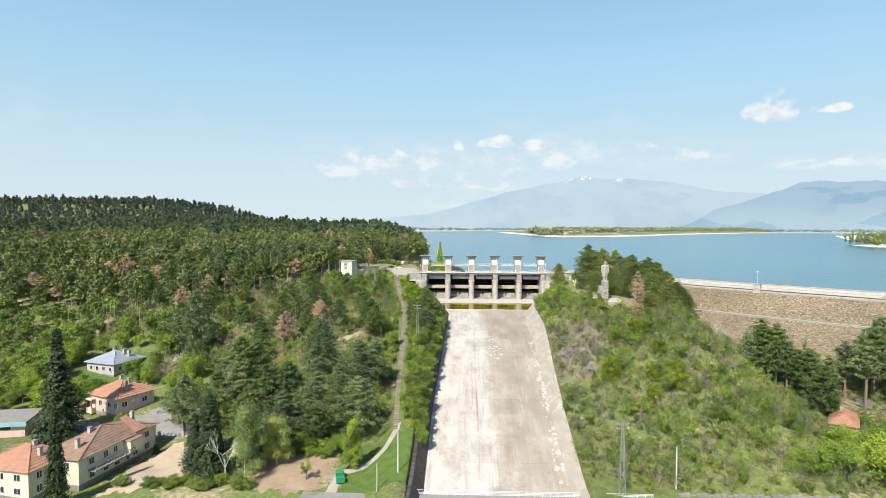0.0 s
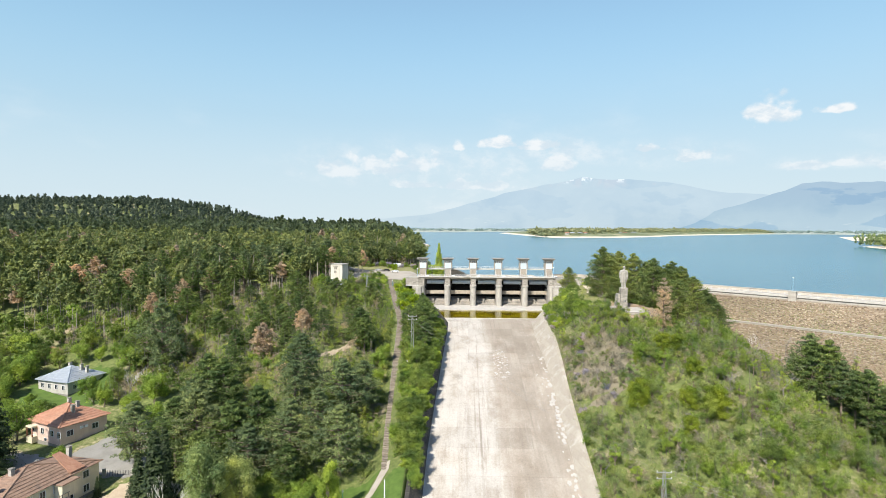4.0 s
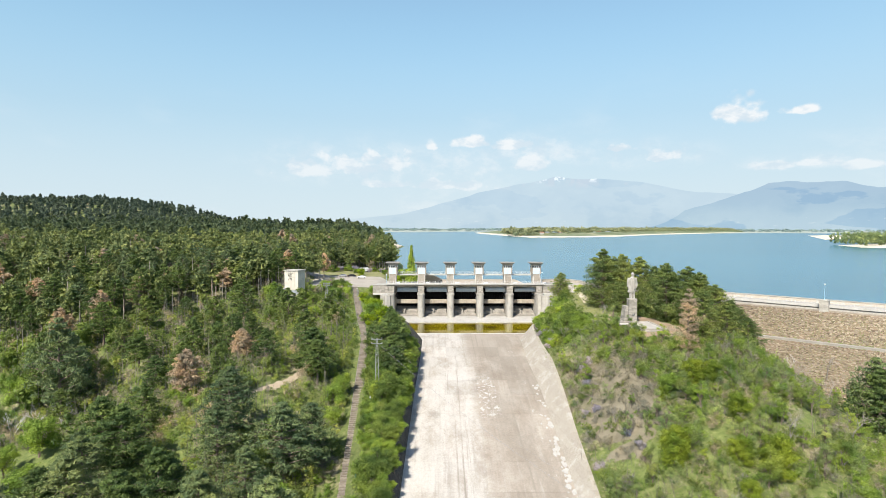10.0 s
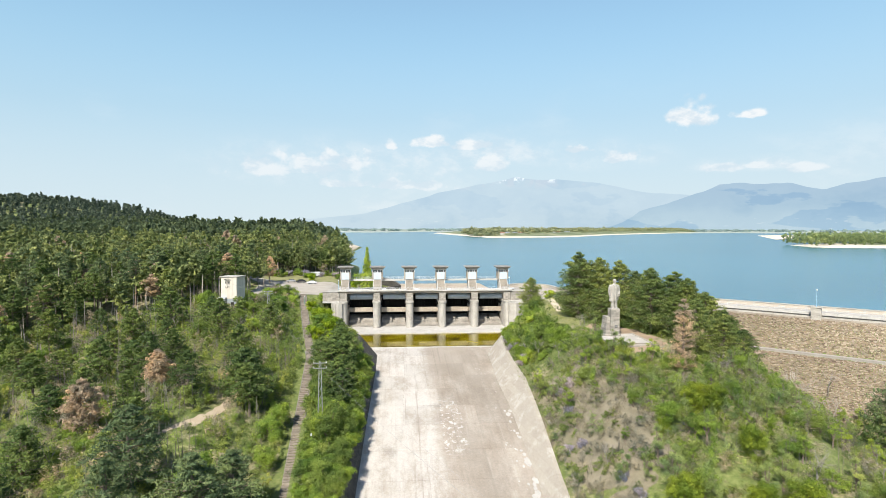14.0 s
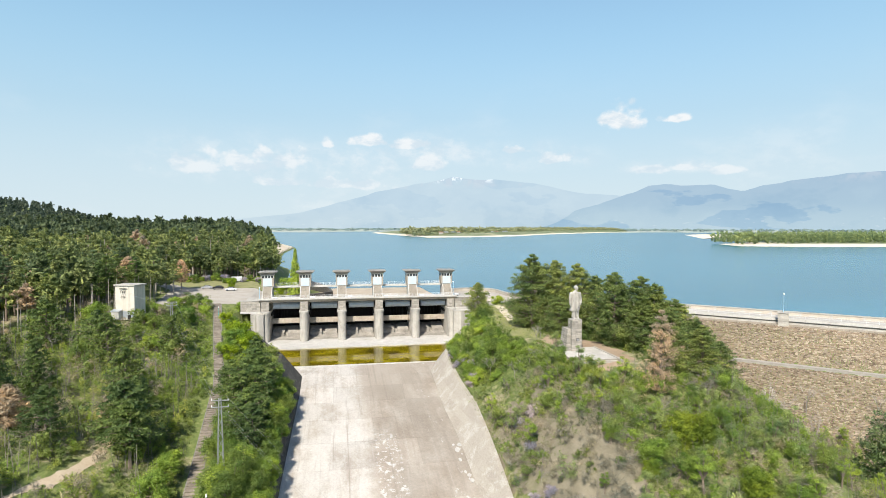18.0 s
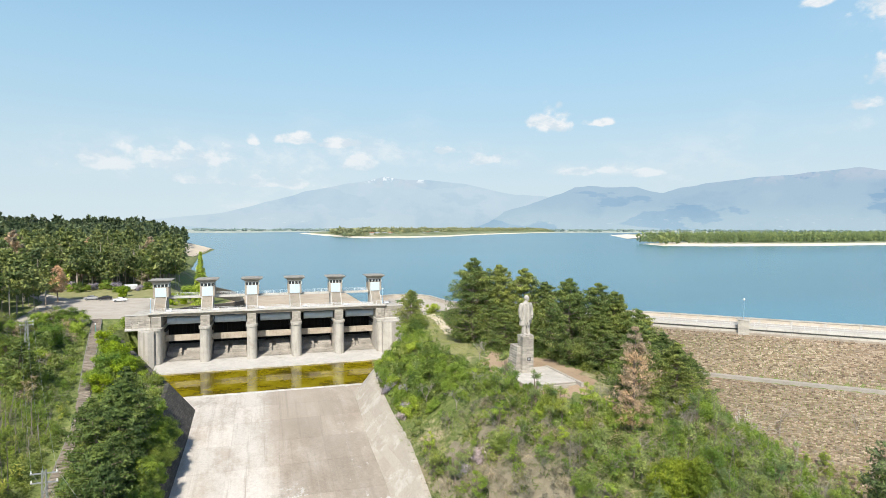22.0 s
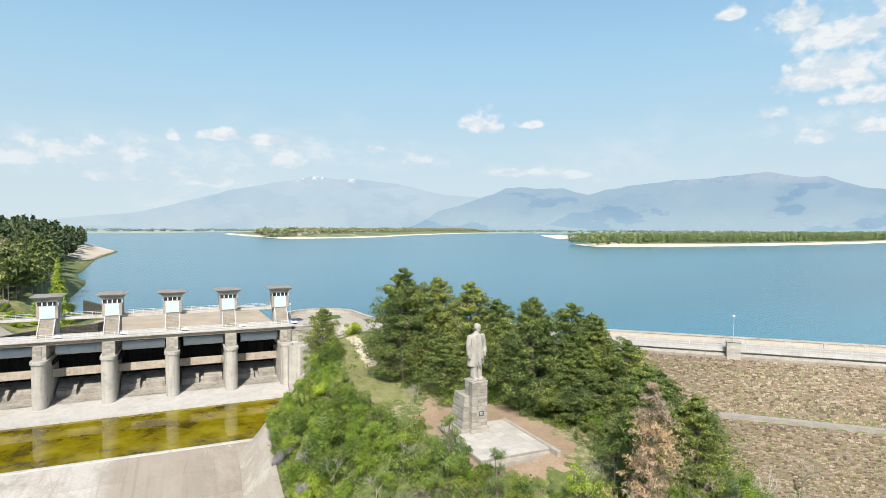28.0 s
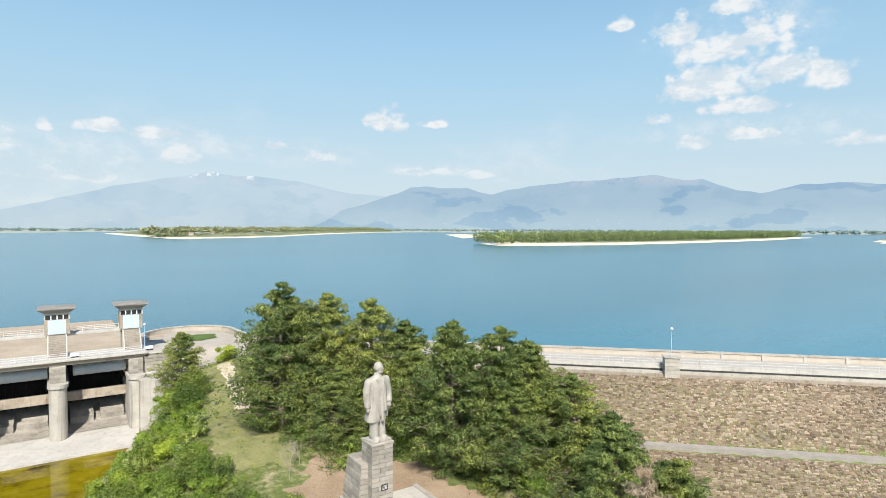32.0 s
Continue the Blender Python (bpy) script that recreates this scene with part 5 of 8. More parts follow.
def monument():
    rng = np.random.default_rng(3)
    ped = thing("pedestal", "tall pale granite block pedestal with a dark plaque", "pedestal")
    blocks(ped, CX - 1.15, CX + 1.15, CY - 1.15, CY + 1.15, CZ + 0.45, 8.75, 0.45, rng)
    part("plinth", boxes((CX - 1.3, CX + 1.3, CY - 1.3, CY + 1.3, CZ, CZ + 0.45), bevel=0.03), M["stonework"], ped)
    part("capstone", boxes((CX - 1.2, CX + 1.2, CY - 1.2, CY + 1.2, 8.75, 9.0), bevel=0.04), M["stonework"], ped)
    blocks(ped, CX - 2.2, CX + 1.55, CY - 0.35, CY + 3.4, CZ + 0.4, 6.9, 0.46, rng, 0.42)
    part("rear_plinth", boxes((CX - 2.45, CX + 1.75, CY - 0.6, CY + 3.7, CZ, CZ + 0.4), bevel=0.03), M["stonework"], ped)
    part("side_step", boxes((CX - 4.2, CX - 2.45, CY - 0.2, CY + 3.2, CZ - 0.3, CZ + 0.22), bevel=0.03), M["stonework"], ped)
    pl = part("plaque", boxes((CX - 0.15, CX + 0.55, CY - 1.2, CY - 1.14, 4.35, 4.95)), M["dark_steel"], ped, "dark plaque with pale bars")
    for k in range(4):
        part("text_bar", boxes((CX - 0.06, CX + 0.46 - 0.08 * (k % 2), CY - 1.215, CY - 1.2, 4.80 - 0.11 * k, 4.84 - 0.11 * k)), M["rail_white"], pl)
    # figure: standing in an open long coat, head turned to one side
    bm = bmesh.new()

    def loft(rows, n=28, folds=0.0, beat=7):
        """A closed skin through ovals given as height, centre x and y, half width and half depth."""
        rings = []
        for z, ox, oy, rx, ry in rows:
            ring = []
            for i in range(n):
                t = 6.2832 * i / n
                k = 1 + folds * math.sin(beat * t + 0.5 * z)
                c, d = math.cos(t), math.sin(t)
                ring.append(bm.verts.new((ox + rx * k * math.copysign(abs(c) ** 0.8, c), oy + ry * k * math.copysign(abs(d) ** 0.8, d), z)))
            rings.append(ring)
        for u, v in zip(rings, rings[1:]):
            for i in range(n):
                bm.faces.new((u[i], u[(i + 1) % n], v[(i + 1) % n], v[i]))
        bm.faces.new(rings[0][::-1]), bm.faces.new(rings[-1])

    for sx, oy in ((-0.46, -0.12), (0.50, 0.02)):
        loft([(0.34, sx, oy, 0.36, 0.42), (0.55, sx, oy, 0.40, 0.46), (1.4, sx * 0.96, oy, 0.38, 0.42), (2.4, sx * 0.9, oy * 0.6, 0.46, 0.5), (3.3, sx * 0.8, 0, 0.52, 0.54)], 20, 0.04, 3)
        loft([(0.12, sx, oy - 0.28, 0.30, 0.62), (0.28, sx, oy - 0.26, 0.31, 0.60), (0.46, sx, oy - 0.10, 0.27, 0.40)], 16)
    # jacket and body
    loft([(2.75, 0.12, 0.0, 0.90, 0.62), (2.8, 0.12, 0.0, 0.98, 0.70), (3.4, 0.06, 0, 0.96, 0.68), (4.0, 0.02, 0, 0.92, 0.64), (4.7, 0.0, 0, 0.98, 0.66), (5.3, 0, 0, 1.06, 0.66), (5.75, 0, 0, 1.10, 0.58), (6.0, 0, 0, 0.92, 0.48), (6.15, 0, 0, 0.52, 0.40), (6.3, 0, -0.02, 0.32, 0.32), (6.5, 0.02, -0.03, 0.28, 0.29)], 32, 0.012, 9)
    # long coat hanging open on one side and behind
    loft([(1.85, -0.52, 0.10, 0.62, 0.66), (1.9, -0.52, 0.10, 0.68, 0.74), (2.3, -0.48, 0.08, 0.66, 0.76), (2.8, -0.42, 0.06, 0.64, 0.76), (3.6, -0.38, 0.04, 0.62, 0.72), (5.2, -0.40, 0.02, 0.60, 0.66)], 28, 0.05, 6)
    loft([(1.95, 0.35, 0.48, 0.70, 0.28), (3.0, 0.30, 0.42, 0.72, 0.30), (5.0, 0.2, 0.32, 0.7, 0.3)], 20, 0.05, 5)
    loft([(2.1, 1.02, 0.16, 0.16, 0.42), (3.0, 1.06, 0.1, 0.18, 0.48), (5.3, 0.98, 0.05, 0.2, 0.46)], 16, 0.05, 4)
    # coat edges, lapels and collar
    tube(bm, (0.22, -0.66, 5.5), (0.04, -0.80, 2.0), 0.10, 0.13, 10)
    tube(bm, (0.42, -0.62, 5.4), (0.62, -0.70, 2.85), 0.07, 0.08, 10)
    tube(bm, (-0.42, -0.48, 6.05), (0.10, -0.70, 5.0), 0.13, 0.07, 10)
    tube(bm, (0.42, -0.48, 6.05), (0.18, -0.70, 5.0), 0.13, 0.07, 10)
    tube(bm, (-0.40, -0.05, 6.2), (0.40, -0.05, 6.2), 0.2, 0.2, 12)
    # arms: one straight down, one bent a little forward
    for pts in (((-1.02, 0, 5.72, 0.40), (-1.22, 0.02, 4.9, 0.37), (-1.28, -0.02, 4.2, 0.34), (-1.22, -0.14, 3.35, 0.30)), ((1.02, 0, 5.72, 0.40), (1.24, 0.02, 4.9, 0.37), (1.30, -0.06, 4.25, 0.34), (1.12, -0.42, 3.55, 0.29))):
        for u, v in zip(pts, pts[1:]):
            tube(bm, u[:3], v[:3], u[3], v[3], 14)
            bmesh.ops.create_icosphere(bm, subdivisions=2, radius=u[3] * 0.99, matrix=Matrix.Translation(u[:3]))
        e = pts[-1]
        bmesh.ops.create_icosphere(bm, subdivisions=2, radius=0.22, matrix=Matrix.Translation((e[0], e[1] - 0.05, e[2] - 0.22)) @ Matrix.Diagonal((0.8, 0.9, 1.4, 1)))
    # head
    turn = Matrix.Translation((0.06, -0.10, 6.98)) @ Matrix.Rotation(radians(32), 4, "Z")
    for (x, y, z), r, k in (((0, 0, 0.08), 0.47, (0.84, 1.0, 1.08)), ((0, -0.10, -0.24), 0.34, (0.86, 0.95, 1.0)), ((0, -0.46, -0.06), 0.09, (0.8, 1.2, 1.7)), ((0, -0.38, 0.10), 0.16, (1.7, 0.7, 0.5)), ((0, -0.36, -0.42), 0.13, (1.1, 0.9, 0.8)), ((-0.39, 0.03, -0.04), 0.11, (0.5, 0.9, 1.4)), ((0.39, 0.03, -0.04), 0.11, (0.5, 0.9, 1.4))):
        bmesh.ops.create_icosphere(bm, subdivisions=3, radius=r, matrix=turn @ Matrix.Translation((x, y, z)) @ Matrix.Diagonal((*k, 1)))
    box(bm, -1.08, 1.08, -0.95, 0.85, -0.02, 0.16, 0.05)
    box(bm, -0.5, 0.7, 0.30, 0.75, 0.1, 1.7, 0.15)
    bmesh.ops.recalc_face_normals(bm, faces=bm.faces)
    st = part("statue", bm, M["statue_stone"])
    st.matrix_basis = pose(CX, CY, 9.0, rz=10)
    rm = st.modifiers.new("weld", "REMESH")
    rm.mode, rm.voxel_size, rm.use_smooth_shade = "VOXEL", 0.045, True
    sm_ = st.modifiers.new("soften", "SMOOTH")
    sm_.factor, sm_.iterations = 0.5, 2
    tagged(st, "pale stone statue of a standing figure in an open long coat", "statue")
    plat = thing("monument_platform", "pale paved platform with front steps", "platform", kind="structure")
    part("base", boxes((40.0, 49.8, -88.4, -76.6, 0.2, 2.05)), M["stonework"], plat)
    xs, ys = np.linspace(40.1, 49.7, 8), np.linspace(-88.3, -76.7, 9)
    for u, v in zip(xs, xs[1:]):
        for p, q in zip(ys, ys[1:]):
            part("paving_slab", boxes((u + 0.012, v - 0.012, p + 0.012, q - 0.012, 2.05, 2.13 + 0.02 * rng.random())), M["paving"], plat)
    for k in range(4):
        part("step", boxes((40.6, 49.4, -88.42 - 0.42 * (k + 1), -88.4 - 0.42 * k, 0.2, 1.82 - 0.3 * k), bevel=0.02), M["stonework"], plat)
    part("side_kerb", boxes((49.6, 50.15, -90.0, -76.6, 0.4, 2.3), bevel=0.04), M["stonework"], plat)


monument()


# ---- stairway down the west bank ----
def stairway():
    root = thing("stairway", "long stairway of weathered timber steps down the bank", "stairs", kind="structure")
    line = [(-45.8, -1.5, 4.25), (-40.5, -30, -0.6), (-34, -63, -6.0), (-31, -102, -13.2), (-28.6, -135, -20.0), (-26.3, -160, -25.6)]
    rng = np.random.default_rng(8)
    for a, b in zip(line, line[1:]):
        a, b = Vector(a), Vector(b)
        n = int((b - a).length / 0.92)
        turn = math.degrees(math.atan2((b - a).y, (b - a).x)) + 90
        for i in range(n):
            q = a.lerp(b, i / n)
            s = part("step", boxes((-1.0, 1.0, -0.36, 0.36, -0.12, 0.1), bevel=0.02) if i == 0 else STEP(), M["timber"], root)
            q.z = max(q.z, float(ground(q.x, q.y)) + 0.12)
            s.matrix_basis = pose(q.x + rng.normal() * 0.05, q.y, q.z, rng.normal() * 1.5, rng.normal() * 1.5, turn + rng.normal() * 2)
        for side in (-1.12, 1.12):
            d = (b - a).normalized()
            o = Vector((-d.y, d.x, 0)) * side
            part("stringer", tube(bmesh.new(), a + o, b + o, 0.1, 0.1, 6), M["concrete_dark"], root)




def STEP():
    return boxes((-1.0, 1.0, -0.36, 0.36, -0.12, 0.1), bevel=0.02)


stairway()


def path_lamp(x, y, high=3.2):
    z = float(ground(x, y))
    l = thing("path_lamp", "teal lamp post with a small white head", "lamp post", "path lamps", at=pose(x, y, z))
    part("pole", tube(bmesh.new(), (0, 0, -0.3), (0, 0, high), 0.07, 0.05), M["teal"], l)
    part("head", tube(bmesh.new(), (0, 0, high), (0, 0, high + 0.45), 0.16, 0.1), M["globe"], l)


M["teal"] = surface("teal_paint", (0.04, 0.30, 0.28), (0.08, 0.42, 0.40), 2, 9, 0.5)
for x, y in ((-28.8, -58), (-28.2, -84), (-26.6, -112), (-26, -140), (-34, -166), (-43.2, -14)):
    path_lamp(x, y)
for x, y, z in ((-32.6, -2.0, 5.0), (32.2, -3.0, 6.0)):
    l = thing("bridge_lamp", "pale blue lamp post with a white globe", "street lamp", "globe lamps", at=pose(x, y, z))
    part("pole", tube(bmesh.new(), (0, 0, -0.8), (0, 0, 4.2), 0.09, 0.07), M["lamp_blue"], l)
    bm = bmesh.new()
    bmesh.ops.create_icosphere(bm, subdivisions=2, radius=0.25, matrix=Matrix.Translation((0, 0, 4.4)))
    part("globe", bm, M["globe"], l)


# ---- transformer tower ----
def transformer_tower():
    t = thing("transformer_tower", "pale square transformer tower with a flat roof", "tower", at=pose(-67.6, -15.0, 3.0, rz=-20))
    part("body", boxes((-3.1, 3.1, -2.4, 2.4, -0.8, 9.1), bevel=0.04), M["tower_paint"], t)
    part("roof", boxes((-3.4, 3.4, -2.7, 2.7, 9.1, 9.45), bevel=0.04), M["concrete"], t)
    an = part("annex", boxes((-3.4, -0.9, -3.9, -2.4, -0.8, 1.7)), M["white_concrete"], t)
    part("annex_roof", solid(bmesh.new(), [(-3.6, -4.1), (-0.7, -4.1), (-0.7, -2.4), (-3.6, -2.4)], [1.7, 1.7, 2.1, 2.1], [1.8, 1.8, 2.25, 2.25]), M["tin"], an)
    part("door", boxes((0.9, 2.0, -2.46, -2.38, -0.7, 0.6)), M["dark_steel"], t)
    part("lower_panel", boxes((-0.7, 2.9, -2.44, -2.38, -0.3, 1.7)), M["tin"], t)
    for k, x in enumerate((-0.9, -0.3, 0.3)):
        b = part("bracket", boxes((x - 0.06, x + 0.06, -2.9, -2.38, 7.6, 7.75)), M["dark_steel"], t)
        part("insulator", tube(bmesh.new(), (x, -2.85, 7.0), (x, -2.85, 7.6), 0.11, 0.07), M["dark_steel"], b)
        b = part("bracket", boxes((x - 0.05, x + 0.05, -2.8, -2.38, 6.1, 6.22)), M["dark_steel"], t)
        part("insulator", tube(bmesh.new(), (x, -2.75, 5.5), (x, -2.75, 6.1), 0.1, 0.06), M["dark_steel"], b)
    part("crossbar", boxes((-1.5, 1.0, -2.75, -2.6, 8.3, 8.42)), M["dark_steel"], t)
    bal = part("balcony", boxes((-4.4, -3.1, -0.9, 0.9, 2.4, 2.55)), M["dark_steel"], t)
    for y in (-0.85, 0.0, 0.85):
        part("post", boxes((-4.4, -4.32, y - 0.04, y + 0.04, 2.55, 3.5)), M["grey_steel"], bal)
    part("rail", boxes((-4.4, -4.32, -0.9, 0.9, 3.45, 3.53)), M["grey_steel"], bal)


M["tower_paint"] = surface("cream_tower_paint", (0.62, 0.57, 0.48), (0.76, 0.71, 0.62), 0.4, 7, 0.85, streak=0.45)
transformer_tower()


# ---- lattice masts and wires ----
def mast(x, y, high, wide=1.1, label="grey steel lattice power mast"):
    z = float(ground(x, y))
    m = thing("lattice_mast", label, "power mast", "lattice masts", at=pose(x, y, z))
    n = 9
    for i in range(4):
        sx, sy = ((-1, -1), (1, -1), (1, 1), (-1, 1))[i]
        part("leg", tube(bmesh.new(), (sx * wide / 2, sy * wide / 2, -0.4), (sx * 0.16, sy * 0.16, high), 0.06, 0.05, 4), M["grey_steel"], m)
        tx, ty = ((-1, -1), (1, -1), (1, 1), (-1, 1))[(i + 1) % 4]
        for k in range(n):
            w0, w1 = wide / 2 + (0.16 - wide / 2) * k / n, wide / 2 + (0.16 - wide / 2) * (k + 1) / n
            part("brace", tube(bmesh.new(), (sx * w0, sy * w0, high * k / n), (tx * w1, ty * w1, high * (k + 1) / n), 0.03, 0.03, 3), M["grey_steel"], m)
    for h in (0.9, 0.97):
        part("cross_arm", boxes((-1.3, 1.3, -0.07, 0.07, high * h, high * h + 0.12)), M["grey_steel"], m)
        for q in (-1.2, 1.2):
            part("insulator", tube(bmesh.new(), (q, 0, high * h + 0.1), (q, 0, high * h + 0.4), 0.07, 0.05, 6), M["globe"], m)
    return Vector((x, y, z + high * 0.97 + 0.4))


def wire(a, b, sag):
    pts = []
    for i in range(13):
        t = i / 12
        q = a.lerp(b, t)
        pts.append(q - Vector((0, 0, 4 * sag * t * (1 - t))))
    side = Vector((-(b - a).y, (b - a).x, 0)).normalized() * 0.010
    up = Vector((0, 0, 0.010))
    bm = strip(bmesh.new(), [[p + side, p + up, p - side, p - up, p + side] for p in pts])
    return tagged(part("power_wire", bm, M["grey_steel"]), "thin pale power wire between masts", "wire", "power wires")


t1 = mast(-51.7, -32.6, 10.0)
t2 = mast(-25.6, -106.5, 14.5)
t3 = mast(24.0, -180.0, 15.0, 1.3)
tw = Vector((-67.8, -17.8, 10.2))
for o in (-1.2, 0.0, 1.2):
    v = Vector((o, 0, -1.0 if o == 0 else 0))
    wire(tw + Vector((o * 0.5, 0, 0)), t1 + v, 0.5)
    wire(t1 + v, t2 + v, 1.6)
    wire(t2 + v, t3 + v, 2.4)
    wire(t3 + v, Vector((85, -215, -16)) + v, 1.6)
for x, y, h, name, mat, label in ((36.5, -177, 9.2, "utility_pole", "rail_white", "white concrete utility pole"), (-24, -178, 9.0, "flag_pole", "rail_white", "tall pale metal pole on the lawn"), (-27.8, -183.5, 6.0, "utility_pole", "concrete", "short concrete pole beside the lawn")):
    z = float(ground(x, y))
    p = thing(name, label, "pole", at=pose(x, y, z))
    part("shaft", tube(bmesh.new(), (0, 0, -0.4), (0, 0, h), 0.16, 0.1), M[mat], p)
    part("cap", tube(bmesh.new(), (0, 0, h), (0, 0, h + 0.12), 0.14, 0.08), M["grey_steel"], p)


# ---- cars in the car park ----
def car(x, y, turn, paint, label):
    z = float(mesh_z(np.array(x), np.array(y))) + 0.1
    c = thing("car", label, "car", "parked cars", at=pose(x, y, z, rz=turn))
    prof = [(-2.1, 0.45), (-2.15, 0.75), (-2.0, 0.95), (-1.25, 1.02), (-0.6, 1.42), (0.75, 1.45), (1.55, 1.05), (2.05, 0.95), (2.12, 0.6), (2.05, 0.4)]
    rows = [[(px, s * (0.84 - (0.16 if pz > 1.2 else 0)), pz) for px, pz in prof] for s in (-1, 1)]
    bm = bmesh.new()
    a = [bm.verts.new(q) for q in rows[0]]
    b = [bm.verts.new(q) for q in rows[1]]
    bm.faces.new(a), bm.faces.new(b[::-1])
    for i in range(len(a)):
        j = (i + 1) % len(a)
        bm.faces.new((a[j], a[i], b[i], b[j]))
    bmesh.ops.recalc_face_normals(bm, faces=bm.faces)
    bmesh.ops.bevel(bm, geom=list(bm.edges), offset=0.05, segments=1, affect="EDGES")
    part("body", bm, M[paint], c)
    for s in (-1, 1):
        part("side_window", solid(bmesh.new(), [(-0.95, s * 0.79), (1.2, s * 0.79), (1.2, s * 0.74), (-0.95, s * 0.74)][::s], 1.02, [1.06, 1.06, 1.38, 1.38]), M["glass"], c)
        for wx in (-1.3, 1.35):
            w = part("wheel", tube(bmesh.new(), (wx, s * 0.66, 0.32), (wx, s * 0.88, 0.32), 0.32, sides=14), M["tyre"], c)
            part("rim", tube(bmesh.new(), (wx, s * 0.87, 0.32), (wx, s * 0.9, 0.32), 0.2, sides=10), M["grey_steel"], w)
        part("headlight", boxes((2.04, 2.13, s * 0.62 - 0.14, s * 0.62 + 0.14, 0.68, 0.84)), M["globe"], c)
        part("tail_light", boxes((-2.17, -2.08, s * 0.64 - 0.12, s * 0.64 + 0.12, 0.72, 0.9)), M["brick"], c)
    part("windscreen", solid(bmesh.new(), [(0.82, -0.62), (1.52, -0.7), (1.52, 0.7), (0.82, 0.62)], [1.40, 1.04, 1.04, 1.40], [1.455, 1.10, 1.10, 1.455]), M["glass"], c)
    part("rear_window", solid(bmesh.new(), [(-1.2, -0.7), (-0.66, -0.62), (-0.66, 0.62), (-1.2, 0.7)], [1.02, 1.38, 1.38, 1.02], [1.08, 1.425, 1.425, 1.08]), M["glass"], c)
    return c


car(-57.8, 40.8, 12, "car_silver", "silver parked hatchback car on the car park")
car(-53.4, 40.0, 8, "car_dark", "black parked saloon car on the car park")
car(-47.8, 34.6, 5, "car_white", "white parked hatchback car on the car park")
van = thing("camper_van", "small white van under the pines", "van", at=pose(-50, 62, float(ground(-50, 62)), rz=20))
part("body", boxes((-2.2, 2.2, -0.95, 0.95, 0.4, 2.4), bevel=0.18), M["car_white"], van)
part("windscreen", boxes((2.15, 2.23, -0.75, 0.75, 1.4, 2.1), bevel=0.02), M["glass"], van)
for s in (-1, 1):
    for wx in (-1.3, 1.4):
        part("wheel", tube(bmesh.new(), (wx, s * 0.8, 0.34), (wx, s * 0.98, 0.34), 0.34, sides=12), M["tyre"], van)


# ---- houses in the valley ----
def hip_roof(root, L, W, z, rise, over, material, courses=9):
    """A hipped roof of overlapping tile courses."""
    l, w = L / 2 + over, W / 2 + over
    r = max(0.0, l - w)
    roof = part("roof", boxes((-l + 0.3, l - 0.3, -w + 0.3, w - 0.3, z - 0.15, z + 0.02)), material, root)
    bm = bmesh.new()
    for side in range(4):
        for k in range(courses):
            t0, t1 = k / courses, (k + 1) / courses
            pts = []
            for t, lift in ((t0, 0.09), (t1, 0.0)):
                hx, hy, hz = l + (r - l) * t, w * (1 - t), z + rise * t + lift
                pts.append({0: [(-hx, -hy, hz), (hx, -hy, hz)], 1: [(hx, -hy, hz), (hx, hy, hz)], 2: [(hx, hy, hz), (-hx, hy, hz)], 3: [(-hx, hy, hz), (-hx, -hy, hz)]}[side])
            a, b = pts
            vs = [bm.verts.new(q) for q in (a[0], a[1], b[1], b[0])]
            bm.faces.new(vs)
            lo = [bm.verts.new((q[0], q[1], q[2] - 0.1)) for q in a]
            bm.faces.new((lo[0], lo[1], vs[1], vs[0]))
    part("tile_cover", bm, material, roof)
    for s1 in (-1, 1):
        for s2 in (-1, 1):
            part("hip_tile", tube(bmesh.new(), (s1 * l, s2 * w, z + 0.1), (s1 * r, 0, z + rise + 0.08), 0.14, 0.14, 6), material, roof)
    if r > 0.5:
        part("ridge_tile", tube(bmesh.new(), (-r, 0, z + rise + 0.08), (r, 0, z + rise + 0.08), 0.15, 0.15, 6), material, roof)
    return roof


def window(root, side, u, z, w, h, L, W, glass="glass"):
    """A framed window on one of the four walls: 0 front (-y), 1 right, 2 back, 3 left."""
    def put(a0, a1, d0, d1, z0, z1):
        if side == 0:
            return boxes((a0, a1, -W / 2 - d1, -W / 2 - d0, z0, z1))
        if side == 1:
            return boxes((L / 2 + d0, L / 2 + d1, a0, a1, z0, z1))
        if side == 2:
            return boxes((a0, a1, W / 2 + d0, W / 2 + d1, z0, z1))
        return boxes((-L / 2 - d1, -L / 2 - d0, a0, a1, z0, z1))
    win = part("window", put(u - w / 2, u + w / 2, -0.12, 0.02, z, z + h), M[glass], root)
    for a0, a1, z0, z1 in ((u - w / 2 - 0.08, u - w / 2 + 0.05, z - 0.05, z + h + 0.08), (u + w / 2 - 0.05, u + w / 2 + 0.08, z - 0.05, z + h + 0.08), (u - w / 2, u + w / 2, z + h - 0.03, z + h + 0.08), (u - 0.035, u + 0.035, z, z + h)):
        part("frame", put(a0, a1, 0.0, 0.06, z0, z1), M["rail_white"], win)
    part("sill", put(u - w / 2 - 0.12, u + w / 2 + 0.12, 0.0, 0.14, z - 0.14, z - 0.05), M["white_concrete"], win)


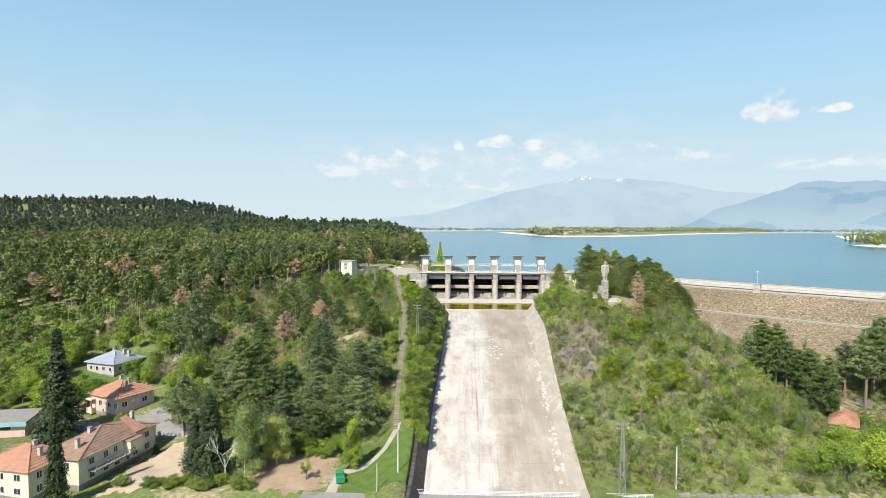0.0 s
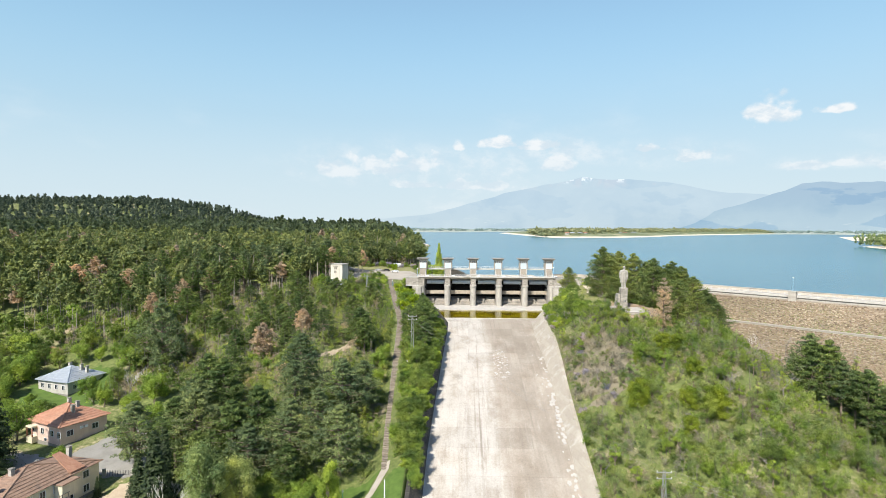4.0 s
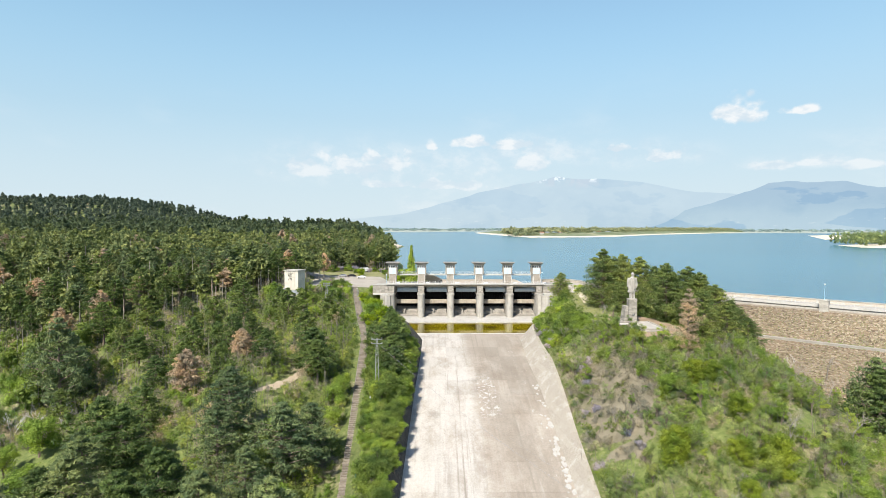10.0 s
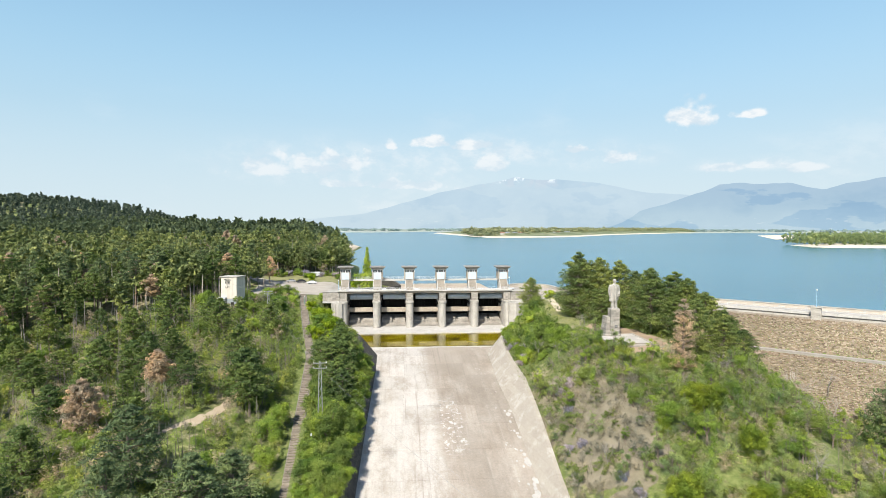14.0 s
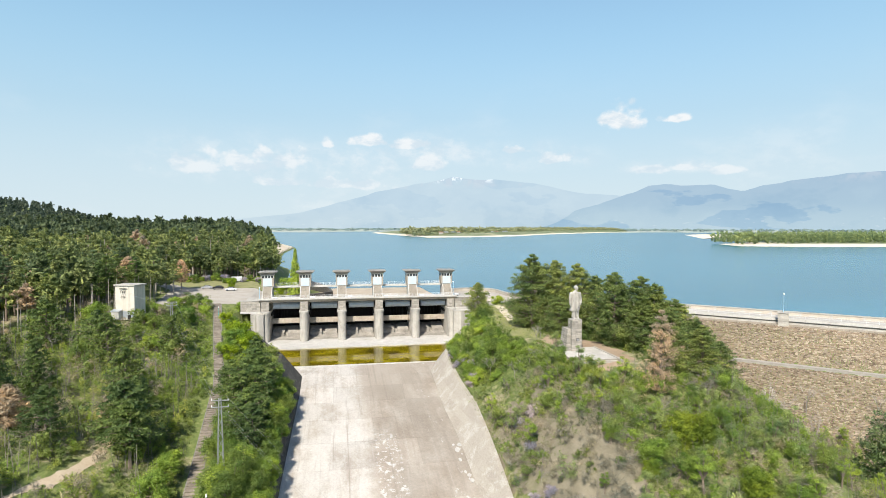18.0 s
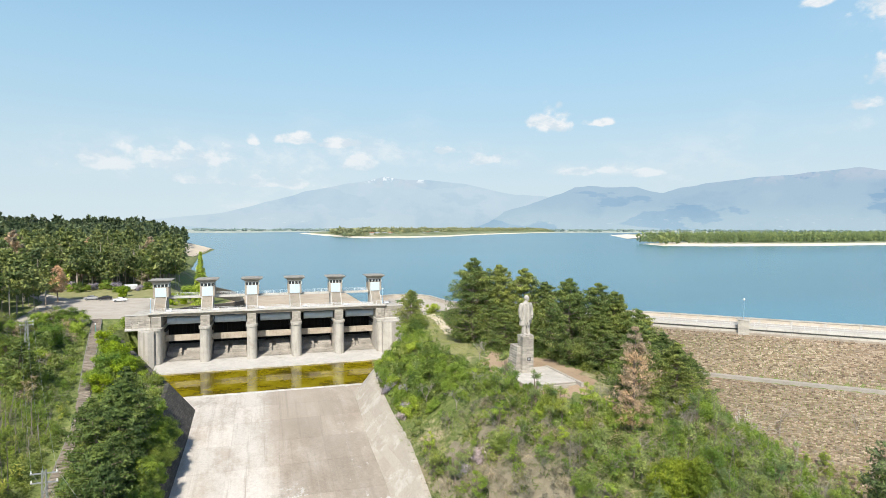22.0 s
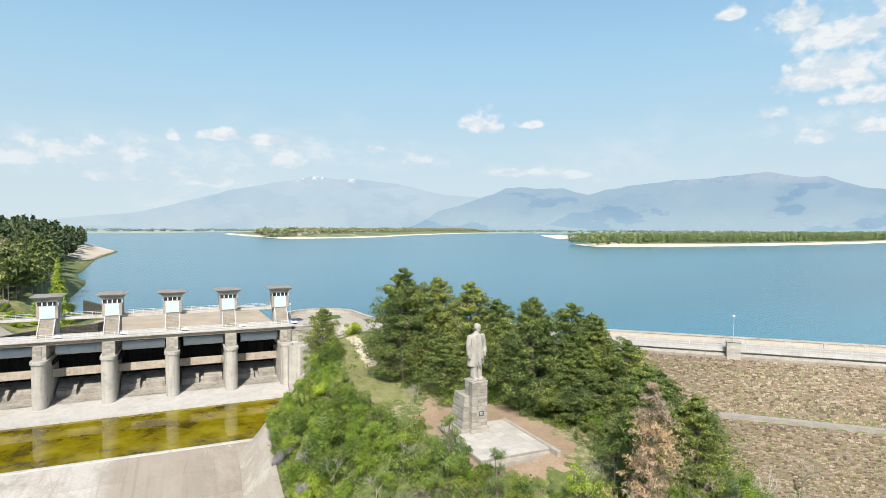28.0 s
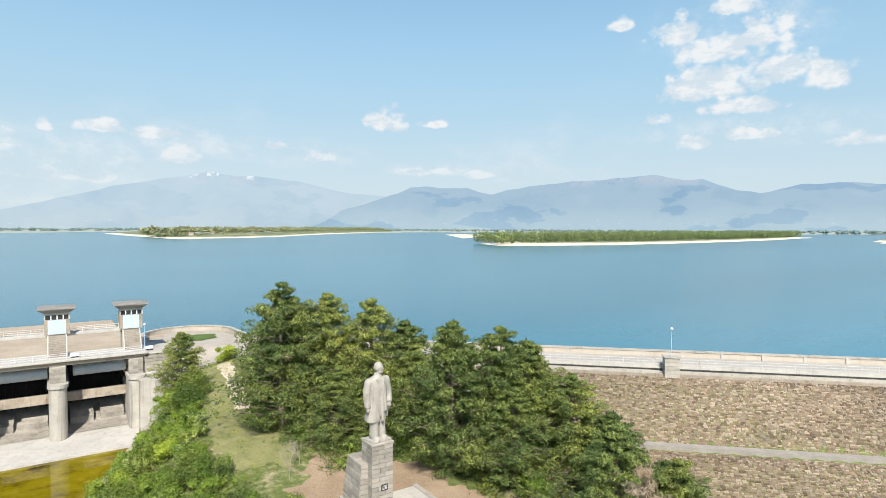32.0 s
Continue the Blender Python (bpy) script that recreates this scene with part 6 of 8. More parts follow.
def house(name, label, x, y, z, turn, L, W, H, rise, wall, roof, over=0.5, wins=(), chimneys=(), base="concrete_dark"):
    h = thing(name, label, "house", at=pose(x, y, z, rz=turn))
    part("wall", boxes((-L / 2, L / 2, -W / 2, W / 2, 0.7, H)), M[wall], h)
    part("plinth", boxes((-L / 2 - 0.06, L / 2 + 0.06, -W / 2 - 0.06, W / 2 + 0.06, -1.0, 0.7)), M[base], h)
    r = hip_roof(h, L, W, H, rise, over, M[roof])
    for cx, cy, top in chimneys:
        c = part("chimney", boxes((cx - 0.4, cx + 0.4, cy - 0.4, cy + 0.4, H + 0.3, top)), M["concrete"], r)
        part("chimney_cap", boxes((cx - 0.5, cx + 0.5, cy - 0.5, cy + 0.5, top, top + 0.15)), M["concrete_dark"], c)
    for row in wins:
        window(h, *row, L, W)
    return h


# long cream house: its tall face looks east
east = [(1, u, zz, 1.5, 1.4) for u in (-8.5, -4.5, 4.6, 8.6) for zz in (1.3, 4.3)] + [(1, u, 4.3, 1.2, 1.4) for u in (-1.6, 1.4)] + [(1, -1.2, 1.2, 1.6, 1.5), (1, 2.2, 1.0, 1.1, 2.0)]
big = house("long_house", "long cream plastered house with an old tiled roof", -97.0, -167.5, -28.2, -11, 10.5, 24, 6.4, 3.4, "plaster", "tile_brown", 0.6,
            east + [(0, 2.0, 4.2, 1.5, 1.4)], [(0.6, 9.0, 10.3), (-0.5, -3.0, 10.2), (1.5, -8.5, 9.6)])
ter = part("terrace", boxes((5.25, 7.4, -9.5, 2.5, 2.9, 3.25)), M["concrete_dark"], big)
for k in range(9):
    part("terrace_post", boxes((7.25, 7.4, -9.4 + 1.45 * k, -9.25 + 1.45 * k, 3.25, 4.1)), M["concrete_dark"], big)
part("terrace_rail", boxes((7.22, 7.42, -9.5, 2.5, 4.1, 4.2)), M["concrete_dark"], big)
part("bay", boxes((5.25, 7.2, 1.0, 4.6, 3.2, 6.0)), M["plaster"], big)
part("bay_roof", boxes((5.2, 7.6, 0.7, 4.9, 6.0, 6.2)), M["tile_brown"], big)
part("red_tile_strip", solid(bmesh.new(), [(0.4, 5.2), (5.6, 4.4), (5.6, 8.2), (0.4, 7.0)], [9.75, 6.75, 6.75, 9.75], [9.98, 6.98, 6.98, 9.98]), M["tile_red"], big)
wing = house("cream_wing", "cream plastered house wing with orange hipped roof", -106.0, -179.5, -28.2, -11, 13.5, 12, 6.3, 3.3, "plaster", "tile_red", 0.6,
             [(0, u, zz, 1.7, 1.3) for u in (-4.6, -0.5, 3.8) for zz in (1.3, 4.2)] + [(1, u, zz, 1.3, 1.4) for u in (-3.5, 0.5) for zz in (1.3, 4.2)], [(1.2, 0.5, 10.2), (4.3, -1.0, 9.6)])
pink = house("pink_house", "pink plastered house with a red hipped roof", -114.2, -130.9, -26.4, -25, 13, 12, 5.4, 3.6, "plaster_pink", "tile_red", 0.7,
             [(1, u, 2.6, 1.6, 1.4) for u in (-3.6, 2.8)] + [(0, u, 2.6, 1.4, 1.4) for u in (-5.5, -1.2, 3.0, 6.0)] + [(0, u, 0.9, 0.9, 0.7) for u in (-5.5, 0.0)], [(-2.5, 1.5, 9.6), (2.0, 1.0, 9.5), (3.4, -1.0, 9.2)])
for u in (-0.8, 0.4):
    part("air_conditioner", boxes((6.5, 6.85, u - 0.4, u + 0.4, 3.6, 4.2), bevel=0.03), M["rail_white"], pink)
porch = part("porch", boxes((-6.2, -3.4, -7.4, -6.0, 0.0, 1.6)), M["plaster"], pink)
part("porch_roof", boxes((-6.2, -3.4, -7.4, -6.0, 3.9, 4.3)), M["plaster"], porch)
for u in (-6.0, -3.6):
    part("porch_post", boxes((u - 0.12, u + 0.12, -7.35, -7.1, 1.6, 3.9)), M["brick"], porch)
white = house("white_house", "low white house with a pale tin hipped roof", -136.7, -97.8, -23.6, -17, 12.6, 12.4, 4.4, 3.4, "white_concrete", "tin", 0.7,
              [(0, u, 2.0, 1.2, 1.3) for u in (-4.5, -1.5, 1.5, 4.5)] + [(1, u, 2.0, 1.2, 1.3) for u in (-3.8, 0.0, 3.6)], [(-1.0, 0.5, 8.6), (2.8, 1.4, 8.2), (4.4, 2.0, 7.6)])
shed = thing("long_shed", "long low shed with a grey roof and teal fascia", "shed", at=pose(-138, -150, -26.8, rz=12))
part("wall", boxes((-12, 9, -4, 4, -1, 3.0)), M["plaster_pink"], shed)
part("roof", solid(bmesh.new(), [(-12.8, -4.9), (9.8, -4.9), (9.8, 5), (-12.8, 5)], [3.2, 3.2, 4.0, 4.0], [3.5, 3.5, 4.3, 4.3]), M["roof_grey"], shed)
part("fascia", boxes((-12.8, 9.8, -5.0, -4.85, 2.4, 3.55)), M["teal_pale"] if "teal_pale" in M else M["gate_steel"], shed)
part("window", boxes((-9, 5.5, -4.06, -3.9, 1.4, 2.3)), M["glass"], shed)
house("far_cottage", "small cottage with a weathered red roof among trees", -156, -80, -19.0, 10, 9, 7, 3.0, 2.2, "plaster", "tile_red", 0.4, [(0, 0, 1.2, 1.2, 1.0)])
house("east_cottage", "small white house with a red tiled roof among trees", 93, -144, -25.2, 57, 12, 6, 3.2, 2.4, "white_concrete", "tile_red", 0.5, [(0, u, 1.2, 1.1, 1.1) for u in (-4, 0, 4)], [(2, 0.6, 6.4)])
house("white_shed", "small white shed on the wooded slope", 108, -134, -24.0, 10, 8, 6, 3.0, 1.2, "white_concrete", "roof_grey", 0.4, [(0, 0, 1.2, 1.0, 1.0)])


# ---- yards, lawns and the lower road ----
drape("lower_lawn", "bright mown lawn beside the chute's foot", "lawn", [(-20.5, -160), (-24.5, -161), (-29, -167), (-36, -173), (-37, -182), (-21, -182)], M["lawn"], 0.08, 0.8, 0.0)
drape("lower_lawn_west", "bright lawn under the poplar tree", "lawn", [(-27.5, -158), (-29.5, -163), (-35, -169), (-41, -166), (-38, -160)], M["lawn"], 0.08, 0.8, 0.3)
drape("lower_path", "pale curving footpath to the stairs", "path", [(-25.6, -157), (-27.0, -157), (-29.2, -164), (-34, -169.5), (-38.8, -172), (-39.5, -182), (-37, -182), (-37, -173.6), (-33, -171.2), (-28, -166), (-25.6, -160)], M["plaza"], 0.13, 0.5, 0.0)
drape("dirt_clearing", "bare earth clearing with worn tracks", "earth", [(-40, -160), (-52, -157), (-60, -165), (-56, -180), (-42, -182), (-41, -172)], M["earth"], 0.08, 1.0, 1.2)
drape("sandy_yard", "bare sandy yard beside the long house", "earth", [(-70, -159), (-84, -156), (-87, -160), (-90, -172), (-88, -182), (-74, -180), (-68, -170)], M["yard"], 0.08, 1.0, 1.0)
drape("house_yard", "grey paved yard between the houses", "paving", [(-84, -153), (-90, -153), (-100, -147), (-118, -150), (-128, -146), (-126, -140), (-108, -144), (-98, -128), (-84, -138), (-80, -148)], M["road"], 0.1, 1.0, 0.4)
drape("house_lawn", "bright grass round the white house", "lawn", [(-124, -116), (-144, -112), (-148, -100), (-134, -88), (-120, -92), (-116, -106)], M["lawn"], 0.08, 0.9, 0.8)
tagged(part("lower_road", boxes((-44, 150, -196, -181.6, -28.6, -27.2)), M["road"]), "pale road crossing below the chute", "road", kind="structure")
railing("lower_railing", [(x, -181.8, -27.2) for x in (-28, -18, -8, 2, 12, 22, 30)], 1.1, 1.6, 4, "white steel railing across the chute's foot")
wallroot = thing("low_wall", "low crumbling stone wall at the bank's foot", "wall", kind="structure")
for k in range(26):
    x = 36 + k * 1.3
    part("stone", boxes((x, x + 1.24, -179.6, -179.0, -29, -27.0 + 0.25 * math.sin(k * 2.1)), bevel=0.06), M["concrete_dark"], wallroot)


def bin_(x, y):
    z = float(ground(x, y))
    b = thing("waste_bin", "green metal waste container with lid", "bin", at=pose(x, y, z + 0.08, rz=20))
    part("body", solid(bmesh.new(), [(-0.9, -0.6), (0.9, -0.6), (0.9, 0.6), (-0.9, 0.6)], 0.2, 1.3), M["green_paint"], b)
    part("lid", boxes((-0.95, 0.95, -0.65, 0.65, 1.3, 1.5), bevel=0.08), M["green_paint"], b)
    for sx in (-0.7, 0.7):
        part("wheel", tube(bmesh.new(), (sx, -0.4, 0.1), (sx, -0.3, 0.1), 0.12, sides=10), M["tyre"], b)


bin_(-37.0, -176.8)
bin_(-37.6, -174.6)
gate = thing("yard_gate", "dark metal yard gate between concrete posts", "gate", at=pose(-88, -152.2, -28, rz=3))
for x in (-3.2, 3.2):
    part("post", boxes((x - 0.3, x + 0.3, -0.3, 0.3, 0, 2.6), bevel=0.03), M["concrete"], gate)
for k in range(16):
    part("bar", boxes((-2.8 + 0.36 * k, -2.74 + 0.36 * k, -0.03, 0.03, 0.2, 2.2)), M["dark_steel"], gate)
yardwall = thing("yard_wall", "pale concrete yard wall beside the gate", "wall", kind="structure")
for k in range(5):
    part("panel", boxes((-84.2 + 3 * k, -81.3 + 3 * k, -152.2, -151.9, -28.4, -26.4)), M["white_concrete"], yardwall)
for k in range(14):
    a = pose(-60 + 1.7 * k, -160 + 0.9 * k, float(ground(-60 + 1.7 * k, -160 + 0.9 * k)), rz=28)
    s = thing("fence_panel", "dark metal mesh fence panel by the clearing", "fence", "fence along the clearing", at=a)
    part("post", boxes((-0.86, -0.78, -0.04, 0.04, -0.2, 1.6)), M["dark_steel"], s)
    part("rail", boxes((-0.85, 0.85, -0.02, 0.02, 1.4, 1.46)), M["dark_steel"], s)
    part("rail", boxes((-0.85, 0.85, -0.02, 0.02, 0.3, 0.36)), M["dark_steel"], s)

# ---- plants ----


def cards(spots, size, rng, slim=0.6, up=0.0, lift=0.75):
    """Small leaf-shaped blades, one for each spot, turned the way the spot faces or up and outwards; a fourth column sizes a blade, three more say where it faces."""
    n = len(spots)
    c = np.asarray(spots)
    big = c[:, 3] if c.shape[1] > 3 else np.ones(n)
    c = c[:, :3]
    rad = c * np.array([1, 1, 0.0])
    rad /= np.linalg.norm(rad, axis=1)[:, None] + 0.3
    if np.asarray(spots).shape[1] > 4:
        face = np.asarray(spots)[:, 4:7] + rng.normal(size=(n, 3)) * 0.42 + np.array([0, 0, 0.22])
    else:
        face = rng.normal(size=(n, 3)) * 0.6 + np.array([0, 0, lift]) + rad * 0.55
    face /= np.linalg.norm(face, axis=1)[:, None]
    a = rng.normal(size=(n, 3)) + rad * up * 2
    a[:, 2] += up
    a -= face * (a * face).sum(1)[:, None]
    a /= np.linalg.norm(a, axis=1)[:, None] + 1e-9
    b = np.cross(face, a)
    s = (size * big * rng.uniform(0.6, 1.3, n))[:, None]
    return np.stack([c + a * s * 1.2, c - a * s * 0.7 - b * s * slim, c - a * s * 0.7 + b * s * slim], 1).reshape(-1, 3)


def blades(name, v, material, parent=None, per=3):
    """Links many loose blades as one mesh."""
    me = bpy.data.meshes.new(name)
    n = len(v)
    me.vertices.add(n)
    me.vertices.foreach_set("co", np.ascontiguousarray(v, dtype=np.float32).ravel())
    me.loops.add(n)
    me.loops.foreach_set("vertex_index", np.arange(n, dtype=np.int32))
    me.polygons.add(n // per)
    me.polygons.foreach_set("loop_start", np.arange(0, n, per, dtype=np.int32))
    me.update(calc_edges=True)
    me.materials.append(material)
    ob = new(name, me)
    if parent:
        ob.parent = parent
    return ob


def mixed(fine, core):
    """Fine outer spots that know where they face, with larger ones inside them."""
    f, c = np.concatenate(fine), np.concatenate(core)
    return np.concatenate([np.c_[f[:, :3], np.ones(len(f)), f[:, 3:]], np.c_[c, np.full(len(c), 1.6), np.zeros((len(c), 3))]])


def pad(c, r, flat, n, rng):
    """A cushion of needles: places over a flattened ball, fuller on top, each facing outwards."""
    d = rng.normal(size=(n, 3))
    d[:, 2] = np.where(rng.uniform(size=n) < 0.55, np.abs(d[:, 2]), d[:, 2])
    d /= np.linalg.norm(d, axis=1)[:, None]
    return np.c_[c + d * r * rng.uniform(0.55, 1.1, (n, 1)) * np.array([1, 1, flat]), d]


def limbs(rows, sides=5):
    """Tapered limbs joined in one bmesh; rows of from, to, thickness at each end."""
    bm = bmesh.new()
    for a, b, r0, r1 in rows:
        tube(bm, a, b, r0, r1, sides)
    return bm


def pine_shape(rng, high, wide, low, whorls, arms, tufts, leaves, size, flat=0.5, puff=1.0):
    """Centres of needle tufts on whorled, drooping branches, and the branches."""
    core = []
    spots, wood = [], [((0, 0, -0.6), (rng.normal() * 0.2, rng.normal() * 0.2, high * 0.55), 0.022 * high, 0.014 * high)]
    wood.append((wood[0][1], (rng.normal() * 0.3, rng.normal() * 0.3, high * 0.97), 0.014 * high, 0.03))
    for k in range(whorls):
        t = k / (whorls - 1)
        z = high * (low + (0.96 - low) * t)
        reach = wide * (1 - t ** 1.9) ** 0.8 * (0.62 + 0.38 * min(1, t * 4)) + 0.45
        turn = rng.uniform(0, 6.28)
        for j in range(arms):
            th = turn + 6.283 * j / arms + rng.normal() * 0.3
            r = reach * rng.uniform(0.55, 1.18)
            tip = np.array([r * np.cos(th), r * np.sin(th), z + r * rng.uniform(-0.12, 0.28)])
            root = np.array([0, 0, z - 0.15 * r])
            if r > 0.8:
                wood.append((tuple(root), tuple(tip), 0.035 + 0.012 * r, 0.015))
            for q in range(tufts):
                u = 0.36 + 0.70 * (q + rng.uniform(0, 0.9)) / tufts
                c = root + (tip - root) * u
                spots.append(pad(c + rng.normal(size=3) * 0.12 * r * np.array([1, 1, 0.4]), (0.40 + 0.13 * r) * puff * rng.uniform(0.75, 1.25), flat, leaves, rng))
            core.append(root + (tip - root) * np.linspace(0.25, 0.75, 3)[:, None] + rng.normal(size=(3, 3)) * 0.15)
    return mixed(spots, core), wood


def tree(name, label, leaf, bark, spots, wood, size, rng, slim=0.45, up=0.3, sides=5, category="tree", group=""):
    t = thing(name, label, category, group)
    part("trunk", limbs(wood, sides), bark, t)
    blades("crown", cards(spots, size, rng, slim, up), leaf, t)
    return t


def pine(seed, high=13.0, wide=3.6, low=0.22, leaf="pine", label="dark green black pine with a ragged crown", dense=1.0, whorls=13, name="pine_tree"):
    rng = np.random.default_rng(seed)
    fine = dense > 3
    s, w = pine_shape(rng, high, wide, low, whorls, 7 if fine else 6, 5 if fine else 3, int((12 if fine else 20) * dense), 0.42, 0.65 if fine else 0.55, 0.76 if fine else 1.0)
    return tree(name, label, M[leaf], M["bark"], s, w, 0.36 if dense < 1.2 else 0.31 if dense < 2 else 0.21, rng, 0.3)


def spruce(seed, high, wide, label, leaf="spruce", name="spruce_tree"):
    rng = np.random.default_rng(seed)
    spots, core, wood = [], [], [((0, 0, -0.6), (0, 0, high), 0.02 * high, 0.03)]
    for k in range(40):
        t = k / 39
        z, r = high * (0.04 + 0.95 * t), wide * (1 - t) ** 1.05 + 0.15
        for j in range(14):
            th = rng.uniform(0, 6.28)
            q = r * rng.uniform(0.75, 1.15)
            for u in (0.5, 0.75, 0.95):
                spots.append(np.c_[np.array([q * u * np.cos(th), q * u * np.sin(th), z - 0.4 * q * u]) + rng.normal(size=(4, 3)) * 0.24, np.tile([np.cos(th), np.sin(th), 0.5], (4, 1))])
            core.append(np.array([[q * u * np.cos(th), q * u * np.sin(th), z - 0.4 * q * u - 0.2] for u in (0.35, 0.6)]))
    return tree(name, label, M[leaf], M["bark"], mixed(spots, core), wood, 0.40, rng, 0.45)


def lobed(rng, high, wide, lobes, leaves, trunk=0.25, tall=0.8):
    """Leaf centres on the outsides of uneven lobes, with limbs to each lobe."""
    spots, core = [], []
    wood = [((0, 0, -0.5), (rng.normal() * 0.15, rng.normal() * 0.15, high * max(trunk, 0.15)), 0.025 * high + 0.03, 0.018 * high + 0.02)]
    for k in range(lobes):
        th, r = rng.uniform(0, 6.28), wide * math.sqrt(rng.uniform(0, 0.8)) * 0.75
        z = high * (trunk + (0.9 - trunk) * rng.uniform(0.05, 1.0) * (1 - 0.35 * (r / wide) ** 2))
        c = np.array([r * math.cos(th), r * math.sin(th), z])
        size = wide * rng.uniform(0.28, 0.5)
        d = rng.normal(size=(leaves, 3))
        d /= np.linalg.norm(d, axis=1)[:, None]
        spots.append(np.c_[c + d * size * rng.uniform(0.45, 1.1, (leaves, 1)) * np.array([1, 1, tall]), d])
        core.append(c + d[: max(3, leaves // 9)] * size * 0.35)
        wood.append((wood[0][1], tuple(c), 0.011 * high + 0.015, 0.015))
    s = mixed(spots, core)
    s[:, 2] = np.maximum(s[:, 2], 0.1)
    return s, wood


def leafy(seed, high, wide, leaf="leaf", lobes=20, leaves=260, size=0.115, name="tree", label="young tree in fresh green leaf", trunk=0.22, category="tree"):
    rng = np.random.default_rng(seed)
    s, w = lobed(rng, high, wide, lobes, leaves, trunk)
    return tree(name, label, M[leaf], M["bark"], s, w, size, rng, 0.6, 0.0, category=category)


def bare(seed, high, wide, bark="bark_grey", label="leafless grey tree on the slope", name="bare_tree"):
    """A leafless tree: limbs that fork again and again."""
    rng = np.random.default_rng(seed)
    rows = []

    def fork(a, way, length, r, level):
        b = a + way * length
        rows.append((tuple(a), tuple(b), r, r * 0.6))
        if level:
            for _ in range(3 if level > 1 else 4):
                w = way + rng.normal(size=3) * 0.5 * np.array([wide, wide, 0.5]) + np.array([0, 0, 0.12])
                fork(b - way * length * rng.uniform(0, 0.4), w / np.linalg.norm(w), length * rng.uniform(0.55, 0.8), r * 0.55, level - 1)

    fork(np.array([0.0, 0, -0.4]), np.array([0.0, 0, 1]), high * 0.38, high * 0.011 + 0.02, 4)
    t = thing(name, label, "tree")
    part("limb_frame", limbs(rows, 3), M[bark], t)
    return t


def stand(kinds, spots, rng, lo=0.8, hi=1.2, sink=0.1):
    """Sets copies of the kinds over the spots, on the ground, each turned and sized its own way."""
    for x, y in spots:
        k = kinds[rng.integers(len(kinds))]
        s = rng.uniform(lo, hi)
        m = Matrix.Translation((x, y, float(ground(x, y)) - sink)) @ Matrix.Rotation(rng.uniform(0, 6.28), 4, "Z") @ Matrix.Diagonal((s * rng.uniform(0.85, 1.15), s * rng.uniform(0.85, 1.15), s, 1))
        c = copy_thing(k, Matrix())
        c.matrix_basis = m


def scatter(n, x0, x1, y0, y1, rng, keep=None, gap=2.0):
    out = []
    tries = 0
    while len(out) < n and tries < n * 30:
        tries += 1
        x, y = rng.uniform(x0, x1), rng.uniform(y0, y1)
        if keep is not None and not keep(x, y):
            continue
        if all((x - a) ** 2 + (y - b) ** 2 > gap * gap for a, b in out):
            out.append((x, y))
    return out


def put_off(kinds):
    """The first of each kind goes far below a hill's foot only if unused; here they are removed."""
    for k in kinds:
        for o in (*k.children_recursive, k):
            bpy.data.objects.remove(o)


# joined growth that nobody could count
def stem(high, r):
    """A three-sided trunk as loose quads."""
    out = []
    for k in range(3):
        a, b = 2.094 * k, 2.094 * (k + 1)
        out += [(r * math.cos(a), r * math.sin(a), -0.5), (r * math.cos(b), r * math.sin(b), -0.5), (0.3 * r * math.cos(b), 0.3 * r * math.sin(b), high), (0.3 * r * math.cos(a), 0.3 * r * math.sin(a), high)]
    return np.array(out)


def growth(name, label, category, spots, shapes, material, rng, lo, hi, sink=0.1, per=3):
    """One object of many plants: each shape turned, sized and set on the ground."""
    if not len(spots):
        return
    out = []
    z = ground(spots[:, 0], spots[:, 1]) - sink
    for (x, y), zz in zip(spots, z):
        v = shapes[rng.integers(len(shapes))]
        s, a = rng.uniform(lo, hi), rng.uniform(0, 6.28)
        c, d = math.cos(a) * s * rng.uniform(0.85, 1.15), math.sin(a) * s
        out.append(np.stack([v[:, 0] * c - v[:, 1] * d + x, v[:, 0] * d + v[:, 1] * c + y, v[:, 2] * s * rng.uniform(0.85, 1.2) + zz], 1))
    return tagged(blades(name, np.concatenate(out), material, per=per), label, category, kind="stuff")


def lattice(x0, x1, y0, y1, gap, rng, keep, share=1.0):
    """Places on a shaken lattice, kept by a rule and thinned to a share."""
    xs, ys = np.meshgrid(np.arange(x0, x1, gap), np.arange(y0, y1, gap))
    p = np.stack([xs.ravel(), ys.ravel()], 1) + rng.uniform(-0.45, 0.45, (xs.size, 2)) * gap
    return p[keep(p[:, 0], p[:, 1]) & (rng.uniform(size=len(p)) < share)]


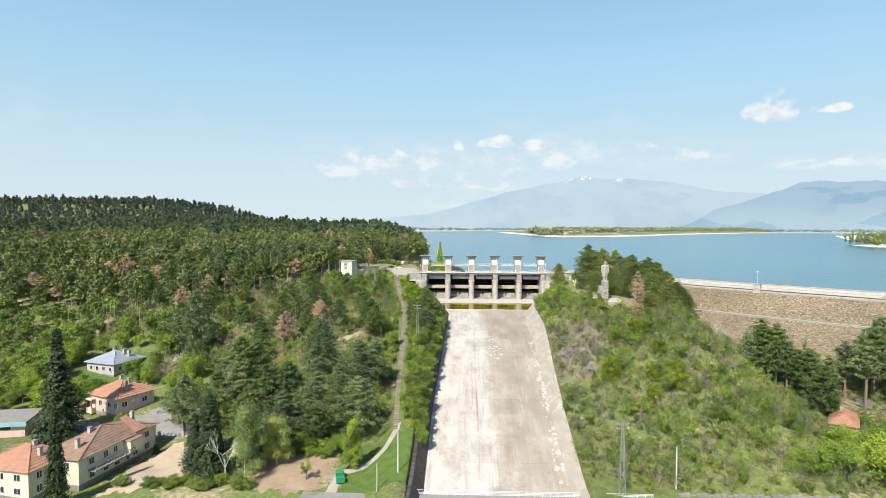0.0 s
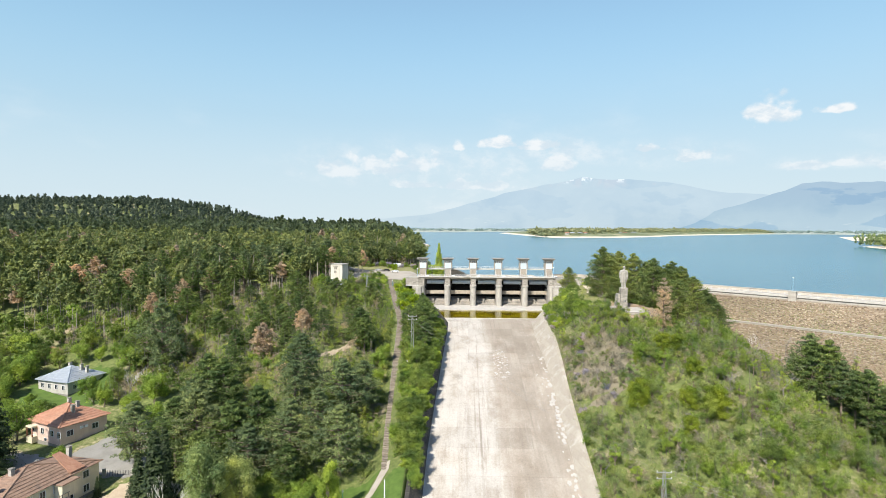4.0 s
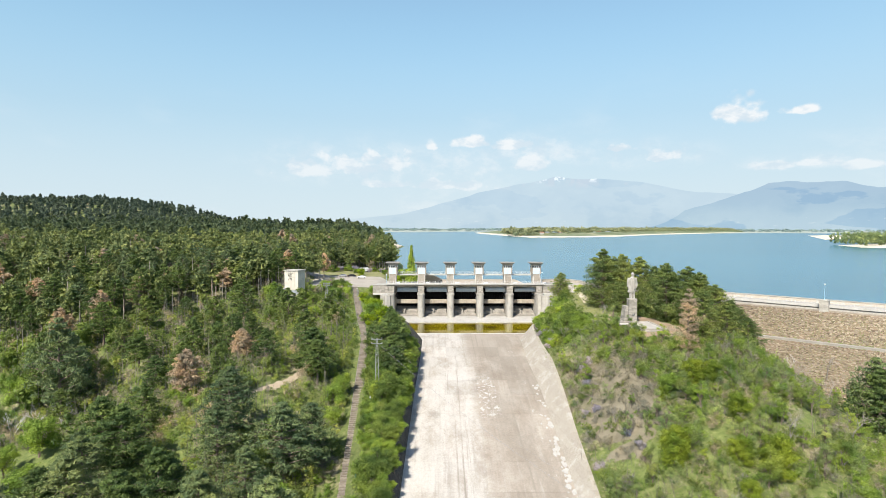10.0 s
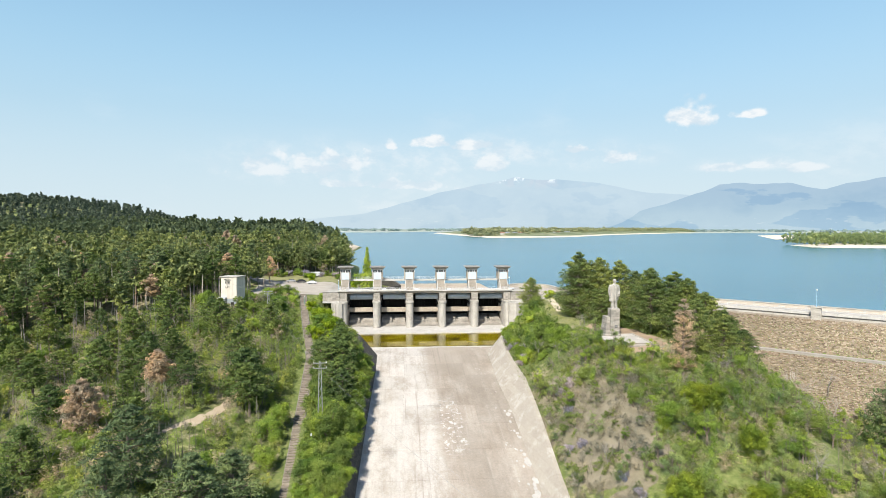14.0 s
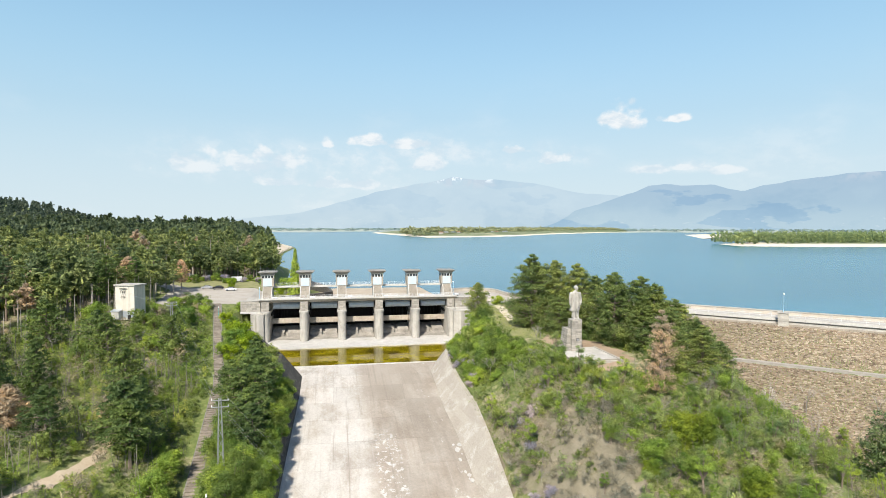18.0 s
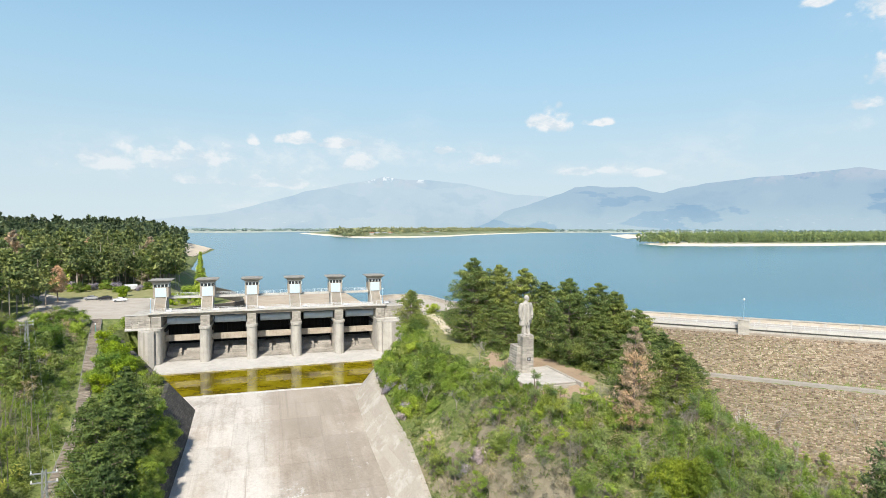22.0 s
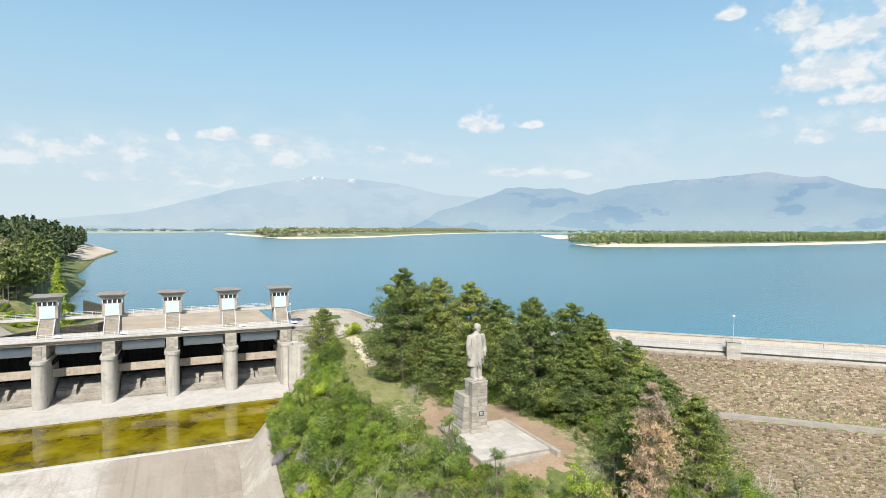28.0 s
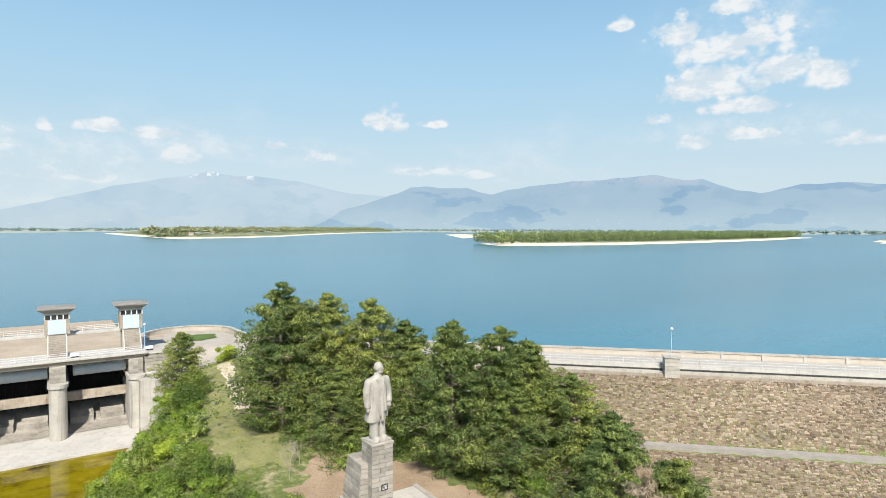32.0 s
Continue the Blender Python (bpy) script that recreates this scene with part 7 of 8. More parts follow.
def clear(x, y, pad=6.0):
    """Not in the chute, on the stairs, on the roads, or in the yards and lawns."""
    keep = np.interp(y, [-48, -34], [0.0, 3.2])
    left, right = np.minimum(pad, np.interp(y, [-80, -66], [wall_lean(-100, -1) + 1.4, 6.0])), np.minimum(pad, wall_lean(y) + 1.2)
    ok = ~((x > chute_left(y) - left - keep) & (x < chute_right(y) + right + keep) & (y < 6))
    sx = np.interp(y, [-165, -102, -63, -2], [-26.5, -31, -34, -45])
    ok &= ~((np.abs(x - sx) < 2.4) & (y > -168) & (y < 4))
    ok &= ~((x > -66) & (x < -24) & (y > -4) & (y < 44))
    ok &= ~((x > -80) & (x < -24) & (y > 40) & (y < 68))
    ok &= ~((x > -60) & (x < -17) & (y < -158))
    ok &= ~((x > -96) & (x < -60) & (y < -148))
    ok &= ~((x > -150) & (x < -84) & (y < -112))
    ok &= ~((x > -150) & (x < -122) & (y > -115) & (y < -80))
    ok &= ~((np.hypot(x + 67.5, y + 17) < 6))
    ok &= ~((np.abs(x - np.interp(y, [-106, -103, -95, -89], [-55, -51, -47.5, -47.5])) < 2.4) & (y > -110) & (y < -88))
    ok &= ~((x > 38.0) & (x < 55) & (y > -96.5) & (y < -70))
    ok &= ~((np.abs(x - np.interp(y, [-72, -60, -47, -33, -13], [40.0, 37.2, 37.6, 40.6, 43])) < 4.0) & (y > -75) & (y < -10))
    ok &= ~((x > 28) & (y > -11))
    ok &= (dam_z(x, y) < ground(x, y) - 0.6) | ((0.688 * x + 0.726 * y < -9 + 5 * np.sin(x * 0.33 + y * 0.21)) & (x > 66))
    return ok


def hill_edge(x):
    return np.interp(x, [-500, -250, -184, -137, -108, -88, -75, -60, -50], [-70, -66, -62, -58, -40, -24, -6, 14, 42])


def forest(x, y):
    shore = np.interp(y, [20, 60, 150, 250, 450, 620, 700], [-36, -33, -44, -62, -80, -92, -420])
    return (y > hill_edge(x)) & (x < shore) & clear(x, y)


r = np.random.default_rng(5)
PINES = [pine(11, 13, 4.6), pine(12, 12, 4.8, 0.2), pine(13, 15, 4.2, 0.33), pine(14, 14, 5.2, 0.16)]
BIG_PINES = [pine(15, 16, 6.2, 0.05, "pine_bright", label="tall spreading black pine near the monument", dense=3.6, whorls=21), pine(16, 16, 5.6, 0.07, "pine_bright", label="tall spreading black pine near the monument", dense=3.6, whorls=21)]
VALE_PINES = [pine(18, 16, 5.6, 0.2, "pine_blue", "broad blue-green pine above the valley houses", 1.6, 14), pine(19, 15, 5.0, 0.26, "pine", "broad dark green pine above the valley houses", 1.6, 14)]
TALL_PINES = [pine(61, 17, 3.8, 0.5, "pine_blue", "tall pine with a bare trunk and high crown", 1.7, 8), pine(62, 16, 4.0, 0.45, "pine", "tall pine with a bare trunk and high crown", 1.7, 8), pine(63, 15, 3.4, 0.4, "pine", "tall pine with a bare trunk and high crown", 1.7, 9)]
DEAD = [pine(17, 12, 3.4, 0.3, "dead", "dying pine with rusty brown needles", 0.9)]
DYING = [pine(20, 16, 5.0, 0.12, "dead", "dying pine with rusty brown needles", 2.1, 13)]
LEAFY = [leafy(21, 6.5, 2.6), leafy(22, 5.5, 2.4), leafy(23, 8, 2.8, "leaf_dark", label="small broadleaf tree in leaf")]
SAPLING = [leafy(24, 6.0, 1.5, "leaf", 15, 130, 0.085, "sapling", "slender sapling in thin fresh leaf", 0.3), leafy(25, 7.0, 1.7, "leaf_pale", 17, 120, 0.085, "sapling", "slender pale green sapling on the bank", 0.25), leafy(26, 5.0, 1.7, "olive", 15, 130, 0.085, "sapling", "slender mid-green sapling on the bank", 0.22)]
BUSH = [leafy(31, 2.6, 1.9, "leaf", 14, 260, 0.095, "bush", "rounded bush in fresh green leaf", 0.05, "bush"), leafy(32, 3.2, 2.1, "leaf_dark", 15, 260, 0.10, "bush", "dense mid-green bush on the bank", 0.05, "bush"),
        leafy(33, 2.4, 1.8, "leaf", 13, 260, 0.09, "bush", "rounded bush in fresh green leaf", 0.05, "bush")]
LIME = [leafy(37, 4.4, 2.6, "lime", 20, 170, 0.16, "bush", "bright lime-green bush in new leaf", 0.05, "bush")]
LILAC = [leafy(34, 2.8, 2.0, "lilac", 12, 110, 0.12, "lilac_bush", "lilac bush in pale mauve bloom", 0.05, "bush")]
YEW = [leafy(36, 4.6, 1.9, "yew", 36, 420, 0.075, "golden_conifer", "rounded golden-green conifer on the slope", 0.03, "conifer")]
BARE = [bare(41, 6, 1.0), bare(42, 5, 1.2), bare(43, 7, 0.8, label="leafless grey tree on the slope")]
WHITE = [bare(44, 9, 0.9, "bark_white", "leafless white-barked tree near the houses", "white_tree")]


def one(kind, x, y, high=None, base=None, turn=0.0, wide=1.0):
    """One copy of a kind with its foot on the ground at x, y; sized to a height if given."""
    s = 1.0 if high is None else high / base
    c = copy_thing(kind, Matrix())
    c.matrix_basis = Matrix.Translation((x, y, float(ground(x, y)) - 0.1)) @ Matrix.Rotation(turn, 4, "Z") @ Matrix.Diagonal((s * wide, s * wide, s, 1))
    return c


# pines round the monument
for k, (x, y, h, w) in enumerate(((43, -54, 20, 0.95), (48.5, -56, 18.5, 0.9), (53, -60, 18, 0.95), (55.4, -75.5, 17.6, 0.95), (61, -77, 17, 1.0), (63.5, -79, 16, 1.05), (66, -83.5, 14.5, 1.1),
                              (68.5, -87, 12.5, 1.15), (47, -63, 10, 1.2), (59, -82, 11, 1.15), (64, -90, 9, 1.2), (60, -69, 14, 1.0), (56, -66, 13, 1.0), (70, -93, 10, 1.2), (46, -50, 17, 1.1), (57, -62, 15, 1.1), (66, -76, 14, 1.1), (71, -84, 12, 1.15))):
    one(BIG_PINES[k % 2], x, y, h, 16, k * 1.7, w)
one(DYING[0], 48.6, -106.4, 16.6, 16, 0.4, 0.68)
one(BIG_PINES[0], 60.6, -100.6, 11.2, 16, 1.2, 1.0)
one(BIG_PINES[1], 55.5, -98.5, 14.0, 16, 2.9, 0.95)
one(BIG_PINES[1], 34.9, -27.5, 11.5, 16, 2.0, 1.05)
# pines by the chute and on the lower slope
for k, (x, y, h) in enumerate(((-26, -76, 10), (-24.5, -72, 9), (-24, -78, 12), (-25.5, -86, 11), (-23.5, -94, 10), (-44, -92, 13), (-42, -96, 12), (-46, -80, 9), (-81, -86, 10.5), (-75.5, -74, 10), (-97, -78, 12), (-77, -114, 12), (-81, -36, 13))):
    one(PINES[k % 4], x, y, h, (13, 12, 15, 14)[k % 4], k * 2.1, 1.2)
for k, (x, y, h) in enumerate(((-108, -95, 27), (-117, -88, 20), (-112, -84, 18))):
    one(VALE_PINES[k % 2], x, y, h, (16, 15)[k % 2], k * 2.1, 0.8)
vale = lambda x, y: clear(x, y) & (x > np.interp(y, [-158, -140, -104], [-88, -90, -96])) & (x < -36)
for k, (x, y) in enumerate(lattice(-96, -38, -160, -122, 8.2, r, vale, 0.85)):
    if k % 4 == 3:
        one(LEAFY[k % 3], x, y, r.uniform(9, 13), (6.5, 5.5, 8)[k % 3], k, 0.85)
    else:
        one(VALE_PINES[k % 2], x, y, r.uniform(13, 18.5), (16, 15)[k % 2], k * 2.1, r.uniform(0.95, 1.2))
for k, (x, y, h) in enumerate(((-85.6, -149.5, 16), (-76, -150, 16.5), (-70.6, -151, 18.4), (-62, -152, 16), (-55.4, -159.7, 14.4), (-66, -160, 13), (-50, -153, 14), (-47, -160, 10))):
    one(VALE_PINES[k % 2], x, y, h, (16, 15)[k % 2], k * 1.7, 1.1)
for k, (x, y, h) in enumerate(((82, -122, 20), (84, -126, 21), (86, -123, 20), (80.5, -125, 18), (86, -129, 18), (89, -134, 18), (92, -129, 17), (88, -131, 17), (93, -137, 18), (90, -140, 16),
                                (104, -136, 21), (108, -133, 22), (112, -130, 22), (109, -141, 22), (115, -136, 22), (119, -131, 22), (102, -130, 18))):
    one((TALL_PINES if k % 3 else VALE_PINES)[k % 2], x, y, h, (17, 16)[k % 2] if k % 3 else (16, 15)[k % 2], k * 1.3, 0.95)
# golden conifers and single shrubs on the east slope
YEWS = ((43.3, -120.1, 6.4), (47.6, -120.6, 6.2), (47.4, -131.8, 5.8), (31.0, -142.0, 7.4), (48.0, -144.6, 8.0), (42.4, -142.5, 5.6), (35.5, -126.0, 3.6), (40.0, -150.5, 4.6))
for x, y, h in YEWS:
    one(YEW[0], x, y, h, 4.6, x, 1.05)
for k, (x, y, h) in enumerate(((72, -174, 11), (76, -171, 9), (84, -174, 15), (88, -171, 14), (95, -164, 12), (80, -163, 9), (92, -159, 9), (66, -173, 7), (36.6, -124.5, 6), (-34, -43, 6.5), (-36, -47, 5), (-38, -4, 4.5), (-48, -6, 4.5), (-57, -9.5, 5.5), (-61, -13, 5), (-52, -8, 4.5), (-35, -99, 6.5), (-36, -104, 6), (-34.6, -113, 5), (-28, 50, 8), (-24, 56, 7))):
    one(LEAFY[k % 2], x, y, h, (6.5, 5.5)[k % 2], k * 0.9, 1.15)
for x, y, h in ((-31, -44, 5.2), (-33.5, -38, 4.6), (-29.5, -52, 3.6), (-36.5, -30, 4.0), (-34, -48, 4.0), (-40, -20, 3.5), (-33.5, -33, 4.5), (-36.5, -7, 5.5), (-50, 47, 4.0), (-33.5, 42, 4.5), (-31, 50, 4)):
    one(LIME[0], x, y, h, 4.4, x)
for k in range(22):
    one((LILAC + BUSH)[k % 4], -78 + 1.9 * k + r.uniform(-1, 1), 66 + 5 * math.sin(k * 0.8) - 0.35 * k, r.uniform(2.2, 4.0), 2.8, k)
one(BUSH[0], 45.5, -12.5, 3.4, 2.6, 1.0, 1.0)
for k, (x, y, h) in enumerate(((-37.6, -3.2, 5.2), (-49.5, -4.6, 5.5), (-52.5, -2.5, 5.0), (-54.5, -6.5, 6.0))):
    one(LEAFY[2], x, y, h, 8, k * 1.9, 1.5)
for k, (x, y, h) in enumerate(((-62, -22, 5.5), (-58, -26, 6), (-53, -18, 5), (-50, -24, 6.5), (-47, -14, 4.5), (-49, -34, 5), (-60, -34, 6), (-64, -42, 7), (-55, -40, 5), (-70, -30, 8), (-74, -24, 9), (-46, -46, 5), (-66, -52, 7))):
    one((LEAFY + BUSH)[(2 * k) % 5], x, y, h, (6.5, 5.5, 8, 2.6, 3.2)[(2 * k) % 5], k * 1.4, 1.1 if (2 * k) % 5 < 3 else 0.8)
for x, y, h in ((92, -92, 9), (80, -97, 10), (84, -90, 7), (88, -99, 8), (54, -138, 9), (68.6, -134, 8), (77, -110, 8), (72, -104, 7)):
    one(BARE[0], x, y, h, 6, x)
one(WHITE[0], 79.5, -95, 11, 9, 1.0, 0.55)
for k, (x, y, h) in enumerate(((25.4, -77, 5.5), (31.6, -85, 6), (39.0, -68.5, 5), (28.2, -85.6, 5.5), (41, -66, 4.5))):
    one(BARE[k % 3], x, y, h, (6, 5, 7)[k % 3], k * 1.1, 1.1)
for x, y, h in ((-63.4, -175.8, 15), (-66, -172, 11), (-113, -105, 11), (-108, -103, 10), (-104, -101, 10), (-60, -173, 9)):
    one(WHITE[0], x, y, h, 9, x)

for k, (x, y, h) in enumerate(((-128, -86, 8), (-122, -90, 9), (-146, -90, 9), (-152, -100, 10), (-150, -110, 8), (-146, -117, 7), (-138, -114, 5), (-124, -108, 8), (-119, -101, 9), (-117, -112, 7), (-132, -118, 5), (-127, -121, 6), (-104, -120, 8), (-100, -115, 10), (-140, -128, 7), (-150, -122, 9), (-156, -130, 8), (-148, -138, 6), (-136, -138, 5), (-103, -150, 6), (-94, -140, 9), (-90, -134, 10))):
    one(LEAFY[k % 3], x, y, h, (6.5, 5.5, 8)[k % 3], k * 1.3, 1.0)

near_house = lambda x, y: (-150 < x < -124 and -122 < y < -86) or (math.hypot(x + 114, y + 131) < 12) or (math.hypot(x + 138, y + 150) < 14) or (x > -126 and y > -112)
for k, (x, y) in enumerate(scatter(34, -172, -122, -142, -84, r, lambda x, y: not near_house(x, y), 4.6)):
    one(LEAFY[k % 3], x, y, r.uniform(6, 11), (6.5, 5.5, 8)[k % 3], k * 1.7, 1.05)

# thickets along the chute and over the slopes
open_ground = lambda x, y: np.sin(x * 0.31 + 1.7 * np.sin(y * 0.13)) + np.sin(y * 0.27 + 1.9 * np.sin(x * 0.17 + 2)) < 0.75
east_bank = lambda x, y: clear(x, y, 4.8) & (x < chute_right(y) + 17) & (x > 10)
stand(BUSH, lattice(18, 42, -80, -22, 3.3, r, east_bank, 0.95), r, 0.8, 1.4)
stand(BUSH, lattice(30, 62, -104, -84, 3.6, r, lambda x, y: clear(x, y, 4.8), 0.7), r, 0.6, 1.1)
stand(LILAC, lattice(20, 33, -76, -24, 3.6, r, lambda x, y: clear(x, y, 4.8) & (x < chute_right(y) + 9), 0.6), r, 0.6, 0.9)
stand(LILAC, lattice(19, 28, -136, -96, 6.5, r, lambda x, y: clear(x, y, 4.8), 0.6), r, 0.6, 0.9)
west_bank = lambda x, y: clear(x, y, 4.7) & (x > np.interp(y, [-165, -102, -63, -2], [-24, -28.5, -31.5, -41])) & (x < -10)
stand(BUSH, lattice(-44, -18, -162, -64, 2.9, r, west_bank, 0.95), r, 0.9, 1.6)
stand(BUSH, lattice(-44, -22, -64, -14, 3.0, r, lambda x, y: west_bank(x, y) & (x < chute_left(y) - 7), 0.8), r, 0.45, 1.0)
east_slope = lambda x, y: clear(x, y, 4.8) & (x > 10) & (y < -86) & open_ground(x, y) & np.logical_and.reduce([np.hypot(x - a, y - b + 1.5) > 3.4 for a, b, _ in YEWS])
stand(SAPLING, lattice(18, 108, -176, -88, 4.6, r, east_slope, 0.62), r, 0.55, 1.15)
stand(LEAFY, lattice(20, 105, -172, -96, 7.5, r, lambda x, y: east_slope(x, y) & (x > 32), 0.55), r, 0.55, 1.0)
stand(BARE, lattice(20, 105, -172, -90, 7.5, r, east_slope, 0.6), r, 0.5, 1.0)
dam_toe = lambda x, y: (0.688 * x + 0.726 * y < 2) & (0.688 * x + 0.726 * y > -26) & (x > 72)
stand(BARE, lattice(72, 112, -128, -78, 5.5, r, dam_toe, 0.65), r, 0.6, 1.1)
stand(SAPLING, lattice(74, 118, -140, -92, 5.0, r, lambda x, y: dam_toe(x, y) & (0.688 * x + 0.726 * y < -8), 0.6), r, 0.6, 1.1)
wr = np.random.default_rng(31)
for k in range(120):
    y = -166 + 98 * (k + wr.uniform()) / 120
    off = wr.uniform(1.2, 3.4)
    z = float(floor_z(y) + (wall_top(y, -1) - floor_z(y)) * min(1.0, off / float(wall_lean(y, -1))))
    c = copy_thing((LEAFY if k % 4 == 0 else BUSH)[k % 3], Matrix())
    g = wr.uniform(0.7, 1.15) * (0.75 if k % 4 == 0 else 1.0)
    c.matrix_basis = Matrix.Translation((float(chute_left(y)) - off, y, z - 0.3)) @ Matrix.Rotation(wr.uniform(0, 6.28), 4, "Z") @ Matrix.Diagonal((g, g, g * 0.95, 1))
bank_row = lambda x, y: clear(x, y, 4.7) & (x > np.interp(y, [-165, -102, -63, -2], [-24, -27.5, -31, -41]))
stand(PINES[:2], lattice(-30, -20, -104, -66, 5.4, r, bank_row, 0.8), r, 0.6, 0.95)
stand(LEAFY, lattice(-30, -19, -160, -98, 4.2, r, west_bank, 0.85), r, 0.65, 1.1)
stand(TALL_PINES, lattice(-150, -52, -70, 25, 7.4, r, forest, 0.85), r, 0.8, 1.12)
stand(TALL_PINES, lattice(-85, -20, 60, 112, 6.2, r, forest, 1.0), r, 0.65, 0.95)
stand(DEAD, lattice(-200, -60, -76, 60, 21, r, forest, 0.6), r, 0.9, 1.25)
low_hill = lambda x, y: clear(x, y) & (x < -36) & (y < hill_edge(x) + 4)
stand(DEAD, lattice(-120, -44, -124, -40, 22, r, low_hill, 0.42), r, 0.8, 1.15)
stand(BARE, lattice(-150, -50, -120, -5, 9, r, low_hill, 0.55), r, 0.7, 1.25)
stand(LEAFY, lattice(-150, -40, -140, -12, 10, r, low_hill, 0.45), r, 0.5, 0.9)
stand(PINES, lattice(-130, -44, -110, -40, 13, r, low_hill, 0.42), r, 0.6, 1.0)
SPRUCE = spruce(51, 24, 4.6, "tall dark dense spruce beside the houses")
SPRUCE_PALE = spruce(54, 24, 6.5, "light green larch on the reservoir bank", "leaf", "larch_tree")
one(SPRUCE, -119.5, -151.2, 29, 24, 0.3, 1.22)
one(SPRUCE, -94.1, -187.4, 22.5, 24, 2.0, 0.68)
one(SPRUCE, -87.5, -160.5, 4.5, 24, 1.0, 1.4)
POPLAR = leafy(52, 14, 2.6, "leaf", 34, 420, 0.15, "poplar_tree", "tall bright green poplar on the lawn", 0.06)
one(POPLAR, -35.8, -170.8, 13.5, 14, 0, 1.0)
one(SPRUCE_PALE, -24.5, 48, 19, 24, 1.0, 0.9)
WILLOW = leafy(53, 11, 3.6, "leaf_pale", 34, 420, 0.13, "willow_tree", "tall pale green willow by the clearing", 0.12)
one(WILLOW, -57.9, -174.5, 18, 11, 0.0, 0.8)
one(WILLOW, -53.5, -170, 13, 11, 1.4, 0.85)
for x, y, h, w in ((-67.5, -174, 19, 1.35), (-73, -170, 13, 1.5), (-72, -162, 14, 1.3), (-59, -168, 12, 1.5)):
    one(SPRUCE, x, y, h, 24, x, w)
for k in range(20):
    x = -88 + 32 * r.uniform()
    y = -178.8 - 3.5 * r.uniform() + 0.06 * (x + 88)
    one(BUSH[1], x, y, r.uniform(1.4, 2.6), 3.2, x, 1.3)
for k, (x, y) in enumerate(scatter(26, -62, -40, -166, -158, r, None, 1.8)):
    one(BUSH[k % 3], x, y, r.uniform(2.0, 4.0), (2.6, 3.2, 2.4)[k % 3], x, 1.1)
one(SAPLING[0], -44.8, -176, 5.4, 6.0, 2.0, 1.2)
put_off([SPRUCE, SPRUCE_PALE, POPLAR, WILLOW] + PINES + BIG_PINES + VALE_PINES + TALL_PINES + DEAD + DYING + LEAFY + SAPLING + BUSH + LIME + LILAC + YEW + BARE + WHITE)

tr = np.random.default_rng(9)
MID = [cards(pine_shape(tr, 14.5, 4.2, tr.uniform(0.30, 0.45), 8, 5, 2, 8, 0.6, 0.6)[0], 0.55, tr, 0.55, 0.3) for _ in range(7)]
FAR = [cards(pine_shape(tr, 12, 3.6, 0.3, 5, 4, 1, 4, 1.2, 0.6)[0], 1.2, tr, 0.6, 0.3) for _ in range(6)]
ROUND = [cards(lobed(tr, 7, 3.0, 10, 40, 0.2)[0], 0.36, tr, 0.7, 0.0) for _ in range(5)]
HAZE = [cards(lobed(tr, 7, 2.6, 12, 26, 0.2)[0], 0.42, tr, 0.12, 0.9) for _ in range(5)]
SHRUB = [cards(lobed(tr, 1.9, 1.5, 7, 46, 0.05)[0], 0.11, tr, 0.65, 0.0) for _ in range(6)]
TREELET = [cards(lobed(tr, tr.uniform(4.2, 6.0), 1.25, 9, 40, 0.16, 1.25)[0], 0.105, tr, 0.6, 0.2) for _ in range(6)]
STALKS = [np.concatenate([stem(tr.uniform(3.0, 5.5), 0.045) @ np.array([[1, 0, 0], [0, 1, 0], [*tr.normal(size=2) * 0.12, 1]]) + np.array([*tr.normal(size=2) * 0.7, 0]) for _ in range(5)]) for _ in range(5)]
TWIGS = [cards(np.stack([tr.normal(size=46) * 0.55, tr.normal(size=46) * 0.55, tr.uniform(0.2, 1.9, 46)], 1), 0.75, tr, 0.02, 3.0) for _ in range(5)]
TUFT = [cards(np.stack([tr.normal(size=26) * 0.5, tr.normal(size=26) * 0.5, tr.uniform(0.0, 0.45, 26)], 1), 0.26, tr, 0.16, 2.0) for _ in range(4)]
STEM = [stem(13, 0.19), stem(11.5, 0.16), stem(14, 0.22)]
near_wood = lambda x, y: forest(x, y) & ((x < -150) | (y > 22) | (np.sin(x * 1.7) * np.sin(y * 1.3) > 0))
spots = lattice(-300, -18, -78, 170, 5.6, tr, near_wood, 0.70)
pick = tr.uniform(size=len(spots))
growth("pine_wood", "dense dark pine wood over the hillside", "forest", spots[pick < 0.5], MID, M["pine_far"], tr, 0.7, 1.2)
growth("blue_pine_wood", "dense blue-green pine wood over the hillside", "forest", spots[(pick >= 0.5) & (pick < 0.94)], MID, M["pine_blue"], tr, 0.75, 1.25)
growth("rusty_pines", "rusty dying pines among the wood", "forest", spots[pick >= 0.94], MID, M["dead"], tr, 0.7, 1.1)
growth("pine_stems", "bare brown pine stems in the wood", "tree trunks", spots, STEM, M["bark_grey"], tr, 0.8, 1.1, per=4)
edge = lambda x, y: clear(x, y) & (y < hill_edge(x) + 14) & (y > hill_edge(x) - 16)
growth("bare_stems", "tall bare grey pine stems at the wood's edge", "tree trunks", lattice(-170, -50, -90, 10, 3.6, tr, edge, 0.6), STEM, M["bark_grey"], tr, 0.45, 0.85, per=4)
growth("wood_broadleaf", "light green broadleaf trees in the wood", "forest", lattice(-300, -40, -80, 170, 15, tr, near_wood, 0.3), ROUND, M["leaf"], tr, 1.0, 1.7)
growth("wood_grey_trees", "grey budding trees in the wood", "forest", lattice(-300, -40, -80, 170, 13, tr, near_wood, 0.3), HAZE, M["scrub"], tr, 1.0, 1.8)
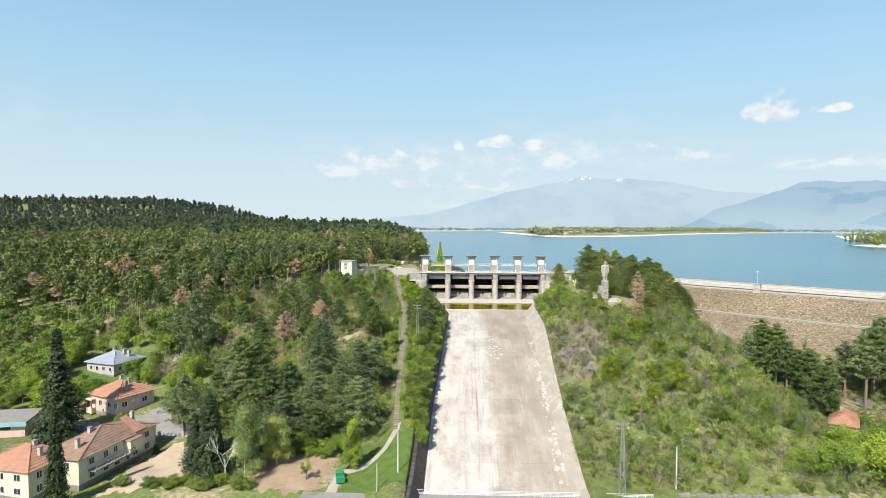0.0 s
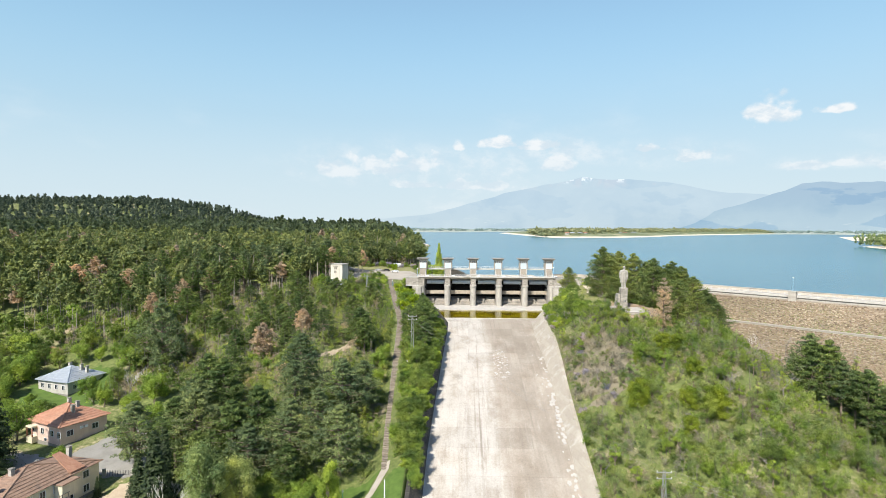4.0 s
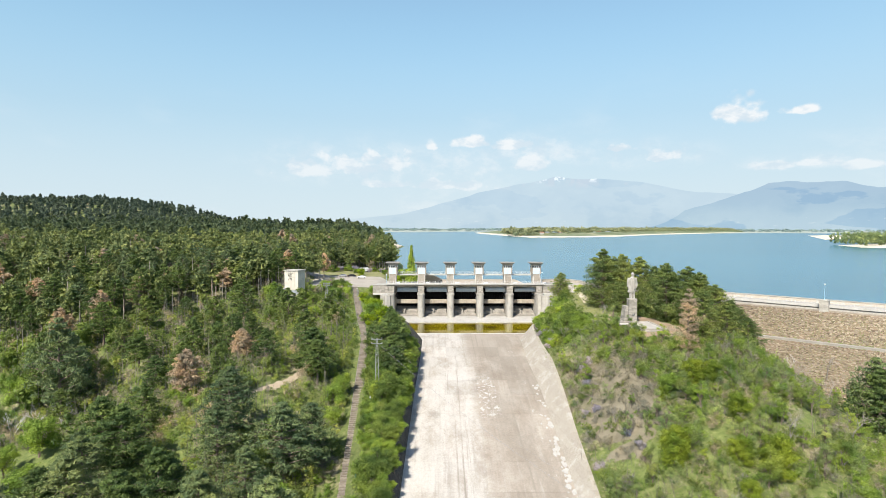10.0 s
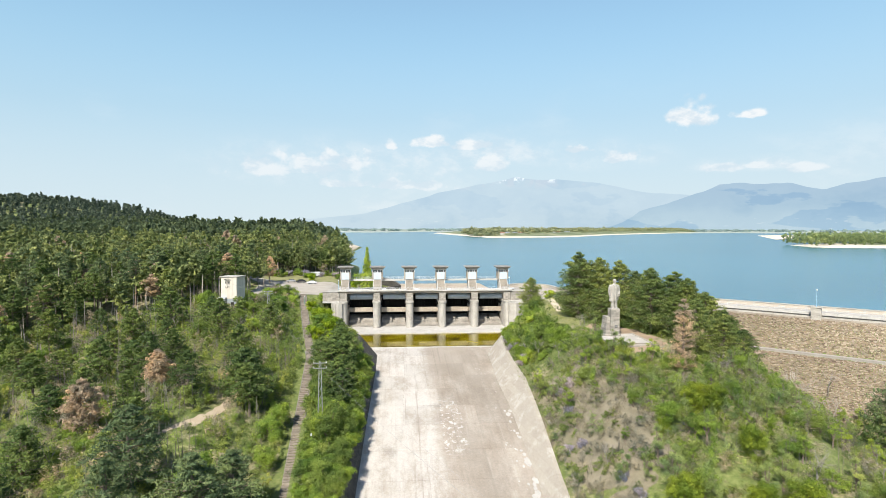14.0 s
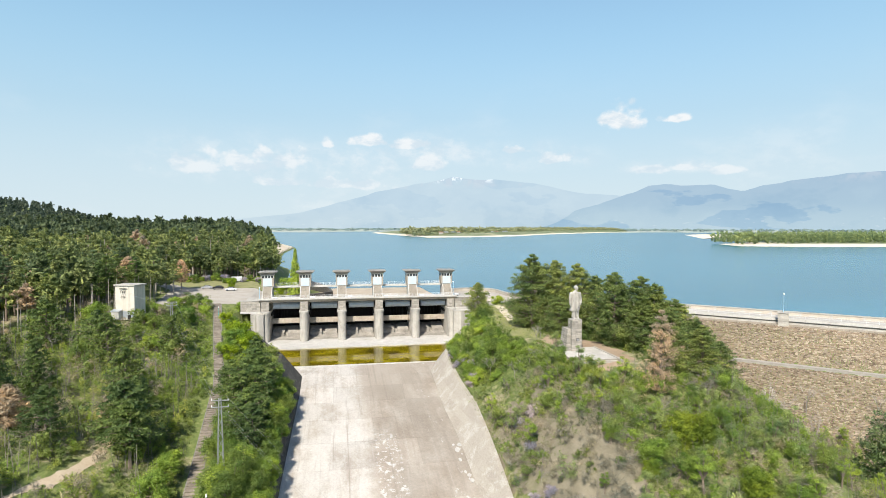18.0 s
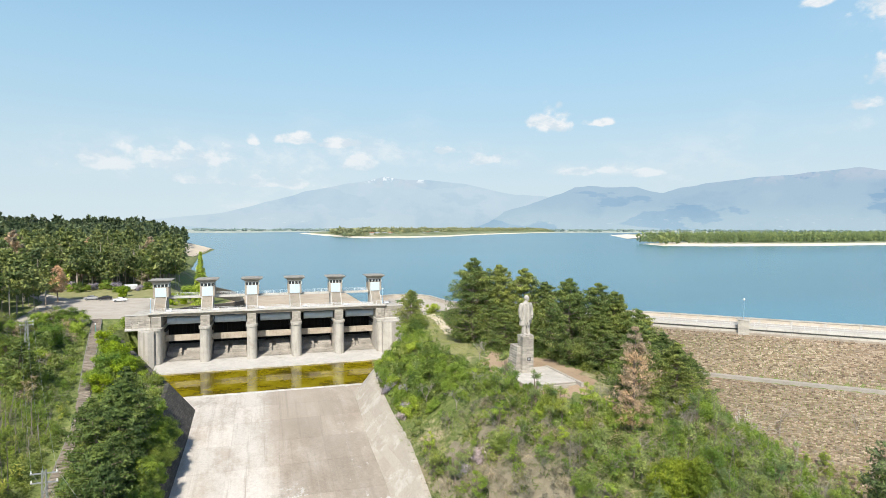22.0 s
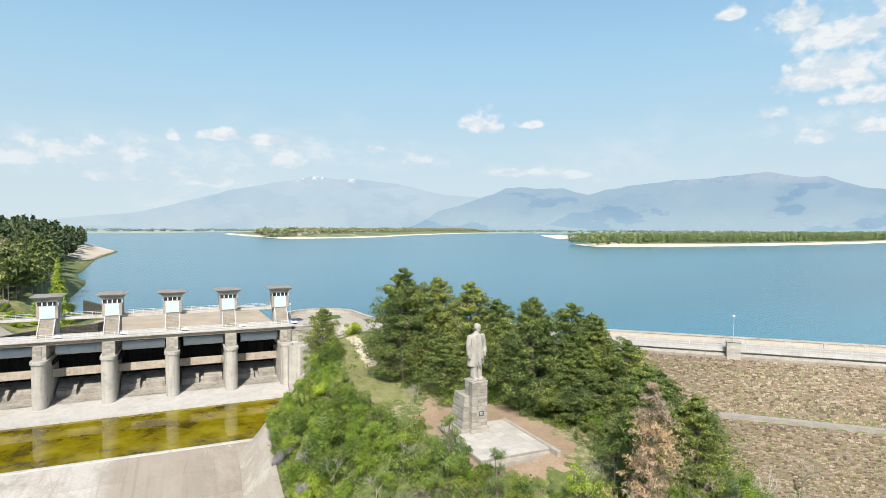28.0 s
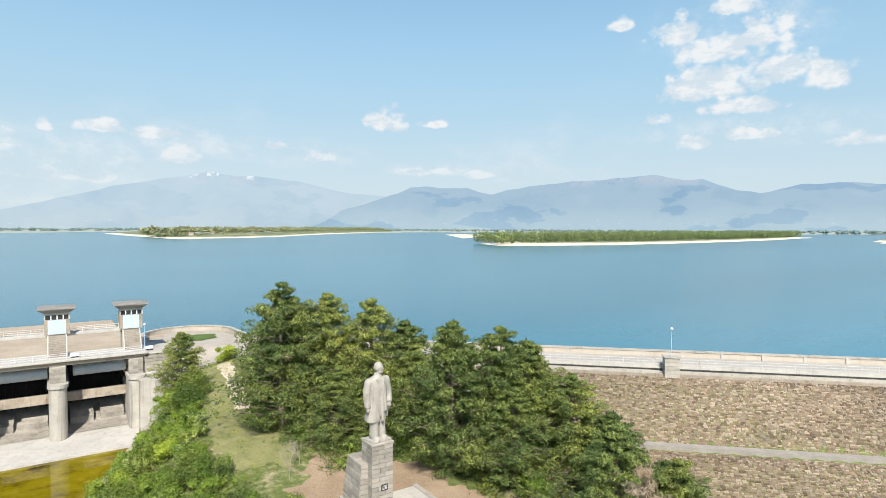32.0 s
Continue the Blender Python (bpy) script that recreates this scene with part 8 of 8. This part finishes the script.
far_wood = lambda x, y: (x < np.interp(y, [100, 250, 450, 620, 700], [-40, -60, -80, -95, -450])) & ((y > 170) | (x < -300)) & (ground(x, y) > 1)
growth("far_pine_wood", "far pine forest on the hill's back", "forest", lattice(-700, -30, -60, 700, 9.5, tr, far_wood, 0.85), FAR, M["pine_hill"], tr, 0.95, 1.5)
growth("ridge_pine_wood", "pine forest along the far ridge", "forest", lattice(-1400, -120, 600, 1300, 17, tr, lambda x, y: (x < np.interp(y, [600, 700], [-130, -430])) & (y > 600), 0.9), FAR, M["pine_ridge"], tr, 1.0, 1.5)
west_slope = lambda x, y: clear(x, y) & (x < -18) & (y < hill_edge(x) + 6) & (y > -158)
growth("west_brush", "low spring-green brush on the hillside", "brush", lattice(-180, -20, -160, 30, 3.4, tr, west_slope, 0.5), SHRUB, M["olive"], tr, 0.6, 1.5)
growth("west_bright_brush", "bright green brush on the hillside", "brush", lattice(-180, -20, -160, 30, 4.0, tr, west_slope, 0.4), SHRUB, M["leaf"], tr, 0.5, 1.4)
near_west = lambda x, y: west_slope(x, y) & (x > -80)
growth("west_near_brush", "thick yellow-green brush on the bank", "brush", lattice(-80, -20, -158, 10, 2.3, tr, near_west, 0.62), SHRUB, M["olive"], tr, 0.5, 1.3)
growth("west_haze", "misty grey-green budding thicket on the hillside", "brush", lattice(-160, -36, -150, 0, 3.0, tr, west_slope, 0.6), HAZE, M["leaf"], tr, 0.28, 0.55)
growth("west_bud_haze", "misty grey-brown budding thicket on the hillside", "scrub", lattice(-160, -50, -150, 0, 4.2, tr, west_slope, 0.45), HAZE, M["scrub"], tr, 0.3, 0.65)
growth("west_scrub", "grey-brown leafless scrub on the hillside", "scrub", lattice(-230, -20, -160, 45, 3.2, tr, west_slope, 0.5), TWIGS, M["scrub"], tr, 0.7, 1.6)
growth("west_trees", "small broadleaf trees on the lower hillside", "trees", lattice(-230, -44, -140, -20, 8, tr, west_slope, 0.45), ROUND, M["olive"], tr, 0.5, 1.0)
growth("valley_trees", "leafy trees round the valley houses", "trees", lattice(-270, -108, -185, -52, 6.0, tr, lambda x, y: (y < hill_edge(x)) & clear(x, y) & ((x < -150) | (y > -95)), 0.9), ROUND, M["leaf_dark"], tr, 0.7, 1.5)
growth("valley_scrub_trees", "grey-brown budding trees on the lower hill", "trees", lattice(-260, -44, -130, 0, 6.5, tr, lambda x, y: (y < hill_edge(x) + 10) & clear(x, y), 0.6), HAZE, M["scrub"], tr, 0.5, 1.0)
east_bare = lambda x, y: clear(x, y, 4.8) & (x > 14) & (x < 140) & (y > -178)
dry = lambda x, y: (np.hypot((x - 29) / 10.5, (y + 114) / 24) + 0.35 * np.sin(x * 0.6 + y * 0.35) < 1.0)
east_side = lambda x, y: east_bare(x, y) & (~dry(x, y) | (tr.uniform(size=np.shape(x)) < 0.4))
growth("dry_scrub", "grey-brown leafless scrub on the dry slope", "scrub", lattice(16, 45, -142, -86, 1.6, tr, lambda x, y: east_bare(x, y) & dry(x, y), 0.7), TWIGS, M["scrub"], tr, 0.5, 1.2)
growth("dry_bud_scrub", "grey-green budding scrub on the dry slope", "scrub", lattice(16, 45, -142, -86, 1.7, tr, lambda x, y: east_bare(x, y) & dry(x, y), 0.7), HAZE, M["scrub"], tr, 0.16, 0.42)
east_open = lambda x, y: east_side(x, y) & open_ground(x, y)
growth("east_brush", "spring-green brush on the bank", "brush", lattice(14, 140, -178, -20, 2.4, tr, east_open, 0.4), SHRUB, M["leaf"], tr, 0.4, 1.25)
growth("east_olive_brush", "yellow-green brush on the bank", "brush", lattice(14, 120, -178, -20, 2.6, tr, east_open, 0.5), SHRUB, M["olive"], tr, 0.5, 1.4)
growth("east_dark_brush", "dark green low brush on the bank", "brush", lattice(14, 140, -178, -20, 2.8, tr, east_side, 0.5), SHRUB, M["under"], tr, 0.5, 1.2)
by_yew = lambda x, y: np.logical_or.reduce([(np.abs(x - a) < 3.6) & (y < b + 3.0) & (y > b - 9.0) for a, b, _ in YEWS])
thick = lambda x, y: east_side(x, y) & ~by_yew(x, y) & (np.sin(x * 0.19 + 1.2 * np.sin(y * 0.11)) + np.sin(y * 0.16 + 1.4 * np.sin(x * 0.12 + 1)) > np.where((x < 38) & (y < -92), 0.35, -0.75)) & ((y < -84) | (x < 36))
growth("east_thicket", "thicket of slender saplings in fresh leaf", "thicket", lattice(16, 125, -177, -24, 2.8, tr, thick, 0.6), TREELET, M["leaf"], tr, 0.7, 1.25)
growth("east_pale_thicket", "thicket of slender pale green saplings", "thicket", lattice(16, 125, -177, -24, 3.6, tr, thick, 0.5), TREELET, M["leaf_pale"], tr, 0.7, 1.25)
growth("east_stalks", "thin upright grey stems in the thicket", "scrub", lattice(16, 125, -177, -86, 4.0, tr, east_side, 0.5), STALKS, M["stalk"], tr, 0.6, 1.15, per=4)
growth("west_thicket", "thicket of slender saplings on the hillside", "thicket", lattice(-150, -22, -150, 0, 4.2, tr, lambda x, y: west_slope(x, y) & ~((x > -64) & (y > -56)), 0.5), TREELET, M["olive"], tr, 0.6, 1.2)
growth("west_stalks", "thin upright grey stems on the hillside", "scrub", lattice(-150, -36, -150, 0, 4.4, tr, lambda x, y: west_slope(x, y) & ~((x > -66) & (y > -58)), 0.55), STALKS, M["stalk"], tr, 0.9, 1.7, per=4)
growth("east_haze", "misty pale green budding thicket on the slope", "brush", lattice(16, 112, -176, -84, 3.2, tr, east_open, 0.55), HAZE, M["leaf_pale"], tr, 0.35, 0.75)
growth("east_bud_haze", "misty grey-brown budding thicket on the slope", "scrub", lattice(16, 112, -176, -84, 3.6, tr, east_side, 0.5), HAZE, M["scrub"], tr, 0.35, 0.7)
growth("east_scrub", "grey-brown leafless scrub on the bank", "scrub", lattice(14, 140, -178, -20, 2.3, tr, lambda x, y: east_side(x, y) & ((y < -96) | (tr.uniform(size=np.shape(x)) < 0.2)), 0.6), TWIGS, M["scrub"], tr, 0.6, 1.5)
all_round = lambda x, y: clear(x, y, 5.0) & (np.abs(x) > 14) & (y > -180) & ~dry(x, y)
growth("bank_grass", "thick green grass and weeds on the bank", "grass", np.concatenate([lattice(16, 62, -112, -18, 1.15, tr, lambda x, y: clear(x, y, 4.6), 0.8), lattice(-42, -18, -110, -14, 1.15, tr, lambda x, y: clear(x, y, 4.6), 0.8)]), TUFT, M["under"], tr, 0.7, 1.6)
growth("knoll_grass", "dry grass tufts on the knoll strip", "grass", lattice(32, 49, -66, -12, 0.9, tr, lambda x, y: np.abs(x - np.interp(y, [-66, -47, -33, -13], [38, 38, 41, 43.5])) < 3.6, 0.75), TUFT, M["olive"], tr, 0.35, 0.9)
growth("long_grass", "tufts of long green grass", "grass", lattice(-60, 80, -178, -12, 2.0, tr, all_round, 0.7), TUFT, M["under"], tr, 0.6, 1.5)
poplars = lambda x, y: (y > np.interp(x, [640, 700, 950, 1280, 1650, 2050], [690, 610, 590, 625, 700, 800])) & (y < np.interp(x, [640, 700, 950, 1280, 1650, 2050], [720, 760, 800, 830, 850, 880]))
# Poplar greens paled, with haze over the water put into the colour.
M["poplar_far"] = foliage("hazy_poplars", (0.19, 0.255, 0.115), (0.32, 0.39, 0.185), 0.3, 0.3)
POP = [cards(lobed(tr, 20, 3.6, 10, 14, 0.05, 2.2)[0], 1.3, tr, 0.5, 1.2) for _ in range(4)]
GROVE = [cards(lobed(tr, 9, 12, 14, 12, 0.02, 0.5)[0], 2.4, tr, 0.8, 0.0) for _ in range(4)]


def far_grove(name, label, spots, z, shapes, material, lo, hi):
    out = []
    for (x, y) in spots:
        out.append(shapes[tr.integers(len(shapes))] * np.array([1, 1, 1]) * tr.uniform(lo, hi) + np.array([x, y, z]))
    return tagged(blades(name, np.concatenate(out), material), label, "forest", kind="stuff")


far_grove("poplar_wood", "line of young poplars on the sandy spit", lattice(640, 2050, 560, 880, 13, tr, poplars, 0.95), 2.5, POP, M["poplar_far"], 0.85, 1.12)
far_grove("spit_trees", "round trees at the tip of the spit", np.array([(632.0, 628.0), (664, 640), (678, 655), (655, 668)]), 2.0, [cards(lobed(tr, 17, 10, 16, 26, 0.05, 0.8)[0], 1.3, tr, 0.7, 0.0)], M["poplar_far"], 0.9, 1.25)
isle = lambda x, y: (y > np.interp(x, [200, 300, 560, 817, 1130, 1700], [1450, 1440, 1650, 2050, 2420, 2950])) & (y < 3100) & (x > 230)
# Island greens carry their haze as base colour.
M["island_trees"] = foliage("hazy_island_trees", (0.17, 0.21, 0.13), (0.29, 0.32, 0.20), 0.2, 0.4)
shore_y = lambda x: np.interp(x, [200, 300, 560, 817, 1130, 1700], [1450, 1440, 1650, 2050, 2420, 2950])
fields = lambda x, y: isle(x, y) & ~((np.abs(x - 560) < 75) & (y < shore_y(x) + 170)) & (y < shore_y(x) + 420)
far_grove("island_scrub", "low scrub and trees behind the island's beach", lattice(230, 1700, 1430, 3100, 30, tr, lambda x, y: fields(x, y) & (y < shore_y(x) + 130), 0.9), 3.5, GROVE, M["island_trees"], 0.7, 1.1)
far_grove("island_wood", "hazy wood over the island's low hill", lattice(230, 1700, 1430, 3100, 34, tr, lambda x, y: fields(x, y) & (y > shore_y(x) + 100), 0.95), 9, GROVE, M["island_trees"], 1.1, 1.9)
for k, (x, off) in enumerate(((300, 40), (322, 55), (345, 36), (372, 60), (402, 45), (520, 90), (548, 110), (585, 95), (610, 120))):
    y = float(shore_y(x)) + off
    v = thing("far_house", "tiny white house with a pale roof on the island", "house", "houses on the island", at=pose(x, y, 8.5, rz=17 * k))
    part("wall", boxes((-6, 6, -4, 4, -4, 4.2)), M["white_concrete"], v)
    part("roof", solid(bmesh.new(), [(-6.6, -4.6), (6.6, -4.6), (6.6, 4.6), (-6.6, 4.6)], 4.2, [4.5, 4.5, 6.6, 6.6]), M["tile_red"] if k % 3 == 0 else M["tin"], v)
plain = lambda x, y: (np.hypot(x, y) > 3500) & (np.hypot(x, y) < 4150)
# Blue-grey leaves: the far shore's haze painted on the trees.
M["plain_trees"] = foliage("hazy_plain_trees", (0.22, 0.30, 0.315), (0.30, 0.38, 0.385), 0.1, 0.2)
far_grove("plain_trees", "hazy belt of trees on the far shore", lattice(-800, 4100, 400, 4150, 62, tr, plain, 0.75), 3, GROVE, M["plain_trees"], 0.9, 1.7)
